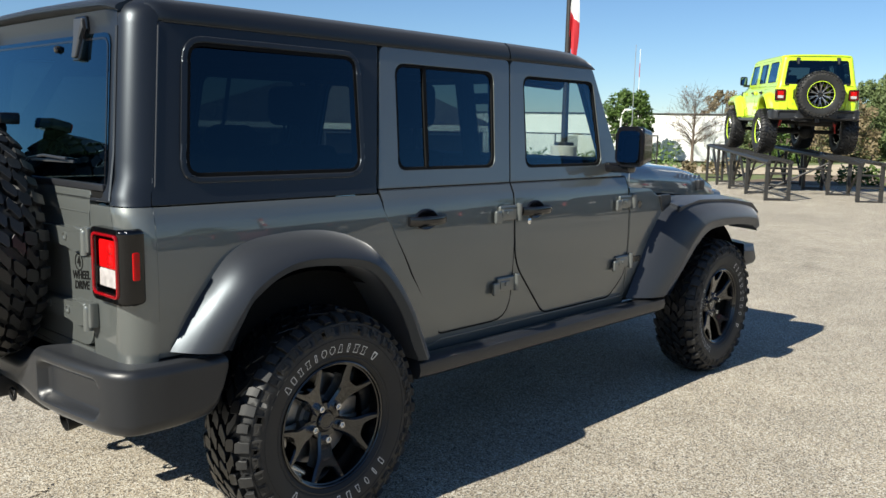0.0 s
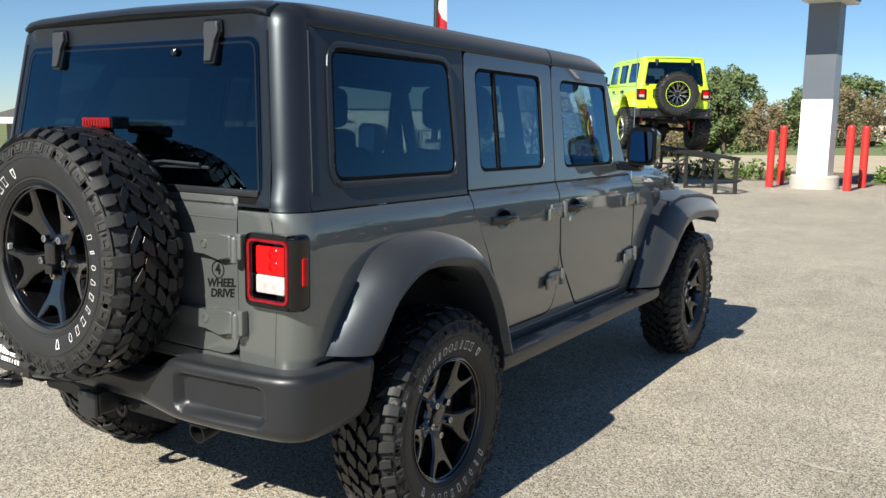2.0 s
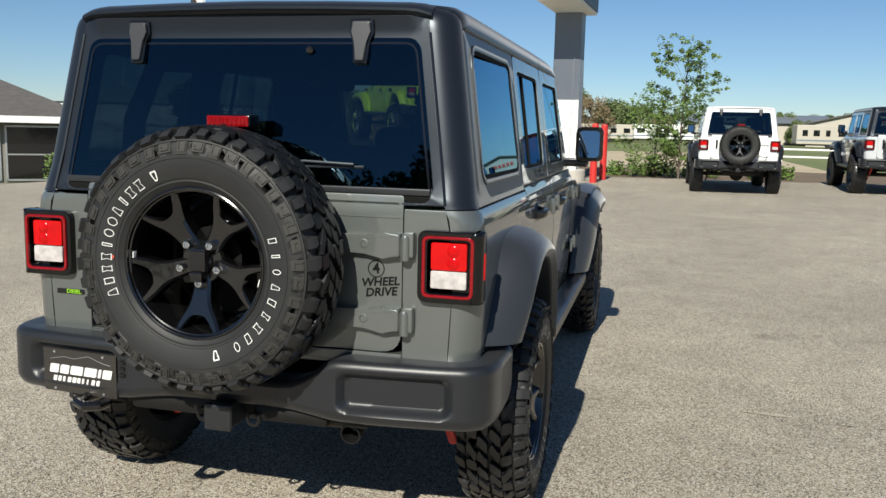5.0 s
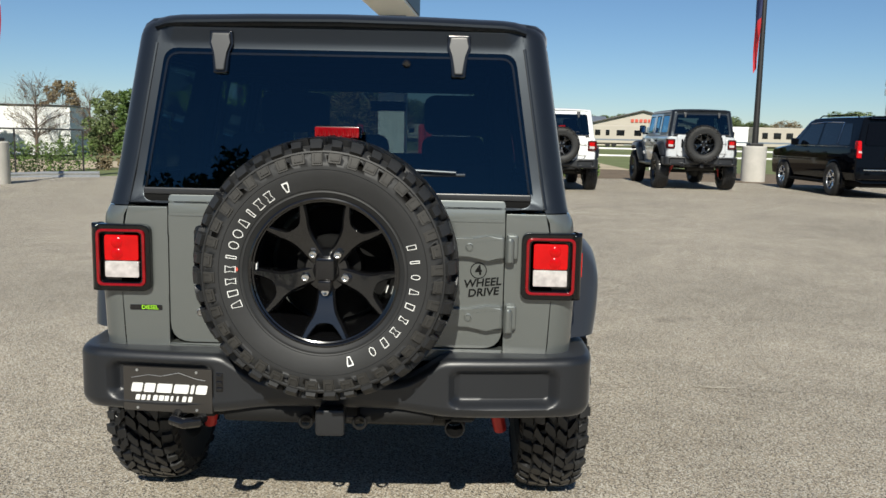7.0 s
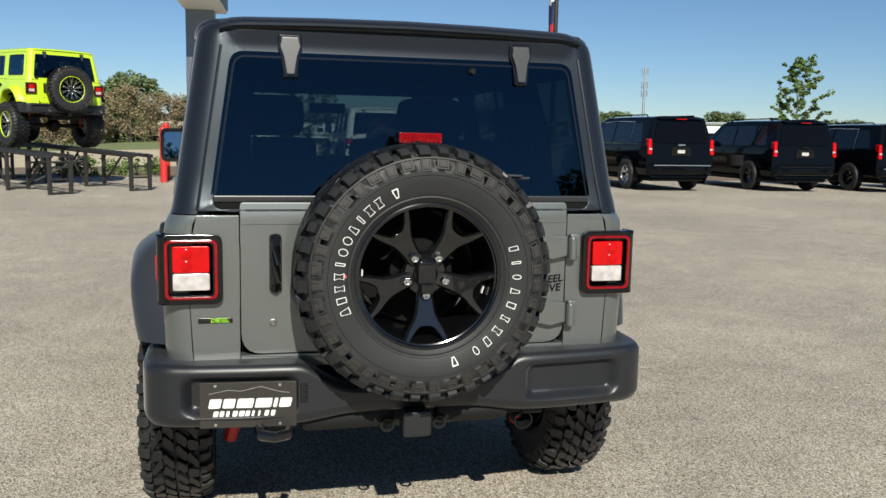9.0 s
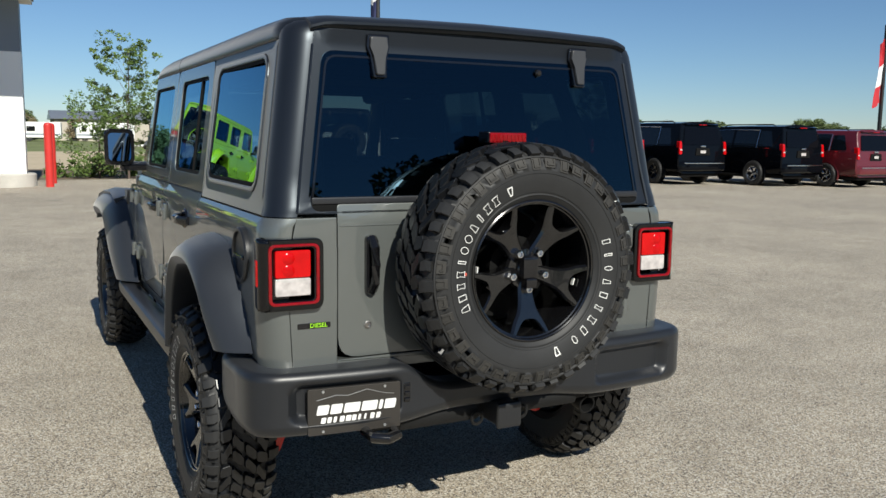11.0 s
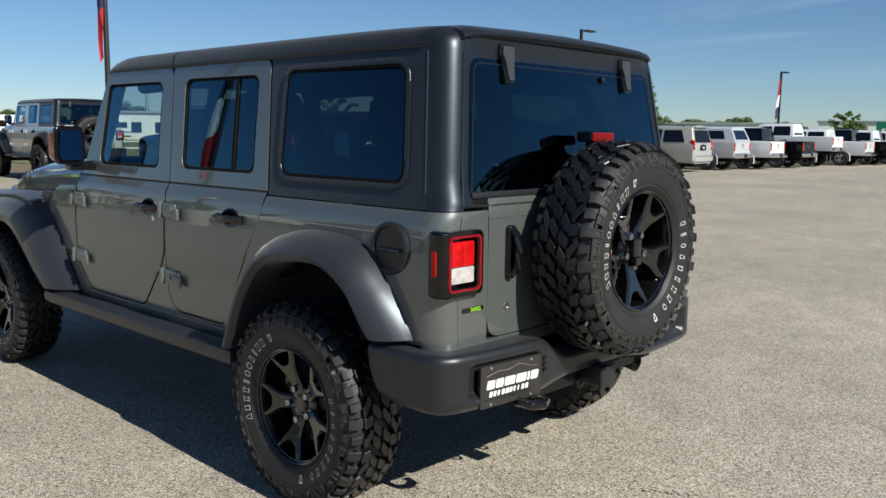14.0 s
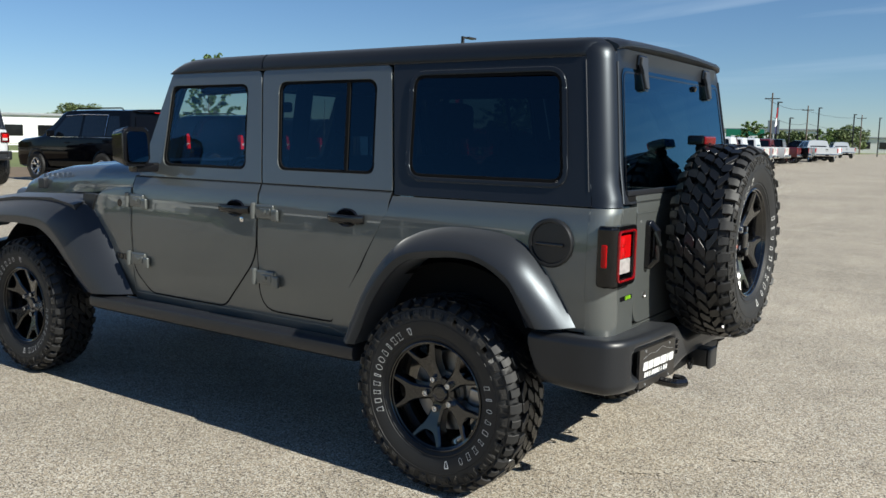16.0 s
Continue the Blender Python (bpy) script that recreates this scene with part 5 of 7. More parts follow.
    rg = rpoly([(-0.648, 1.236), (0.648, 1.236), (0.578, 1.714), (-0.578, 1.714)], [0.02, 0.02, 0.05, 0.05])
    P("rear_glass", panel(rg, lambda x, z: (x, rear_y(max(z, 1.25)) - 0.004, z), IN_Y, 0.004, (), (), None, 0), "tint", hard, "dark tinted rear window")
    P("glass_rail", box((-0.638, -0.687, 1.234), (0.638, -0.668, 1.256), 0.005), "rail", hard)
    P("rear_seal", box((-0.640, -0.682, 1.208), (0.640, -0.655, 1.2335), 0.004), "dark", hard)
    P("glass_seal", panel(grow(ri_, 0.001), lambda x, z: (x, rear_y(max(z, 1.25)) - 0.0055, z), IN_Y, 0.003, (), (1.3, 1.4, 1.5, 1.6), grow(ri_, -0.006), 0), "gloss", hard)
    P("interior_mirror", box((-0.125, 1.74, 1.575), (0.095, 1.775, 1.635), 0.012), "gloss", None, "black interior mirror behind the windscreen")
    bm = tube([(0.06, -0.695, 1.290), (0.12, -0.694, 1.318), (0.23, -0.690, 1.330), (0.39, -0.684, 1.324)], 0.0045, 8)
    add_tube(bm, [(0.10, -0.676, 1.312), (0.42, -0.672, 1.316)], 0.005, 6)
    P("rear_wiper", bm, "flare", hard, "satin grey rear wiper arm and blade")
    if hero:
        P("washer_nozzle", lathe([(0.013, 0), (0.013, 0.012), (0.008, 0.016), (0.0005, 0.016)], 14, pose(0.220, -0.618, 1.677, 98, 0, 0)), "gloss", hard)
        P("fuel_door", lathe([(0.092, -0.01), (0.092, 0.007), (0.087, 0.012), (0.078, 0.012), (0.075, 0.004), (0.0005, 0.006)], 40, pose(-0.803, -0.458, 1.058, 0, -90, 0)), "satin", None, "round black fuel filler door")
        P("fuel_door_grip", box((-0.818, -0.515, 1.046), (-0.806, -0.40, 1.060), 0.005), "gloss")
    # --- spare wheel ---
    sp = wheel(root, pose(0.0, -0.868, 1.030 + dz) @ OUT_BACK @ Matrix.Diagonal((size, size, 1, 1)), rims, spokes[4], hero, False)
    if hero:
        for a, r, z, dx in ((176, 0.206, 0.090, 0.010), (-16, 0.196, 0.050, 0.012)):
            part("balance_weight", box((r - 0.004, -dx, z - 0.008), (r, dx, z + 0.008), 0.002, m=pose(0, 0, 0, 0, 0, a)), "siding", sp, "white stick-on balance weight")
        part("paint_dot", lathe([(0.0058, -0.001), (0.0058, 0.0012), (0.0005, 0.0014)], 14, pose(-0.2585, 0.008, side_h(0.2585), 0, -14, 0)), "sign_red", sp, "small red paint dot")
    bm = lathe([(0.06, 0.0), (0.06, 0.05), (0.185, 0.055), (0.185, 0.07), (0.10, 0.08), (0.10, 0.17)], 32, pose(0, -0.69, 1.03, 90, 0, 0))
    add_tube(bm, [(0, -0.70, 1.20), (0, -0.76, 1.38), (0, -0.765, 1.44)], 0.018, 8)
    add_box(bm, (-0.05, -0.80, 1.395), (0.05, -0.73, 1.432), 0.012)
    P("spare_carrier", bm, "dark")
    if hero:
        bm = box((-0.03, -0.955, 1.0), (0.03, -0.90, 1.075), 0.012)
        add_box(bm, (-0.02, -0.96, 0.972), (0.02, -0.92, 1.004), 0.006)
        P("camera_housing", bm, "gloss", None, "black camera housing in the spare hub")
    bm = box((-0.062, -0.772, 1.428), (0.084, -0.700, 1.468), 0.008)
    high = P("high_brake_lamp", bm, "gloss")
    bm = box((-0.059, -0.778, 1.431), (0.081, -0.769, 1.464), 0.004)
    for k in range(9):
        add_box(bm, (-0.052 + k * 0.0145, -0.7805, 1.435), (-0.043 + k * 0.0145, -0.777, 1.459), 0.002, 1)
    P("brake_lens", bm, "red_ring", high)
    # --- underbody ---
    bm = bmesh.new()
    for x in (-0.43, 0.43):
        add_box(bm, (x - 0.04, -0.76, 0.50), (x + 0.04, 3.45, 0.60), 0.012)
    add_box(bm, (-0.43, -0.74, 0.50), (0.43, -0.66, 0.58), 0.012)
    add_box(bm, (-0.37, -0.76, 0.485), (-0.06, -0.56, 0.55), 0.02)
    add_box(bm, (0.08, -0.765, 0.49), (0.34, -0.56, 0.55), 0.02)
    P("frame", bm, "chassis")
    P("muffler", lathe([(0.04, -0.34), (0.085, -0.32), (0.085, 0.32), (0.04, 0.34)], 24, pose(0.05, -0.47, 0.46, 0, 90, 0) @ Matrix.Diagonal((0.75, 1.1, 1, 1))), "chassis")
    bm = tube([(0.36, -0.40, 0.52), (0.39, -0.55, 0.51), (0.405, -0.665, 0.485)], 0.028, 16)
    add_lathe(bm, [(0.029, 0.0), (0.034, 0.0), (0.034, 0.07), (0.029, 0.07)], 20, pose(0.405, -0.665, 0.482, 100, 0, 0), closed=True)
    P("tail_pipe", bm, "chassis")
    bm = box((-0.040, -0.830, 0.480), (0.042, -0.66, 0.560), 0.01)
    add_box(bm, (-0.048, -0.848, 0.474), (0.048, -0.826, 0.564), 0.012)
    add_tube(bm, [(-0.20, -0.72, 0.52), (-0.07, -0.72, 0.505), (0.07, -0.72, 0.505), (0.20, -0.72, 0.52)], 0.02, 8)
    for x in (-0.088, 0.090):
        P("chain_loop", lathe([(0.020 + 0.006 * math.cos(radians(60 * k)), 0.006 * math.sin(radians(60 * k))) for k in range(6)], 18, pose(x, -0.775, 0.500, 90, 0, 0), closed=True), "chassis")
    P("hitch_receiver", bm, "satin", None, "hitch receiver with square black cover")
    bm = tube([(-0.47, -0.70, 0.525), (-0.505, -0.80, 0.522), (-0.50, -0.855, 0.52), (-0.46, -0.875, 0.518), (-0.42, -0.855, 0.518), (-0.415, -0.82, 0.518)], 0.017, 10)
    P("tow_hook", bm, "gloss", None, "black steel tow hook")
    for y in (0.0, 3.008):
        bm = tube([(-0.70, y, 0.40), (0.70, y, 0.40)], 0.042, 14)
        bmesh.ops.create_uvsphere(bm, u_segments=18, v_segments=10, radius=0.145, matrix=pose(0.04, y, 0.40))
        part("axle", bm, "chassis", root, "", pose(0, 0, 0.4 * (size - 1)))
        for s in (1, -1):
            bm = tube([(0.565 * s, y - 0.15, 0.40), (0.47 * s, y - 0.26, 0.82)], 0.03, 12)
            add_tube(bm, [(0.600 * s, y - 0.09, 0.245), (0.563 * s, y - 0.153, 0.41)], 0.027 if hero and y == 0 else 0.012, 10)
            P("shock_absorber", bm, "red_paint" if y == 0 and (hero or size > 1) else "chassis")
            pts = [(0.42 * s + 0.055 * math.cos(k * 0.9), y + 0.05 + 0.055 * math.sin(k * 0.9), 0.44 + k * 0.0075) for k in range(40)]
            P("coil_spring", tube(pts, 0.008, 6), "chassis")
    P("control_arm", tube([(0.46, 0.1, 0.40), (0.44, 0.9, 0.50)], 0.024, 8), "chassis")
    P("control_arm", tube([(-0.46, 0.1, 0.40), (-0.44, 0.9, 0.50)], 0.024, 8), "chassis")
    P("skid_plate", box((-0.35, 0.7, 0.42), (0.35, 1.7, 0.52), 0.03), "chassis")
    # --- interior ---
    for x in (-0.36, 0.36):
        P("front_seat", pose_bm(make_seat(0.25, 0.60), pose(x, 1.15, 0.02)), "seat")
        P("headrest", pose_bm(make_headrest(), pose(x * 1.12, 0.80, 1.44) @ Matrix.Diagonal((1.35, 1, 1.15, 1))), "seat")
    P("rear_seat", pose_bm(make_seat(0.60, 0.58), pose(0, 0.28, 0.06)), "seat")
    for x in (-0.38, 0.0, 0.38):
        P("headrest", pose_bm(make_headrest(), pose(x, -0.07, 1.27)), "seat")
    P("dashboard", box((-0.66, 1.72, 0.95), (0.66, 2.02, 1.25), 0.05, 3), "seat")
    P("steering_wheel", bm_ring(0.185, 0.016, pose(-0.36, 1.60, 1.14, 68, 0, 0)), "seat")
    bm = bmesh.new()
    for s in (1, -1):
        add_tube(bm, [(0.56 * s, -0.50, 0.9), (0.55 * s, -0.42, 1.45), (0.53 * s, -0.30, 1.66), (0.53 * s, 0.4, 1.70), (0.53 * s, 1.05, 1.70), (0.54 * s, 1.76, 1.68)], 0.038, 10)
        add_tube(bm, [(0.62 * s, 1.04, 0.7), (0.60 * s, 1.04, 1.3), (0.53 * s, 1.04, 1.70)], 0.042, 10)
    add_tube(bm, [(-0.53, 1.04, 1.70), (0.53, 1.04, 1.70)], 0.038, 10)
    add_tube(bm, [(-0.53, -0.25, 1.68), (0.53, -0.25, 1.68)], 0.034, 10)
    P("roll_bar", bm, "seat")
    P("headliner", box((-0.62, -0.55, 1.700), (0.62, 1.79, 1.712), 0.003), "seat")
    # --- wheels ---
    for k, (x, y, o) in enumerate(((0.79, 0.0, OUT_R), (-0.79, 0.0, OUT_L), (0.79, 3.008, OUT_R), (-0.79, 3.008, OUT_L))):
        wheel(root, pose(x * (1 + 0.05 * (wide - 1)), y, 0.405 * size) @ o @ Matrix.Diagonal((size, size, wide, 1)), rims, spokes[k], hero, True, rolls[k])
    return root


def tip_back(bm, z0, k):
    for v in bm.verts:
        v.co.y += (v.co.z - z0) * k - 0.006
    return bm


def pose_bm(bm, m):
    bmesh.ops.transform(bm, matrix=m, verts=bm.verts)
    return bm


def bm_ring(R, r, m):
    bm = bmesh.new()
    add_lathe(bm, [(R + r * math.cos(radians(45 * k)), r * math.sin(radians(45 * k))) for k in range(8)], 36, closed=True)
    add_lathe(bm, [(0.05, -0.02), (0.05, 0.02)], 16)
    for a in (0, 180, 270):
        add_tube(bm, [(0.04 * math.cos(radians(a)), 0.04 * math.sin(radians(a)), 0), (R * math.cos(radians(a)), R * math.sin(radians(a)), 0)], 0.014, 6)
    return pose_bm(bm, m)


# ---- full-size SUV and pickup: origin on the ground under the rear axle, nose towards +y ----
def car_shell(stations):
    """Skin over stations of (y, [(x, z, shift of y)...]) half sections, mirrored."""
    rows = []
    for y, half in stations:
        r = [(x, y + dy, z) for x, z, dy in half]
        rows.append(r + [(-x, yy, z) for x, yy, z in r[-2::-1]])
    return loft(rows, close_ends=True)


def arch_lips(root, ys, r, material, x=1.0):
    for s in (1, -1):
        for y in ys:
            for nm, prof, loop, what in (("wheel_arch", [(r, -0.03), (r + 0.035, -0.03), (r + 0.032, 0.008), (r, 0.016)], True, material), ("wheel_well", [(r + 0.004, -0.05), (r + 0.004, 0.0), (0.0005, 0.002)], False, "dark")):
                bm = bmesh.new()
                add_lathe(bm, prof, 40, closed=loop)
                bmesh.ops.transform(bm, matrix=pose(s * (x - 0.012), y, 0.40, 0, 90 * s, 0), verts=bm.verts)
                bmesh.ops.delete(bm, geom=[v for v in bm.verts if v.co.z < 0.24], context="VERTS")
                part(nm, bm, what, root)


def suv(m, paint="black_paint", rims="chrome", label="glossy black full-size SUV parked tail outwards", length=0.0, name="suv", rails=True, bright=True):
    root = thing(name, label, "SUV", m, "parked sport utility vehicles")
    W, R, L = 1.0, 1.885, length
    lo = lambda w, z1, zb: [(0.80 * w, 0.36, 0), (0.96 * w, 0.42, 0), (1.0 * w, 0.62, 0), (1.0 * w, 0.90, 0), (0.985 * w, zb, 0)]

    def green(w, zr, dy0=0.0, dy1=0.0):
        return [(0.965 * w, 1.20, dy0), (0.80 * w, zr - 0.10, dy1), (0.74 * w, zr - 0.03, dy1), (0.55 * w, zr, dy1), (0, zr + 0.015, dy1)]
    hood = lambda w, z: [(0.93 * w, z - 0.03, 0), (0.86 * w, z, 0), (0.70 * w, z + 0.015, 0), (0.4 * w, z + 0.025, 0), (0, z + 0.03, 0)]
    back = -1.12 - L
    st = [(back, [(x * 0.97, z, dy + 0.02) for x, z, dy in lo(W, 0.9, 1.12)] + green(0.97, R - 0.02, 0.03, 0.19)),
          (back + 0.05, lo(W, 0.9, 1.12) + green(W, R, 0.03, 0.16)),
          (back + 0.5, lo(W, 0.9, 1.12) + green(W, R, 0, 0)),
          (0.6, lo(W, 0.9, 1.12) + green(W, R + 0.01)),
          (1.7, lo(W, 0.9, 1.12) + green(W, R)),
          (2.35, lo(W, 0.9, 1.12) + green(W, R - 0.06, 0.0, -0.35)),
          (2.75, lo(W, 0.9, 1.12) + [(0.955 * W, 1.17, 0), (0.88 * W, 1.20, 0), (0.8 * W, 1.21, 0), (0.5 * W, 1.22, 0), (0, 1.225, 0)]),
          (3.2, lo(W, 0.9, 1.10) + hood(W, 1.16)), (3.75, lo(0.98, 0.9, 1.06) + hood(0.97, 1.12)), (3.95, lo(0.94, 0.86, 1.0) + hood(0.93, 1.04))]
    body = part("body", car_shell(st), paint, root, angle=40)
    fx = lambda z: float(np.interp(z, (1.12, 1.20, 1.785), (0.987, 0.967, 0.802)))
    S = lambda y, z: (fx(z) + 0.004, y, z)
    wins = [[(back + 0.42, 1.22), (-0.10, 1.22), (-0.10, 1.72), (back + 0.62, 1.72)], [(0.0, 1.20), (0.92, 1.20), (0.92, 1.74), (0.0, 1.74)], [(1.02, 1.20), (2.28, 1.20), (1.72, 1.72), (1.02, 1.73)]]
    for s in (1, -1):
        for w in wins:
            bm = panel(rpoly(w, 0.05, 3), S, IN_X, 0.006, (), (1.3, 1.4, 1.5, 1.6), None, 0.002)
            part("side_window", bm if s > 0 else mirror_x(bm), "car_glass", root)
        if bright:
            bm = loft([[(fx(1.185) + a, y, z) for a, z in ((0.0, 1.178), (0.008, 1.18), (0.008, 1.190), (0.0, 1.192))] for y in (back + 0.42, 2.3)])
            part("window_trim", bm if s > 0 else mirror_x(bm), "steel", root)
            bm = tube([(fx(1.2) + 0.006, -0.05, 1.19), (fx(1.75) + 0.004, -0.05, 1.75), (fx(1.77), 1.0, 1.765), (fx(1.7), 1.75, 1.73)], 0.010, 6)
            part("window_trim", bm if s > 0 else mirror_x(bm), "steel", root)
        if rails:
            bm = tube([(0.72, back + 0.55, R - 0.03), (0.71, back + 0.65, R + 0.035), (0.70, 1.4, R + 0.035), (0.70, 1.55, R - 0.02)], 0.016, 8)
            part("roof_rail", bm if s > 0 else mirror_x(bm), "dark", root)
        bm = slab(rpoly([(0.872, 0.93), (0.99, 0.93), (0.972, 1.32), (0.878, 1.32)], 0.03, 3), back - 0.015, back + 0.12, 0.012)
        for v in bm.verts:
            v.co.y += max(0, v.co.z - 1.1) * 0.16
        lamp = part("tail_lamp", bm if s > 0 else mirror_x(bm), "red_lens", root)
        bm = box((0.87, back - 0.006, 1.02), (0.955, back + 0.05, 1.09), 0.008)
        part("reverse_lens", bm if s > 0 else mirror_x(bm), "white_lens", lamp)
        for y in (0.45, 1.45):
            bm = box((0.992, y, 1.02), (1.018, y + 0.20, 1.055), 0.01)
            part("door_handle", bm if s > 0 else mirror_x(bm), paint, root)
        bm = box((1.0, 2.05, 1.19), (1.20, 2.17, 1.36), 0.04)
        part("door_mirror", bm if s > 0 else mirror_x(bm), paint, root)
        bm = box((0.90, 0.45, 0.30), (1.04, 2.5, 0.36), 0.015)
        part("running_board", bm if s > 0 else mirror_x(bm), "dark", root)
    rw = rpoly([(-0.80, 1.22), (0.80, 1.22), (0.68, 1.72), (-0.68, 1.72)], 0.06, 4)
    yb = lambda z: back + 0.02 + float(np.interp(z, (1.2, 1.785), (0.008, 0.162)))
    part("rear_window", panel(rw, lambda x, z: (x, yb(z) - 0.024, z), IN_Y, 0.012, (), (1.3, 1.4, 1.5, 1.6), None, 0.002), "black_paint", root)
    part("spoiler", loft([[(x, back + 0.12, 1.80), (x, back + 0.05, 1.83), (x, back + 0.22, 1.868), (x, back + 0.42, 1.87)] for x in (-0.66, 0.66)]), paint, root)
    part("high_brake_lamp", box((-0.16, back + 0.05, 1.805), (0.16, back + 0.08, 1.822), 0.004), "red_lens", root)
    part("plate_recess", slab(rpoly([(-0.30, 0.90), (0.30, 0.90), (0.26, 1.12), (-0.26, 1.12)], 0.02, 3), back - 0.002, back + 0.03, 0.004), "dark", root)
    part("number_plate", slab(rpoly([(-0.11, 0.965), (0.11, 0.965), (0.11, 1.05), (-0.11, 1.05)], 0.01, 2), back - 0.008, back, 0.002), "white_lens", root)
    part("rear_bumper", loft([[(x, back + d, 0.42), (x, back + d - 0.09, 0.46), (x, back + d - 0.10, 0.62), (x, back + d - 0.07, 0.70), (x, back + d, 0.72)] for x, d in ((-0.97, 0.12), (-0.90, 0.03), (-0.6, 0.0), (0.6, 0.0), (0.90, 0.03), (0.97, 0.12))], wrap=True), paint, root)
    part("bumper_strip", box((-0.85, back - 0.108, 0.655), (0.85, back - 0.085, 0.682), 0.005), "steel" if bright else "dark", root)
    part("badge", box((-0.11, back - 0.014, 1.155), (0.11, back, 1.195), 0.008), "steel" if bright else "dark", root)
    part("windscreen", panel(rpoly([(-0.78, 0.06), (0.78, 0.06), (0.70, 0.94), (-0.70, 0.94)], 0.05, 3), lambda x, v: (x, 2.76 - 0.78 * v, 1.235 + 0.56 * v), (0, -0.6, -0.8), 0.004, (), (), None, 0), "car_glass", root)
    part("underbody", box((-0.8, back + 0.1, 0.26), (0.8, 3.8, 0.42), 0.05), "dark", root)
    arch_lips(root, (0.0, 2.95), 0.45, paint)
    for x, y, o in ((0.93, 0.0, OUT_R), (-0.93, 0.0, OUT_L), (0.93, 2.95, OUT_R), (-0.93, 2.95, OUT_L)):
        wheel(root, pose(x, y, 0.40) @ o @ Matrix.Diagonal((0.985, 0.985, 1.05, 1)), rims, 20, False, False)
    return root


def pickup(m, paint="white", rims="chrome", label="white crew-cab pickup truck parked tail outwards", lift=0.0, size=1.0, cap=False):
    root = thing("pickup_truck", label, "pickup truck", m, "parked pickup trucks")
    d = lift + 0.4 * (size - 1)
    T = pose(0, 0, d)
    Q = lambda n, bm, mm, parent=None: part(n, bm, mm, root if parent is None else parent, "", T if parent is None else None)
    back = -1.20
    lo = lambda w, zb: [(0.80 * w, 0.46, 0), (0.97 * w, 0.52, 0), (1.0 * w, 0.72, 0), (1.0 * w, 0.98, 0), (0.985 * w, zb, 0)]
    g = lambda w, zr, d0=0.0, d1=0.0: [(0.96 * w, 1.30, d0), (0.80 * w, zr - 0.10, d1), (0.74 * w, zr - 0.03, d1), (0.5 * w, zr, d1), (0, zr + 0.01, d1)]
    hd = lambda w, z: [(0.93 * w, z - 0.03, 0), (0.86 * w, z, 0), (0.70 * w, z + 0.02, 0), (0.4 * w, z + 0.03, 0), (0, z + 0.035, 0)]
    st = [(0.72, lo(1.0, 1.22) + g(1.0, 1.88, 0, 0.10)), (1.0, lo(1.0, 1.22) + g(1.0, 1.90)), (2.2, lo(1.0, 1.22) + g(1.0, 1.89)), (2.85, lo(1.0, 1.22) + g(1.0, 1.84, 0, -0.35)),
          (3.2, lo(1.0, 1.2) + [(0.95, 1.25, 0), (0.88, 1.28, 0), (0.8, 1.29, 0), (0.5, 1.3, 0), (0, 1.3, 0)]), (3.6, lo(1.0, 1.16) + hd(1.0, 1.24)), (4.3, lo(0.99, 1.1) + hd(0.97, 1.19)), (4.5, lo(0.95, 1.05) + hd(0.93, 1.12))]
    Q("cab", car_shell(st), paint)
    # bed: two sides, floor, tailgate
    for s in (1, -1):
        bm = loft([[(0.80, y, 0.55), (0.97, y, 0.55), (1.0, y, 0.75), (1.0, y, 1.0), (0.985, y, 1.245), (0.93, y, 1.265), (0.88, y, 1.245), (0.88, y, 0.80)] for y in (back + 0.02, -0.4, 0.4, 0.70)], wrap=True)
        Q("bed_side", bm if s > 0 else mirror_x(bm), paint)
        bm = slab(rpoly([(0.885, 0.86), (0.995, 0.86), (0.985, 1.20), (0.885, 1.20)], 0.02, 3), back - 0.012, back + 0.10, 0.01)
        lamp = Q("tail_lamp", bm if s > 0 else mirror_x(bm), "red_lens")
        bm = box((0.90, back - 0.018, 0.93), (0.965, back, 0.99), 0.008)
        p = part("reverse_lens", bm if s > 0 else mirror_x(bm), "white_lens", lamp)
        for w in ([(0.86, 1.30), (1.72, 1.30), (1.72, 1.76), (0.92, 1.76)], [(1.82, 1.30), (2.80, 1.30), (2.32, 1.74), (1.82, 1.76)]):
            f = lambda y, z: (float(np.interp(z, (1.22, 1.30, 1.80), (0.987, 0.964, 0.802))) + 0.004, y, z)
            bm = panel(rpoly(w, 0.05, 3), f, IN_X, 0.006, (), (1.4, 1.5, 1.6), None, 0.002)
            Q("side_window", bm if s > 0 else mirror_x(bm), "car_glass")
        bm = box((1.0, 2.55, 1.30), (1.22, 2.66, 1.50), 0.04)
        Q("door_mirror", bm if s > 0 else mirror_x(bm), "car_glass")
        for y in (0.95, 1.95):
            bm = box((0.995, y, 1.10), (1.02, y + 0.2, 1.135), 0.01)
            Q("door_handle", bm if s > 0 else mirror_x(bm), paint)
    Q("bed_floor", box((-0.9, back + 0.05, 0.78), (0.9, 0.72, 0.84), 0.01), "dark")
    gate = Q("tailgate", slab(rpoly([(-0.875, 0.74), (0.875, 0.74), (0.875, 1.25), (-0.875, 1.25)], 0.02, 3), back, back + 0.07, 0.012), paint)
    part("gate_handle", box((-0.10, back - 0.008, 1.08), (0.10, back + 0.005, 1.14), 0.01), "gloss", gate)
    part("badge", box((-0.12, back - 0.008, 0.97), (0.12, back + 0.004, 1.01), 0.006), "steel", gate)
    bm = box((-0.97, back - 0.16, 0.54), (0.97, back + 0.05, 0.72), 0.03)
    bump = Q("rear_bumper", bm, "steel")
    part("number_plate", box((-0.15, back - 0.168, 0.57), (0.15, back - 0.155, 0.70), 0.004), "dark", bump)
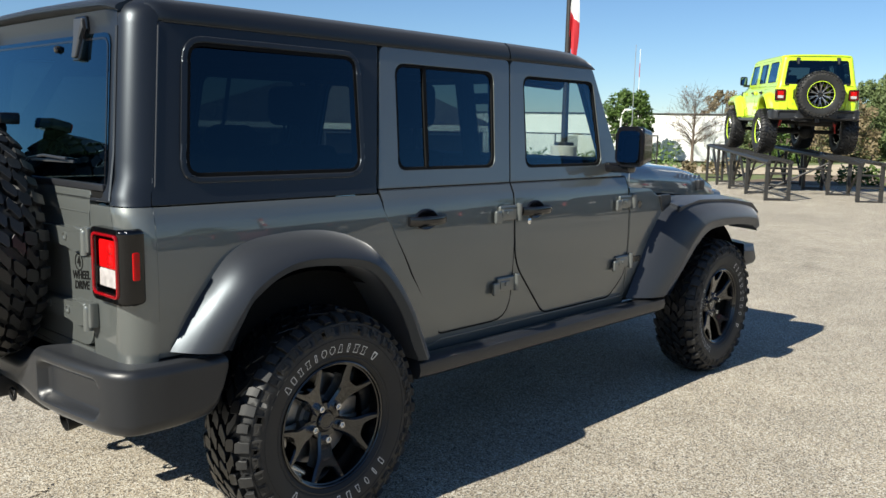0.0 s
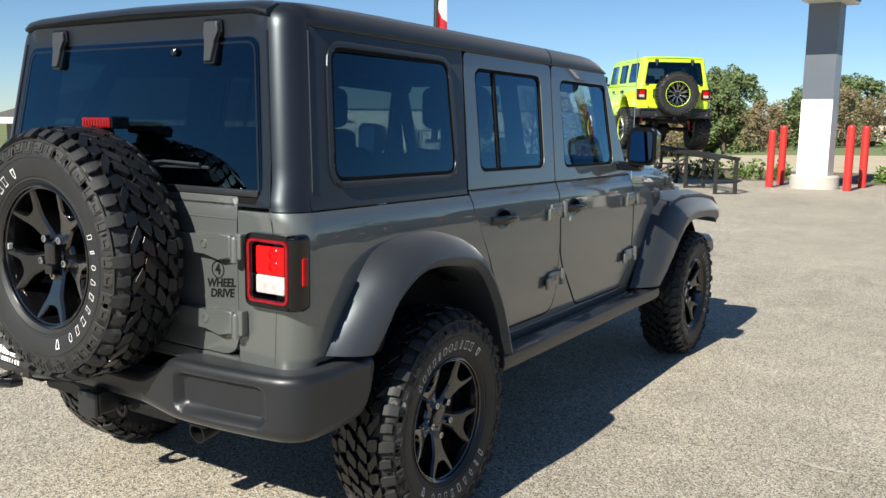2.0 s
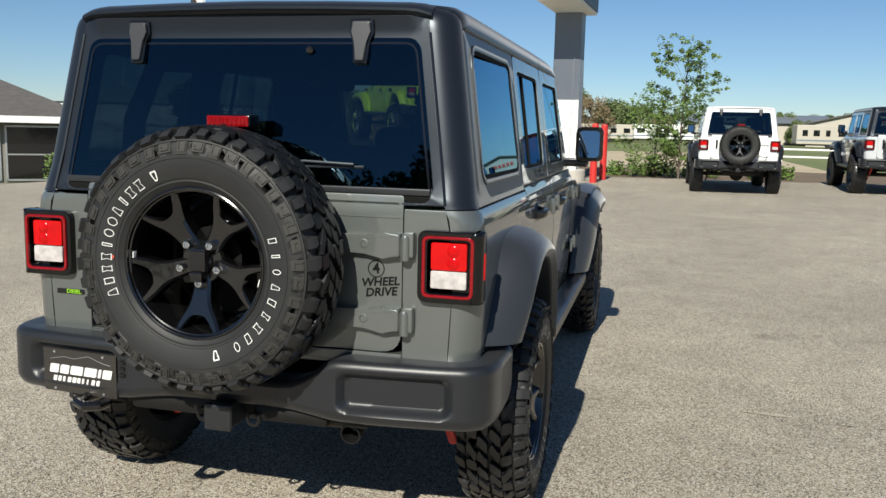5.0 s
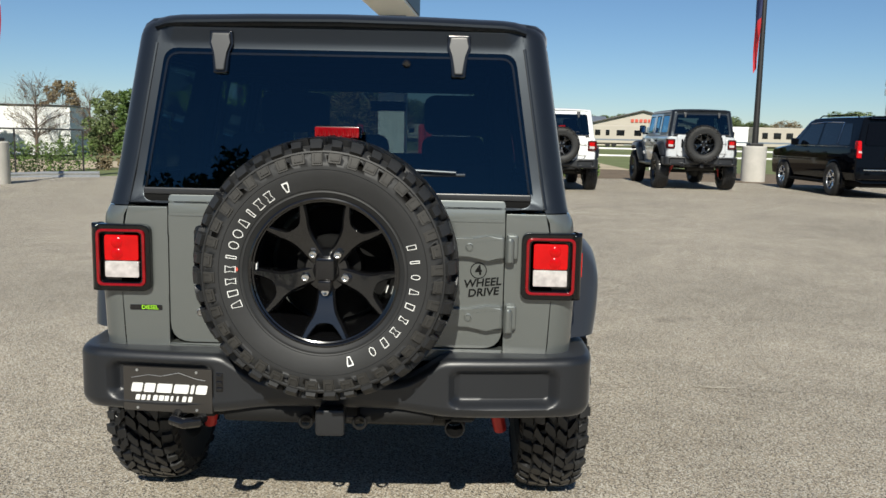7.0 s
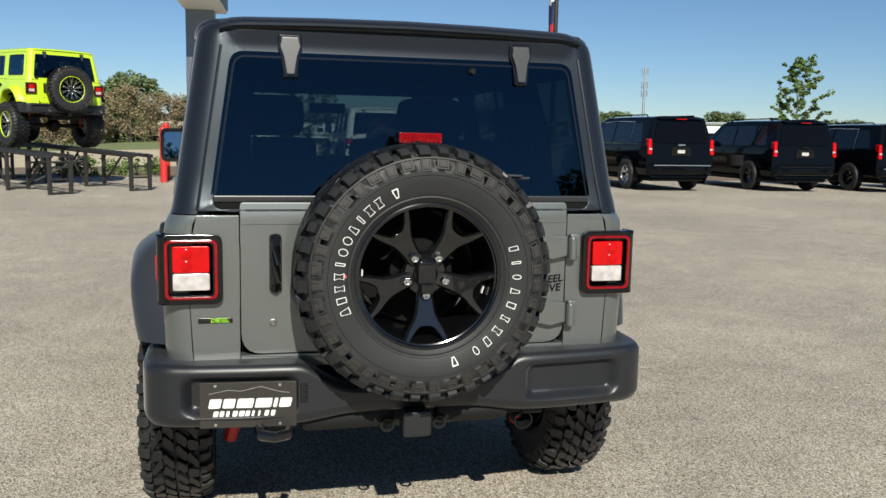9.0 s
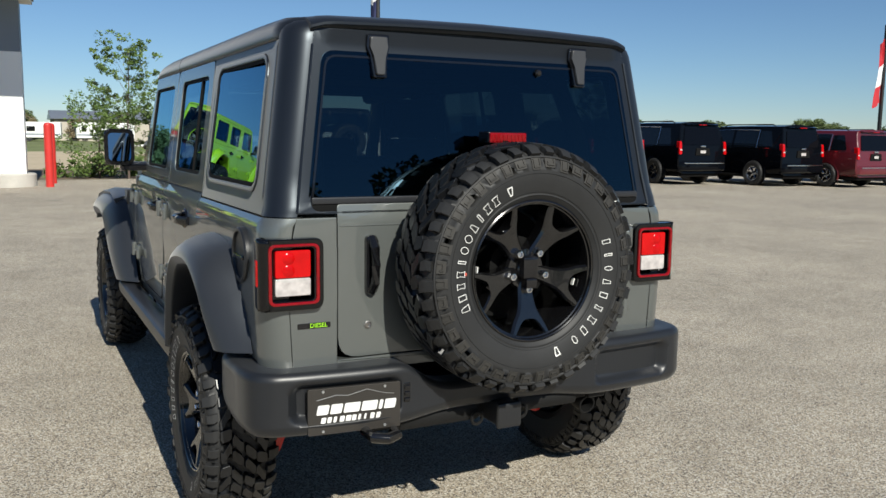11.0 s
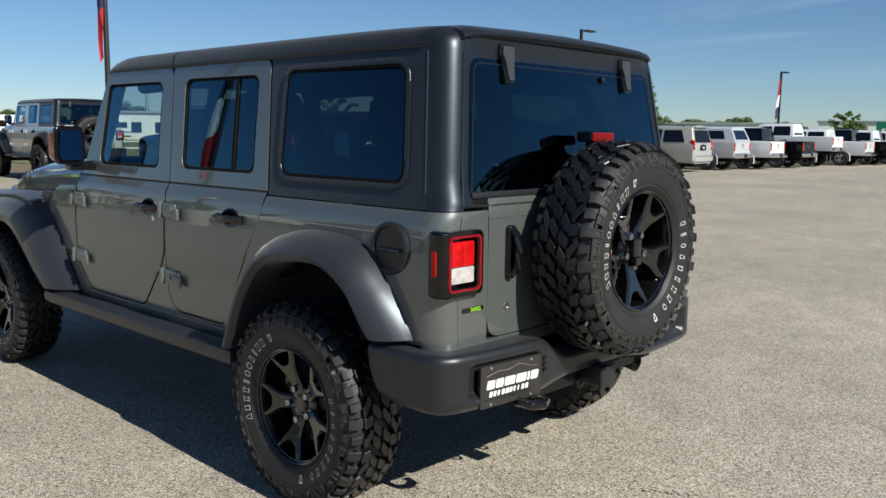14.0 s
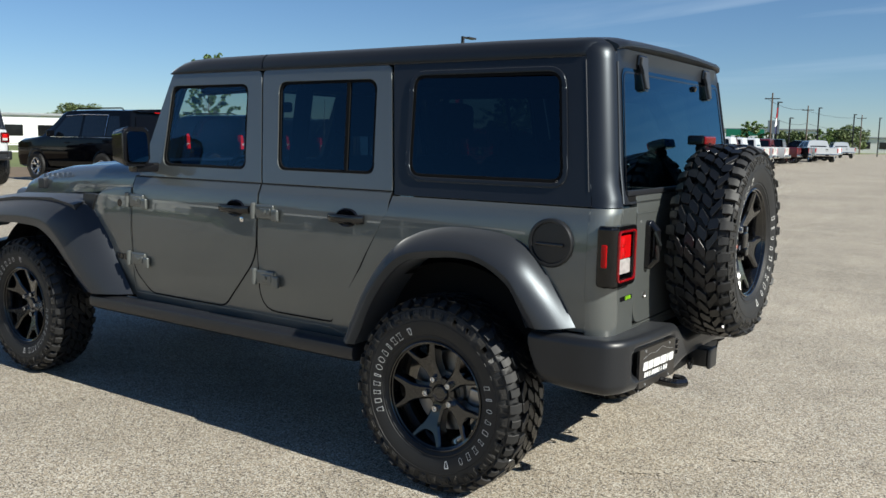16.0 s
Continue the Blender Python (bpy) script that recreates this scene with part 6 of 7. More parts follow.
    rw = rpoly([(-0.72, 1.33), (0.72, 1.33), (0.64, 1.74), (-0.64, 1.74)], 0.05, 3)
    Q("rear_window", panel(rw, lambda x, z: (x, 0.715 + float(np.interp(z, (1.3, 1.78), (0, 0.1))), z), IN_Y, 0.004, (), (), None, 0), "car_glass")
    if cap:
        st2 = [(back, [(0.95, 1.26, 0), (0.82, 1.80, 0.25), (0.75, 1.86, 0.25), (0, 1.89, 0.25)]), (0.70, [(0.95, 1.26, 0), (0.82, 1.82, 0), (0.75, 1.88, 0), (0, 1.90, 0)])]
        Q("bed_cap", car_shell(st2), paint)
        for s in (1, -1):
            bm = panel(rpoly([(-0.75, 1.36), (0.55, 1.36), (0.55, 1.72), (-0.62, 1.72)], 0.05, 3), lambda y, z: (float(np.interp(z, (1.26, 1.81), (0.955, 0.825))), y, z), IN_X, 0.004, (), (), None, 0)
            Q("cap_window", bm if s > 0 else mirror_x(bm), "car_glass")
        Q("cap_window", panel(rpoly([(-0.76, 1.34), (0.76, 1.34), (0.68, 1.74), (-0.68, 1.74)], 0.05, 3), lambda x, z: (x, back + float(np.interp(z, (1.26, 1.80), (0, 0.25))) - 0.006, z), IN_Y, 0.004, (), (), None, 0), "car_glass")
    Q("underbody", box((-0.7, back + 0.2, 0.36), (0.7, 4.2, 0.56), 0.05), "dark")
    arch_lips(root, (0.0, 3.7), 0.46, paint)
    for x, y, o in ((0.93, 0.0, OUT_R), (-0.93, 0.0, OUT_L), (0.93, 3.7, OUT_R), (-0.93, 3.7, OUT_L)):
        wheel(root, pose(x, y, 0.405 * size) @ o @ Matrix.Diagonal((size, size, 1.1, 1)), rims, 10, False, False)
    return root


# ---- ground ----
def sheet(name, xs, ys, lift, material, label):
    bm = bmesh.new()
    V = [[bm.verts.new((x, y, rise(x, y) + lift)) for y in ys] for x in xs]
    for i in range(len(xs) - 1):
        for j in range(len(ys) - 1):
            bm.faces.new((V[i][j], V[i + 1][j], V[i + 1][j + 1], V[i][j + 1]))
    return tagged(part(name, bm, material), label, "ground", kind="structure")


NEAR_X = [-30, -26] + [-24 + 1.0 * k for k in range(53)]
LOT_X = [-90, -60, -40] + NEAR_X + [34, 40, 50, 65, 90, 130, 180]
LOT_Y = [-150, -60, -30, -15, -6] + [-4 + 1.0 * k for k in range(29)]
sheet("pavement", LOT_X, LOT_Y, 0.0, "asphalt", "worn pale tan asphalt of a sales lot")
sheet("ground", [-3000, -600, -300, -200, -150, -120, -105] + [-90, -75, -60, -52, -46] + LOT_X[2:] + [600, 3000], [-3000, -600] + LOT_Y + [30, 45, 60, 68, 76, 84, 92, 100, 110, 125, 150, 200, 300, 600, 3000], -0.05, "field", "open grassy land to the horizon")
sheet("mulch_bed", [-9 + 1.0 * k for k in range(48)], [24.02, 26, 28, 32.4], -0.015, "mulch", "dry brown planting strip along the lot's edge")
sheet("gravel_road", [-40, -26] + [-24 + 2.0 * k for k in range(17)], [32.42, 44, 64], -0.02, "gravel", "pale tan gravel road beyond the lot")


def worn_mark(x, y, long, wide, turn, seed):
    """What the weather has left of a painted mark: flakes a few millimetres proud."""
    rng = random.Random(seed)
    bm = bmesh.new()
    high = 0.0
    for _ in range(int(200 * long / 0.4)):
        u, v = rng.gauss(0, 0.26) * long, rng.gauss(0, 0.25) * wide
        r = 0.0015 + 0.006 * rng.random() ** 2
        a0 = rng.random() * 6
        high += 0.00002
        bm.faces.new([bm.verts.new((u + r * (0.6 + 0.8 * rng.random()) * math.cos(a0 + k * 1.05) * 1.6, v + r * (0.6 + 0.8 * rng.random()) * math.sin(a0 + k * 1.05), high)) for k in range(6)])
    tagged(part("paint_mark", bm, "worn_paint", None, "", pose(x, y, rise(x, y) + 0.004, 0, 0, turn), smooth=False), "worn flakes of old pale paint on asphalt", "marking", kind="stuff")


for k, (x, y, long, wide, turn) in enumerate(((1.96, 1.385, 0.34, 0.045, -4), (-0.17, -0.63, 0.30, 0.05, -62), (0.28, -0.98, 0.36, 0.05, -60), (17.9, 1.8, 1.2, 0.16, -30), (3.14, 1.78, 0.14, 0.03, 20))):
    worn_mark(x, y, long, wide, turn, 300 + k)


# a hairline crack across the lot
rng = random.Random(9)
bm = bmesh.new()
prev = None
y = 1.36
for k in range(260):
    x = 0.6 + 0.05 * k
    y += rng.gauss(0, 0.006) + 0.02 * (1.38 - 0.012 * (x - 2) - y)
    w = max(0.0, 0.0010 + 0.0014 * math.sin(k * 0.21) + rng.gauss(0, 0.0009))
    here = (bm.verts.new((x, y - w, rise(x, y) + 0.003)), bm.verts.new((x, y + w, rise(x, y) + 0.003)))
    if prev and w > 0.0006:
        bm.faces.new((prev[0], here[0], here[1], prev[1]))
    prev = here
tagged(part("crack", bm, "tar", None, "", smooth=False), "thin dark crack across the worn asphalt", "crack", kind="structure")


# ---- scenery kinds ----
def leaves(bm, centre, r, n, size, rng, flat=0.8):
    """A clump of small leaves, crowded towards its skin."""
    for _ in range(n):
        d = Vector((rng.gauss(0, 1), rng.gauss(0, 1), rng.gauss(0, 1) * flat)).normalized() * r * (0.55 + 0.5 * rng.random())
        c = Vector(centre) + d
        a = Vector((rng.gauss(0, 1), rng.gauss(0, 1), rng.gauss(0, 0.6))).normalized()
        b = a.cross(Vector((rng.gauss(0, 1), rng.gauss(0, 1), rng.gauss(0, 1)))).normalized()
        s = size * (0.6 + 0.8 * rng.random())
        bm.faces.new([bm.verts.new(c + p) for p in (-a * s, b * s * 0.45, a * s, -b * s * 0.45)])


def tree(name, label, m, height, spread, seed, leaf="leaf", clumps=26, per=90, size=0.16, trunk=0.09, first=0.3, bare=False, wispy=False):
    rng = random.Random(seed)
    root = thing(name, label, "tree", m, "trees round the lot")
    wood, crown = bmesh.new(), bmesh.new()
    add_tube(wood, [(0, 0, -0.3), (0.02 * height * rng.gauss(0, 0.3), 0, height * 0.3), (0.05 * rng.gauss(0, 1), 0.05 * rng.gauss(0, 1), height * 0.62), (0.1 * rng.gauss(0, 1), 0.1, height * 0.9)], trunk, 8, trunk * 0.18)
    for k in range(clumps):
        z = height * (first + (0.97 - first) * (k + rng.random()) / clumps)
        t = (z / height - first) / (1 - first)
        w = spread * (0.35 + 1.0 * math.sin(math.pi * min(1, 0.18 + 0.80 * t)) ** 0.8) * (0.45 + 0.55 * rng.random())
        a = k * 2.4 + rng.random()
        tip = Vector((w * math.cos(a), w * math.sin(a), z))
        base = Vector((0, 0, max(height * first * 0.8, z - 0.28 * height * (0.5 + rng.random() * 0.5))))
        mid = (base + tip) / 2 + Vector((0, 0, 0.04 * height))
        add_tube(wood, [base, mid, tip], trunk * 0.30 * (1.2 - t), 5, trunk * 0.05)
        if bare:
            for _ in range(14):
                q = tip + Vector((rng.gauss(0, 1), rng.gauss(0, 1), abs(rng.gauss(0, 1)))) * spread * 0.26
                add_tube(wood, [base.lerp(tip, 0.4 + 0.6 * rng.random()), q], trunk * 0.07, 3, trunk * 0.025)
            leaves(crown, tip, spread * 0.30, per // 5, size * 0.5, rng)
        elif wispy:
            # sprays of leaves along each limb, thinning to its tip
            for f in (0.45, 0.6, 0.75, 0.88, 1.0, 1.1):
                at = mid.lerp(tip, (f - 0.4) / 0.6) + Vector((rng.gauss(0, 1), rng.gauss(0, 1), rng.gauss(0, 0.6))) * spread * 0.10
                leaves(crown, at, spread * (0.06 + 0.10 * rng.random()), int(per * (0.12 + 0.14 * rng.random())), size, rng, 0.55)
        else:
            leaves(crown, tip, spread * (0.24 + 0.16 * rng.random()), per, size, rng)
    part("trunk", wood, "bark", root)
    part("crown", crown, leaf, root, smooth=False)
    return root


def hedge(name, label, pts, high, wide, seed, leaf="leaf_young", step_len=0.35, per=45, size=0.075):
    rng = random.Random(seed)
    bm = bmesh.new()
    for (x0, y0), (x1, y1) in zip(pts, pts[1:]):
        n = max(2, int(math.hypot(x1 - x0, y1 - y0) / step_len))
        for k in range(n):
            t = k / n
            x, y = x0 + (x1 - x0) * t + rng.gauss(0, wide * 0.3), y0 + (y1 - y0) * t + rng.gauss(0, wide * 0.3)
            g = rise(x, y)
            hh = high * (0.75 + 0.35 * rng.random())
            for z in (0.25, 0.6, 0.9):
                leaves(bm, (x, y, g + hh * z), wide * 0.5, per, size, rng)
    return tagged(part(name, bm, leaf, smooth=False), label, "shrubs", kind="stuff")


def flag_pole(m, cloth, label, height=8.5, base_r=0.36, base_h=1.07, seed=1, facing=0):
    root = thing("flag_pole", label, "flag pole", m, "flag poles")
    part("base", lathe([(base_r, -0.3), (base_r, base_h - 0.03), (base_r - 0.03, base_h), (0.0005, base_h)], 32), "concrete", root, "pale cast concrete base")
    bm = box((-0.20, -0.20, base_h), (0.20, 0.20, base_h + 0.09), 0.02)
    add_tube(bm, [(0, 0, base_h), (0, 0, height * 0.5), (0, 0, height)], 0.095, 14, 0.06)
    add_box(bm, (-0.05, -0.6, height - 0.05), (0.05, 0.0, height + 0.02), 0.01)
    add_box(bm, (-0.17, -1.2, height - 0.06), (0.17, -0.5, height + 0.04), 0.02)
    part("pole", bm, "metal_dark", root)
    zt, zb = cloth[0][1], cloth[-1][2]
    for mm, z1, z0 in cloth:
        rows = []
        for j in range(7):
            z = z1 + (z0 - z1) * j / 6
            t = (zt - z) / (zt - zb)
            w = (0.05 + 0.13 * min(1, t * 1.6)) * (1 - 0.3 * max(0, t - 0.85) / 0.15)
            rows.append([(-0.09 - w * u + 0.05 * math.sin(3 * t + u * 5 + seed), 0.06 * math.sin(9 * u + 5 * t + seed), z - 0.45 * u * t) for u in (0, 0.17, 0.33, 0.5, 0.67, 0.83, 1)])
        bm = loft(rows, close_ends=False)
        bmesh.ops.solidify(bm, geom=bm.faces[:], thickness=0.004)
        part("banner", bm, mm, root, "", pose(0, 0, 0, 0, 0, facing))
    return root


def lamp_post(m, height, label="dark steel lot lamp post with one flat head", banner=True, seed=0):
    root = thing("lamp_post", label, "lamp post", m, "lot lamp posts")
    part("pole", box((-0.07, -0.07, -0.2), (0.07, 0.07, height), 0.01), "metal_dark", root)
    bm = box((0.0, -0.05, height - 0.06), (0.45, 0.05, height), 0.01)
    add_box(bm, (0.40, -0.17, height - 0.08), (1.15, 0.17, height + 0.02), 0.03)
    part("lamp_head", bm, "metal_dark", root)
    if banner:
        for k, (mm, a, b) in enumerate((("red_cloth", 0.91, 0.74), ("white_cloth", 0.74, 0.61), ("navy" if seed % 2 else "red_cloth", 0.61, 0.48))):
            rows = [[(-0.09 - 0.62 * u * (1.2 - 0.9 * (z / height)) + 0.03 * math.sin(6 * u + z), 0.06 * math.sin(7 * u + z * 2), z - 0.3 * u) for u in (0, 0.25, 0.5, 0.75, 1)] for z in [height * (a + (b - a) * j / 6) for j in range(7)]]
            bm = loft(rows, close_ends=False)
            bmesh.ops.solidify(bm, geom=bm.faces[:], thickness=0.004)
            part("banner", bm, mm, root)
    return root


def trailer(m, length, high, label, seed=0):
    """A travel trailer, broadside."""
    rng = random.Random(seed)
    root = thing("travel_trailer", label, "trailer", m, "travel trailers")
    part("body", box((-length / 2, -1.2, 0.5), (length / 2, 1.2, high), 0.12, 3), "beige" if seed % 3 == 1 else "siding", root)
    x = -length / 2 + 0.7
    while x < length / 2 - 1.2:
        w = 0.5 + 0.7 * rng.random()
        part("window", box((x, -1.23, high * 0.52), (x + w, -1.18, high * 0.78), 0.03), "gloss", root)
        x += w + 0.6 + rng.random()
    part("stripe", box((-length / 2 + 0.1, -1.215, 0.9), (length / 2 - 0.1, -1.19, 1.1), 0.01), "sign_grey", root)
    bm = bmesh.new()
    for x in (-0.5, 0.4):
        add_lathe(bm, [(0.36, -0.1), (0.36, 0.1), (0.0005, 0.1)], 18, pose(x, -1.0, 0.36, 90, 0, 0))
    part("wheels", bm, "rubber", root)
    part("chassis", box((-length / 2 - 0.8, -0.9, 0.36), (length / 2, 0.9, 0.55), 0.03), "dark", root)
    return root


def ramp_deck():
    """Open steel display ramp: two channel tracks on braced legs; the track's low end at the origin, rising along +y."""
    root = thing("display_ramp", "black steel display ramp of two tracks on braced legs", "ramp")
    L, z0, z1, gap = 8.2, 0.86, 1.06, 1.70
    zt = lambda y: z0 + (z1 - z0) * y / L
    for x in (0.0, gap):
        bm = bmesh.new()
        for dx in (-0.21, 0.21):
            add_tube(bm, [(x + dx, -0.05, zt(0) - 0.05), (x + dx, L, zt(L) - 0.05)], 0.045, 6)
        for k in range(28):
            y = 0.1 + k * (L - 0.2) / 27
            add_box(bm, (x - 0.21, y - 0.05, zt(y) - 0.03), (x + 0.21, y + 0.05, zt(y)), 0.004, 1)
        part("track", bm, "metal_dark", root)
        for y in (0.05, 2.1, 4.2, 6.2, 8.1):
            bm = bmesh.new()
            for dx in (-0.21, 0.21):
                add_box(bm, (x + dx - 0.035, y - 0.035, -0.15), (x + dx + 0.035, y + 0.035, zt(y) - 0.03), 0.004, 1)
            add_box(bm, (x - 0.2, y - 0.025, 0.0), (x + 0.2, y + 0.025, 0.05), 0.004, 1)
            if y < 1:
                for z in (0.30, 0.56):
                    add_box(bm, (x - 0.2, y - 0.02, z), (x + 0.2, y + 0.02, z + 0.04), 0.004, 1)
            part("leg_frame", bm, "metal_dark", root)
        for y in (2.1, 4.2, 6.2):
            part("brace", tube([(x + 0.21, y - 0.9, zt(y) - 0.1), (x + 0.21, y + 0.02, 0.06)], 0.028, 6), "metal_dark", root)
            part("brace", tube([(x - 0.21, y + 0.9, zt(y) - 0.1), (x - 0.21, y - 0.02, 0.06)], 0.028, 6), "metal_dark", root)
    for y in (2.1, 6.2):
        part("cross_tie", tube([(0.2, y, 0.08), (gap - 0.2, y, zt(y) - 0.15)], 0.028, 6), "metal_dark", root)
        part("cross_tie", tube([(0.2, y, 0.60), (gap - 0.2, y, 0.60)], 0.028, 6), "metal_dark", root)
    return root


# ---- the vehicle that the camera walks round ----
off_roader("off_roader", "grey four-door off-roader with a dark hardtop on worn asphalt", pose(0, 0, 0), hero=True, spokes=(-4.4, -12.5, 40, 160, 0), rolls=(-60, 0, 40, 160, 0))


# ---- things on and round the lot ----
def ground_pose(x, y, turn=0.0, dz=0.0):
    return pose(x, y, rise(x, y) + dz, 0, 0, turn)


def lot_pose(x, y, turn=0.0, size=1.0, tall=None):
    """Stand a thing of the near lot; the plan was drawn a tenth too small."""
    k = float(np.interp(x, (12, 30), (1.10, 1.0)))
    cx, cy = float(np.interp(x, (-1, 3, 9, 15), (2.0, 1.0, -0.3, -0.6))), float(np.interp(x, (-1, 9), (-2.9, -3.45)))
    return ground_pose(cx + (x - cx) * k, cy + (y - cy) * k, turn) @ Matrix.Diagonal((size, size, size if tall is None else tall, 1))


# the ramp and the lime off-roader on it
ramp = ramp_deck()
ramp.matrix_basis = lot_pose(-3.6, 14.75, 34.0, 1.10, 1.02)
off_roader("off_roader", "lime green lifted four-door off-roader on a black display ramp", pose(-4.95, 19.85, 0.955, 1.3, 0, 36.0) @ Matrix.Diagonal((1.17, 1.17, 1.17, 1)), "lime", "lime", "lime", 1.17, 1.32, 0.13, "lime")
off_roader("off_roader", "white four-door off-roader with a white hardtop, parked tail outwards", lot_pose(2.85, 16.42, 0, 1.10), "white", "white", "plastic", 1.0, 1.0, 0.0, "black")
off_roader("off_roader", "silver four-door off-roader with a black hardtop and big tyres", lot_pose(6.25, 17.5, -2, 1.10), "silver", "top", "plastic", 1.09, 1.2, 0.03, "black")
# the sales row
suv(lot_pose(10.18, 16.75, 2, 1.02, 1.08), rims="chrome")
suv(lot_pose(13.95, 17.05, -1, 1.02, 1.08), rims="dark", bright=False)
suv(lot_pose(17.4, 17.4, 0, 1.02, 1.07), rims="dark")
suv(lot_pose(20.5, 16.4, 2, 1.01, 1.05), rims="chrome")
suv(ground_pose(23.9, 16.5, 3), "maroon", "chrome", "maroon full-size SUV parked tail outwards")
suv(ground_pose(27.0, 16.3, 4), "black_paint", "chrome", "glossy black luxury SUV with tall tail lamps")
suv(ground_pose(30.2, 15.5, 5), "pewter", "chrome", "pewter long-wheelbase SUV parked tail outwards", 0.35)
pickup(ground_pose(33.4, 15.0, 5), "silver", "chrome", "silver pickup truck with a matching bed cap", 0, 1.0, True)
for k, (x, y, c, lift, sz) in enumerate(((36.0, 14.5, "white", 0, 1.0), (38.9, 14.2, "black_paint", 0, 1.0), (41.9, 13.9, "white", 0.2, 1.12), (45.2, 13.4, "white", 0.0, 1.0), (47.8, 13.0, "black_paint", 0, 1.0), (50.4, 12.7, "white", 0, 1.0), (53.2, 13.4, "maroon", 0, 1.0), (56.2, 13.6, "white", 0, 1.0), (59.5, 13.6, "white", 0, 1.0), (63.0, 14.6, "white", 0, 1.0), (66.0, 14.2, "maroon", 0, 1.0), (69.0, 14.0, "black_paint", 0, 1.0))):
    word = {"white": "white", "black_paint": "black", "maroon": "dark red"}[c]
    pickup(ground_pose(x, y, 5), c, "chrome" if k % 2 else "dark", word + (" lifted" if lift else "") + " crew-cab pickup truck parked in the sales row", lift, sz)
for x, y, c, word, turn in ((77, 13.5, "silver", "silver", -58), (84, 15, "black_paint", "black", -20), (92, 16, "white", "white", -20), (108, 17, "silver", "silver", -62), (115, 22, "white", "white", -30)):
    pickup(ground_pose(x, y, turn), c, "chrome", word + " pickup truck parked far along the lot")
# the sign column, its base and bollards
col = thing("sign_column", "square sign column, white below and dark grey above", "sign column", lot_pose(-1.03, 19.1, -4, 1.10))
part("base", lathe([(0.54, -0.3), (0.54, 0.28), (0.51, 0.31), (0.0005, 0.31)], 40), "concrete", col, "round pale concrete base")
part("lower_shaft", box((-0.34, -0.30, 0.30), (0.34, 0.30, 3.06), 0.006), "siding", col, "white clad lower shaft")
part("upper_shaft", box((-0.335, -0.295, 3.062), (0.335, 0.295, 4.2), 0.006), "sign_grey", col, "blue-grey clad upper shaft")
part("sign_box", box((-0.37, -3.2, 4.2), (0.60, 0.40, 6.6), 0.02), "siding", col, "white sign box")
part("sign_side", box((0.603, -3.15, 4.26), (0.63, 0.35, 6.6), 0.005), "metal_dark", col, "black sign face")
one = thing("bollard", "red painted steel bollard with a rounded top", "bollard", lot_pose(-1.97, 18.8, 0, 1.08), "red bollards")
part("post", lathe([(0.085, -0.2), (0.085, 1.32), (0.07, 1.365), (0.04, 1.385), (0.0005, 1.39)], 20), "red_paint", one)
for x, y in ((-2.0, 20.25), (-0.26, 18.5), (-0.13, 20.0)):
    copy_thing(one, lot_pose(x, y, 0, 1.08))
# flag poles and lamp posts
flag_pole(lot_pose(9.6, 23.0, 0, 1.10), (("red_cloth", 7.4, 6.5), ("white_cloth", 6.5, 5.6), ("navy", 5.6, 4.9), ("red_cloth", 4.9, 3.7)), "dark pole with a red, white and navy banner", seed=1)
flag_pole(lot_pose(-10.85, 17.8, 0, 1.10), (("red_cloth", 7.4, 6.6), ("navy", 6.6, 5.7), ("white_cloth", 5.7, 4.7), ("red_cloth", 4.7, 3.8)), "dark pole with a red, navy and white banner on concrete", seed=4, facing=180)
lamp_post(ground_pose(36.6, 24.6), 7.1, seed=0)
lamp_post(ground_pose(62, 24), 6.3, seed=1)
lamp_post(ground_pose(88, 20), 5.8, seed=1)
for x, y, h in ((108, 20, 6), (120, 18, 5.6), (135, 17, 5.6), (98, 21, 4.5)):
    lamp_post(ground_pose(x, y), h, banner=False)
# young trees
tree("young_tree", "slender young tree with light green leaves", lot_pose(1.8, 21.6, 0, 1.10), 3.95, 0.95, 3, "leaf_young", 46, 190, 0.040, 0.032, 0.10, wispy=True)
tree("leafy_bush", "broad yellowish-green bush beside a young tree", lot_pose(1.15, 22.4, 0, 1.10), 2.35, 0.80, 13, "leaf_young", 24, 120, 0.045, 0.03, 0.08)
tree("young_tree", "slender young tree with light green leaves", ground_pose(26.0, 33.0), 5.7, 1.05, 5, "leaf_young", 40, 150, 0.085, 0.05, 0.22, wispy=True)
tree("young_tree", "leafy young tree behind the sales row", ground_pose(40.0, 23.2), 4.7, 1.5, 8, "leaf_young", 48, 260, 0.062, 0.06, 0.25, wispy=True)
tree("young_tree", "leafy young tree behind the sales row", ground_pose(66, 20.5), 3.4, 1.1, 9, "leaf_young", 26, 110, 0.11, 0.06, 0.2, wispy=True)
tree("young_tree", "leafy young tree behind the sales row", ground_pose(88, 22.5), 3.8, 1.3, 10, "leaf_young", 26, 110, 0.13, 0.06, 0.2, wispy=True)
tree("young_tree", "leafy young tree behind the sales row", ground_pose(112, 20.0), 3.6, 1.3, 11, "leaf_young", 26, 110, 0.14, 0.06, 0.2, wispy=True)


def far_pose(bearing, away, turn=0.0):
    """A place beyond the highway by its bearing from the lot's middle, in degrees east of the vehicle's nose."""
    return ground_pose(1.5 + away * math.sin(radians(bearing)), -2.7 + away * math.cos(radians(bearing)), turn)


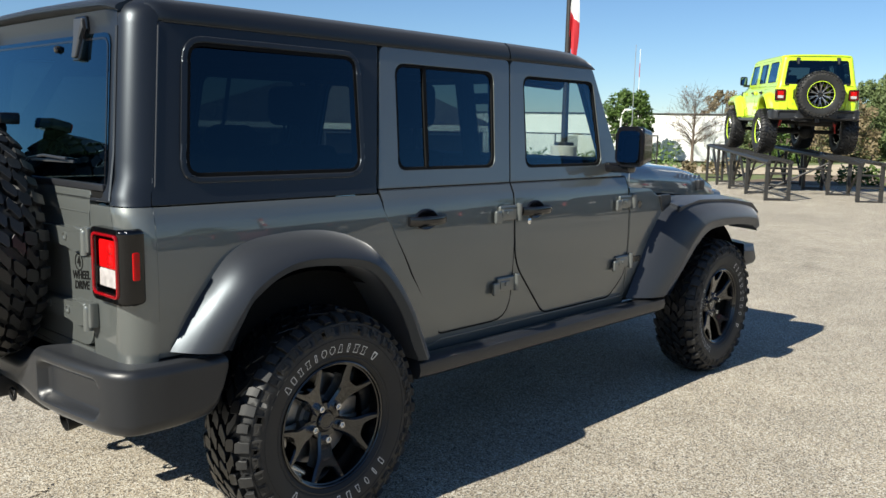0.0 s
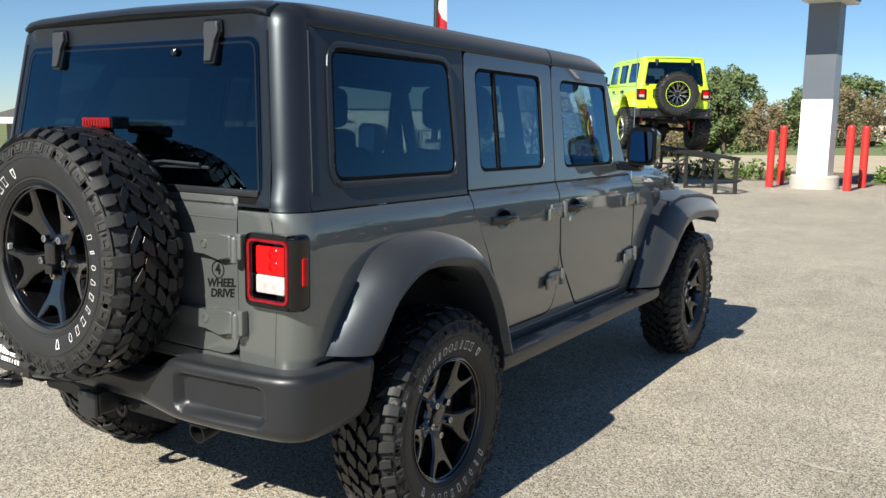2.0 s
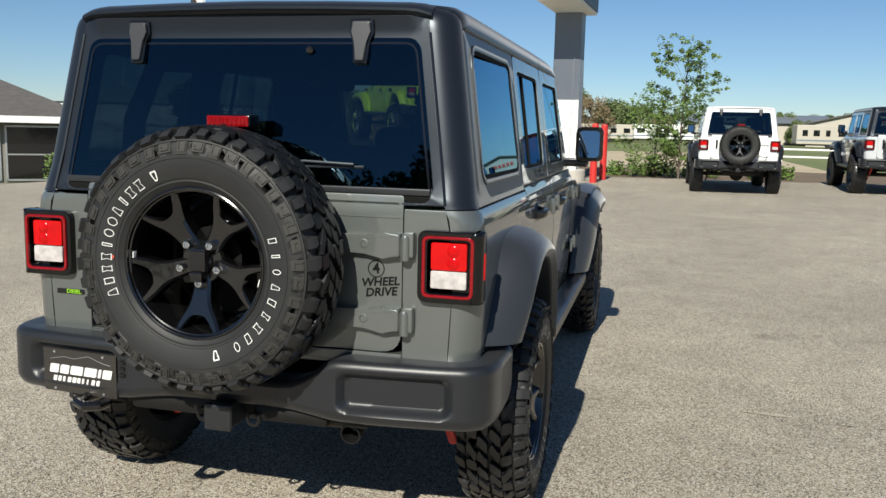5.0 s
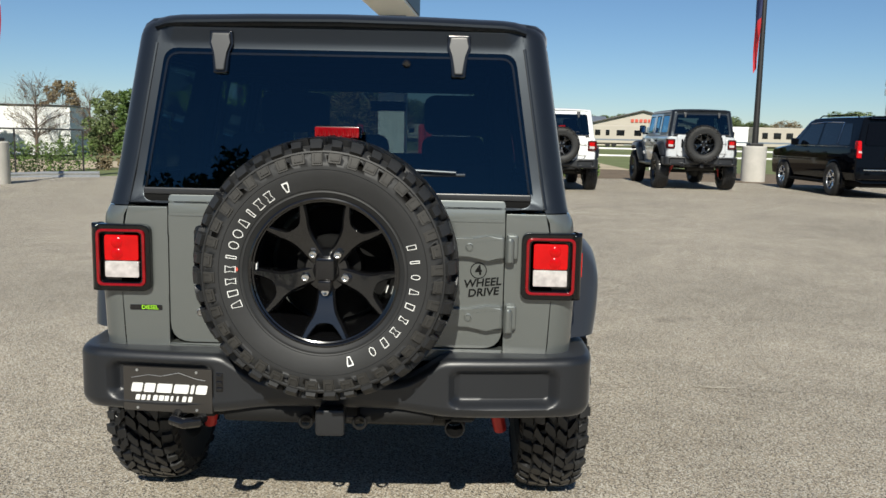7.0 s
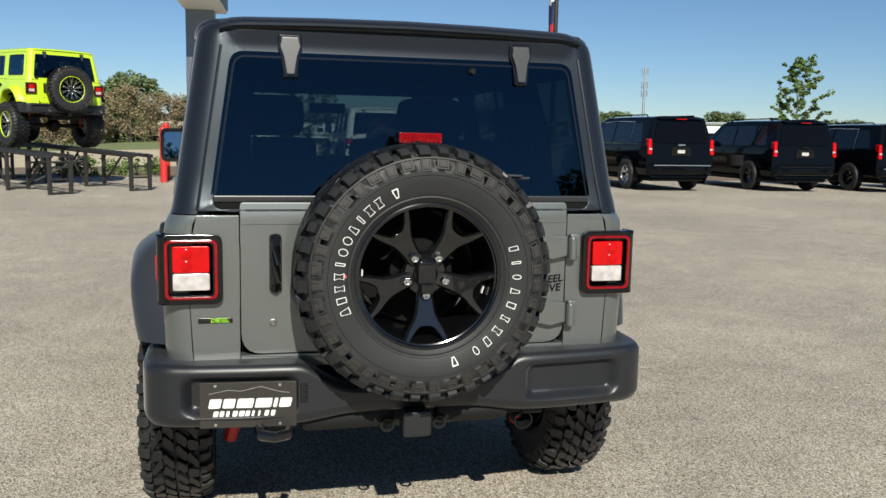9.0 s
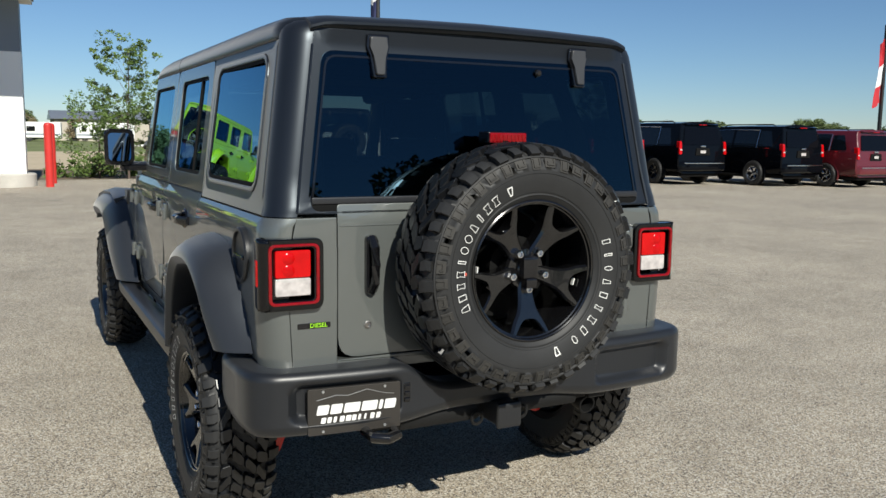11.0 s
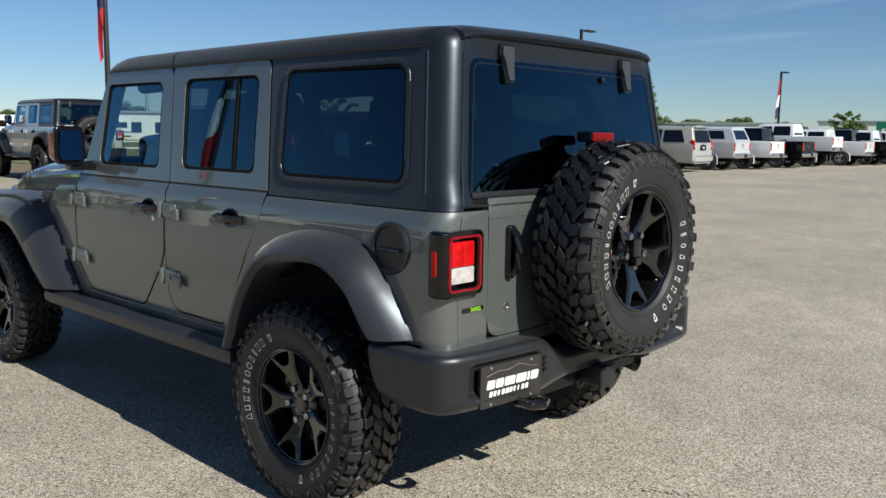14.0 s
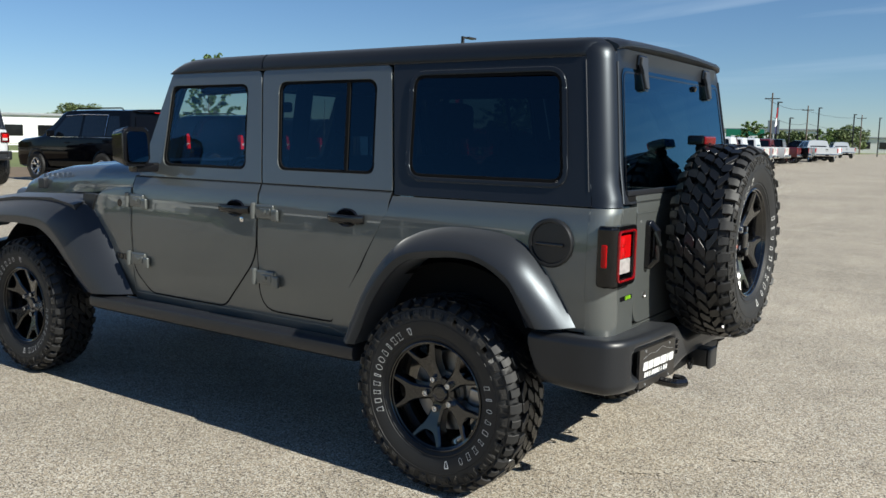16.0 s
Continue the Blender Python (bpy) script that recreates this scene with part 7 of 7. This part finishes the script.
# older trees
tree("tree", "round-crowned green tree before a white warehouse", far_pose(-30.3, 165), 13.2, 3.4, 21, "leaf", 44, 150, 0.34, 0.28, 0.34)
tree("bare_tree", "nearly bare tree with thin twigs before a white warehouse", far_pose(-26.3, 168), 14.2, 4.2, 22, "leaf_brown", 40, 60, 0.34, 0.34, 0.30, True)
base_trees = [tree("tree", "tall green tree beyond the road", ground_pose(-33, 120), 10.5, 4.0, 31, "leaf_far", 40, 260, 0.27, 0.3, 0.16), tree("tree", "broad green tree beyond the road", ground_pose(-19, 128), 8.0, 4.2, 32, "leaf_far", 34, 260, 0.27, 0.28, 0.12), tree("budding_tree", "brownish budding tree beyond the road", ground_pose(-13.5, 118), 7.2, 3.0, 33, "leaf_brown", 34, 120, 0.20, 0.22, 0.15)]
rng = random.Random(77)
for k in range(32):
    x = -64 + 3.4 * k + rng.gauss(0, 1.6)
    big = x < -16
    src = base_trees[(0, 2, 1, 2, 0, 1, 2)[k % 7]]
    s = (0.62 + 0.55 * rng.random()) * (1.0 if big else 0.62) * (0.8 if x > 8 else 1)
    s *= 1.0 if -40 < x < -28 else 0.88
    copy_thing(src, ground_pose(x, 146 + 14 * rng.random(), 360 * rng.random()) @ Matrix.Diagonal((s, s, s, 1)))
for k in range(44):
    x = 45 + 9.5 * k + rng.gauss(0, 3)
    y = 235 - 0.36 * k * 9.5 + 25 * rng.random()
    s = 0.5 + 0.45 * rng.random()
    copy_thing(base_trees[k % 3], ground_pose(x, y, 360 * rng.random()) @ Matrix.Diagonal((s * 1.7, s * 1.7, s, 1)))
# trees behind the walk, mirrored in the rear glass
for x, y, s in ((-24, -62, 0.72), (-15, -66, 0.85), (-8, -64, 0.78), (4, -68, 0.62), (12, -64, 0.80), (19, -66, 0.72), (30, -64, 0.8), (-37, -61, 0.8), (46, -66, 0.5), (60, -62, 0.55), (74, -54, 0.5), (84, -42, 0.55)):
    copy_thing(base_trees[1], ground_pose(x, y, x * 7) @ Matrix.Diagonal((s * 1.5, s * 1.5, s * 2.2, 1)))["label"] = "broad green tree at the far side of the lot"
# shrubs
hedge("hedge", "dense light green hedge beside the lot", [(-22, 26.0), (-16.5, 29.0), (-13.9, 30.4)], 1.05, 0.8, 41, per=70)
hedge("low_shrubs", "low brownish shrubs beside the hedge", [(-13.6, 30.6), (-11.6, 31.6)], 0.5, 0.5, 45, "leaf_brown")
hedge("low_shrubs", "low green shrubs in the planting strip", [(-6.2, 25.2), (-2.5, 25.5)], 0.45, 0.5, 42)
hedge("low_shrubs", "low green shrubs in the planting strip", [(-0.4, 25.6), (3.2, 26.0)], 0.35, 0.5, 43)
hedge("low_shrubs", "low green shrubs in the planting strip", [(4.3, 25.4), (5.6, 25.5)], 0.3, 0.4, 44)
copy_thing(base_trees[0], far_pose(-14.0, 122, 200) @ Matrix.Diagonal((0.9, 0.9, 1.05, 1)))
for kind, bearing, away, s in ((1, -6.9, 136, 0.72), (2, -4.7, 133, 0.92), (1, -3.0, 138, 0.75), (1, -8.9, 134, 0.80)):
    copy_thing(base_trees[kind], far_pose(bearing, away, 61 * kind + 40 * bearing) @ Matrix.Diagonal((s, s, s, 1)))
# white warehouse, gable building, house beside the lot
ware = thing("warehouse", "long low white metal warehouse beyond the trees", "warehouse", pose(-97.7, 149.0, -3.2, 0, 0, 16))
part("wall", box((-60, 0, -1), (28, 30, 8.0), 0.03), "siding", ware)
part("roof", box((-60.3, -0.3, 8.0), (28.3, 30.3, 8.25), 0.05), "metal_dark", ware)
for k in range(5):
    part("dock_door", box((-50 + 15 * k, -0.06, 0.0), (-46.5 + 15 * k, 0.02, 3.4), 0.02), "galv", ware)
street = thing("street_lamp", "tall white street lamp with a bent arm", "street lamp", far_pose(-30.6, 118))
part("pole", tube([(0, 0, -0.5), (0, 0, 6.2), (0.15, 0, 7.0), (0.6, 0, 7.5)], 0.13, 8, 0.09), "siding", street)
part("lamp_head", box((0.5, -0.14, 7.42), (1.5, 0.14, 7.62), 0.05), "siding", street)
gab = thing("gable_building", "beige metal building with a low gable and a red sign", "building", ground_pose(32, 140, -10))
bm = bmesh.new()
sec = [(-9, -0.5), (9, -0.5), (9, 3.4), (0, 5.6), (-9, 3.4)]
a = [bm.verts.new((x, 0, z)) for x, z in sec]
b = [bm.verts.new((x, 26, z)) for x, z in sec]
bm.faces.new(a), bm.faces.new(b)
for k in range(5):
    bm.faces.new((a[k], a[(k + 1) % 5], b[(k + 1) % 5], b[k]))
part("wall", bm, "beige", gab, smooth=False)
for s in (1, -1):
    part("roof", loft([[(0, y, 5.65), (9.5 * s, y, 3.32), (9.5 * s, y, 3.5), (0, y, 5.85)] for y in (-0.5, 26.5)], wrap=True), "shingle", gab)
for k in range(6):
    part("sign_bar", box((-2.0 + 0.7 * k, -0.15, 3.8), (-1.5 + 0.7 * k, -0.02, 4.35), 0.04), "sign_red", gab)
part("door", box((-3, -0.08, 0), (1, 0.02, 2.8), 0.03), "galv", gab)
side = thing("low_building", "long low pale grey building", "building", ground_pose(14, 150, 0))
part("wall", box((-8, 0, -0.5), (14, 12, 3.6), 0.05), "beige", side)
part("roof", loft([[(x, -0.6, 3.5), (x, 6, 5.0), (x, 12.6, 3.5)] for x in (-8.5, 14.5)]), "galv", side)
house = thing("office_building", "low office with a grey shingled hip roof and wide windows", "building", pose(-27.0, 22.6, -1.12, 0, 0, 40))
part("wall", box((-7, 0, -0.3), (7, 9, 2.5), 0.02), "grey_siding", house)
part("roof", loft([[(-7.7, -0.8, 2.45), (7.7, -0.8, 2.45), (7.7, 9.8, 2.45), (-7.7, 9.8, 2.45)], [(-7.7, -0.8, 2.62), (7.7, -0.8, 2.62), (7.7, 9.8, 2.62), (-7.7, 9.8, 2.62)], [(-3.2, 4.3, 4.6), (3.2, 4.3, 4.6), (3.2, 4.7, 4.6), (-3.2, 4.7, 4.6)]], wrap=True), "shingle", house, smooth=False)
part("fascia", box((-7.75, -0.86, 2.40), (7.75, -0.80, 2.66), 0.01), "siding", house)
for k in range(6):
    x = -6.4 + 2.15 * k
    w = part("window", box((x, -0.03, 0.15), (x + 1.9, 0.02, 2.25), 0.01), "gloss", house)
    bm = bmesh.new()
    for a, b in (((x - 0.05, 0.10), (x + 1.95, 0.18)), ((x - 0.05, 2.22), (x + 1.95, 2.30)), ((x - 0.05, 0.10), (x + 0.03, 2.30)), ((x + 1.87, 0.10), (x + 1.95, 2.30)), ((x, 1.12), (x + 1.9, 1.18))):
        add_box(bm, (a[0], -0.07, a[1]), (b[0], -0.02, b[1]), 0.004, 1)
    part("window_frame", bm, "galv", w)
# chain-link fence, guard rail
fence = thing("chain_link_fence", "black chain-link fence with dark posts", "fence", pose(-12.1, 25.5, -0.25) @ Matrix.Diagonal((1, 1, 1.25, 1)))
for k in range(5):
    part("post", tube([(-2.6 * k, 0.55 * k, -0.6), (-2.6 * k, 0.55 * k, 1.25)], 0.03, 8), "metal_dark", fence)
part("top_rail", tube([(0, 0, 1.23), (-10.4, 2.2, 1.23)], 0.025, 6), "metal_dark", fence)
bm = bmesh.new()
for k in range(-14, 118):
    for s in (1, -1):
        x0, x1 = k * 0.09, k * 0.09 + s * 1.15
        lo, hi = 0.0, 1.0
        a, b = max(0.0, min(x0, x1)), min(10.4, max(x0, x1))
        if b - a > 0.05:
            za, zb = 0.05 + (a - x0) / (x1 - x0) * 1.15, 0.05 + (b - x0) / (x1 - x0) * 1.15
            add_tube(bm, [(-a, a * 0.2115, za), (-b, b * 0.2115, zb)], 0.0035, 3)
tagged(part("mesh", bm, "metal_dark", fence), kind="stuff")
rail = thing("guard_rail", "galvanised steel guard rail at the lot's edge", "guard rail", pose(-10.6, 23.2, -0.40))
part("beam", loft([[(x, 0.3 * x * -1 - 0.03, rise(x - 11.0, 21.2 - 0.3 * x) + 0.36), (x, 0.3 * x * -1 - 0.07, rise(x - 11.0, 21.2 - 0.3 * x) + 0.42), (x, 0.3 * x * -1 - 0.03, rise(x - 11.0, 21.2 - 0.3 * x) + 0.48), (x, 0.3 * x * -1 - 0.07, rise(x - 11.0, 21.2 - 0.3 * x) + 0.54), (x, 0.3 * x * -1 - 0.03, rise(x - 11.0, 21.2 - 0.3 * x) + 0.60)] for x in (0, -2, -4, -6, -8, -10)]), "galv", rail)
for x in (-0.4, -3, -6, -9):
    part("post", box((x - 0.05, -0.3 * x, -1.0), (x + 0.05, -0.3 * x + 0.1, 0.52 + rise(x - 11.0, 21.2)), 0.006), "galv", rail)
back_rail = thing("cable_rail", "white two-bar rail behind the sales row", "rail", pose(0, 34.0, -0.12))
for z in (0.55, 0.85):
    part("bar", tube([(3, 0, z + 0.2), (40, 0, z + 0.1)], 0.04, 6), "siding", back_rail)
for k in range(13):
    part("post", box((3 + 3 * k, -0.04, -0.1), (3.08 + 3 * k, 0.04, 1.05), 0.005), "siding", back_rail)
# travel trailers far off
for k, (x, y, ln, hi) in enumerate(((-12, 132, 6, 2.5), (-7, 130, 8, 2.7), (1.5, 131, 9, 2.7), (12, 133, 8, 2.8), (22.5, 118, 9, 3.0), (29, 112, 5, 2.8), (36, 110, 6, 3.0), (41, 104, 7, 2.9), (50, 112, 8, 3.0))):
    trailer(ground_pose(x, y, 8 * math.sin(k * 2.1)), ln, hi, "white travel trailer with dark windows parked far off", k)
# cell tower, radio mast
tower = thing("cell_tower", "slim grey cell tower with antenna panels", "tower", ground_pose(78, 152))
part("mast", tube([(0, 0, -0.5), (0, 0, 15.2)], 0.35, 8, 0.2), "galv", tower)
for z in (14.4, 11.8, 10.2):
    for a in range(0, 360, 60):
        part("antenna", box((0.55, -0.09, z - 0.6), (0.66, 0.09, z + 0.6), 0.02), "galv", tower, "", pose(0, 0, 0, 0, 0, a))
mast = thing("radio_mast", "thin red and white radio mast", "mast", ground_pose(-95, 165))
for k in range(8):
    part("section", tube([(0, 0, 3.0 * k - 0.5), (0, 0, 3.0 * k + 2.5)], 0.07, 6), "siding" if k % 2 else "red_paint", mast)
# utility poles and wires far beside the lot
poles = [(93.7, 22.0), (126, 25), (165, 24)]
heads = []
for x, y in poles:
    u = thing("utility_pole", "weathered timber utility pole with a cross arm", "utility pole", ground_pose(x, y), "utility poles")
    part("pole", tube([(0, 0, -0.4), (0, 0, 7.0)], 0.12, 8, 0.08), "bark", u)
    part("cross_arm", box((-0.05, -0.8, 6.33), (0.05, 0.8, 6.44), 0.01), "bark", u)
    heads.append((x, y, 6.5 + rise(x, y)))
for a, b in ((0, 1), (1, 2)):
    for dz, off in ((0, 0.7), (-2.0, 0)):
        p, q = Vector(heads[a]), Vector(heads[b])
        pts = [p.lerp(q, t / 10) + Vector((0, off, dz - 0.45 * (1 - (2 * t / 10 - 1) ** 2))) for t in range(11)]
        tagged(part("overhead_wire", tube(pts, 0.022, 4), "metal_dark"), "thin dark overhead wire between utility poles", "wire", kind="structure")
# highway sign, billboard, far low buildings
sg = thing("highway_sign", "green highway sign on two posts", "sign", ground_pose(104, 27.5, -75))
part("board", box((-2.2, -0.05, 1.4), (2.2, 0.05, 3.3), 0.03), "sign_green", sg)
for x in (-1.5, 1.5):
    part("post", box((x - 0.06, 0.05, -0.3), (x + 0.06, 0.15, 3.2), 0.01), "galv", sg)
for x, w in ((-1.6, 1.2), (-0.1, 1.6)):
    part("sign_bar", box((x, -0.07, 2.2), (x + w, -0.045, 2.5), 0.01), "white_cloth", sg)
bb = thing("billboard", "grey billboard on a single post", "sign", ground_pose(128, 30, -75))
part("board", box((-0.8, -0.1, 3.0), (0.8, 0.1, 5.0), 0.05), "sign_grey", bb)
part("post", tube([(0, 0, -0.3), (0, 0, 3.05)], 0.12, 8), "galv", bb)
for k, (x, y, w, h, c) in enumerate(((150, 70, 26, 3.6, "siding"), (185, 50, 30, 4.5, "siding"), (210, 35, 26, 3.2, "siding"), (230, 24, 30, 2.8, "siding"), (64, 108, 24, 3.6, "siding"), (100, 120, 26, 3.4, "beige"))):
    fb = thing("far_building", "low pale commercial building far off", "building", ground_pose(x, y, -math.degrees(math.atan2(x, y))))
    part("wall", box((-w / 2, 0, -0.5), (w / 2, 14, h), 0.05), c, fb)
    part("roof", box((-w / 2 - 0.3, -0.3, h), (w / 2 + 0.3, 14.3, h + 0.35), 0.05), "galv", fb)
    for j in range(int(w / 4)):
        part("window", box((-w / 2 + 1 + 4 * j, -0.05, 0.9), (-w / 2 + 3.2 + 4 * j, 0.02, 2.4), 0.02), "gloss", fb)


for az, away, h, sp, seed, leaf in ((-24.7, 195, 15.0, 3.6, 61, "leaf_brown"), (-22.0, 158, 11.5, 3.1, 62, "leaf_far"), (-20.6, 150, 12.0, 2.8, 63, "leaf"), (-19.0, 152, 9.0, 3.0, 64, "leaf_far")):
    tree("tree", "green tree beside the white warehouse" if leaf != "leaf_brown" else "brownish budding tree behind the white warehouse", far_pose(az, away), h, sp, seed, leaf, 36, 190, 0.26, 0.26, 0.14)
tree("bare_tree", "nearly bare grey tree beside the white warehouse", far_pose(-23.3, 162), 12.5, 2.7, 65, "leaf_brown", 30, 60, 0.3, 0.26, 0.3, True)
for az, away, k in ((-17.3, 116, 1.05), (-11.7, 118, 0.85)):
    copy_thing(base_trees[2], far_pose(az, away, az * 9) @ Matrix.Diagonal((k, k, k, 1)))

for x, y, h, sp, seed in ((148, 24.5, 3.9, 1.5, 71), (158, 33.0, 3.6, 1.9, 72), (172, 40.0, 4.0, 1.8, 73), (165, 52.0, 4.2, 2.0, 74), (192, 30.0, 5.4, 3.0, 75)):
    tree("tree", "green tree among far low buildings", ground_pose(x, y), h, sp, seed, "leaf_far", 28, 110, 0.24, 0.2, 0.2)
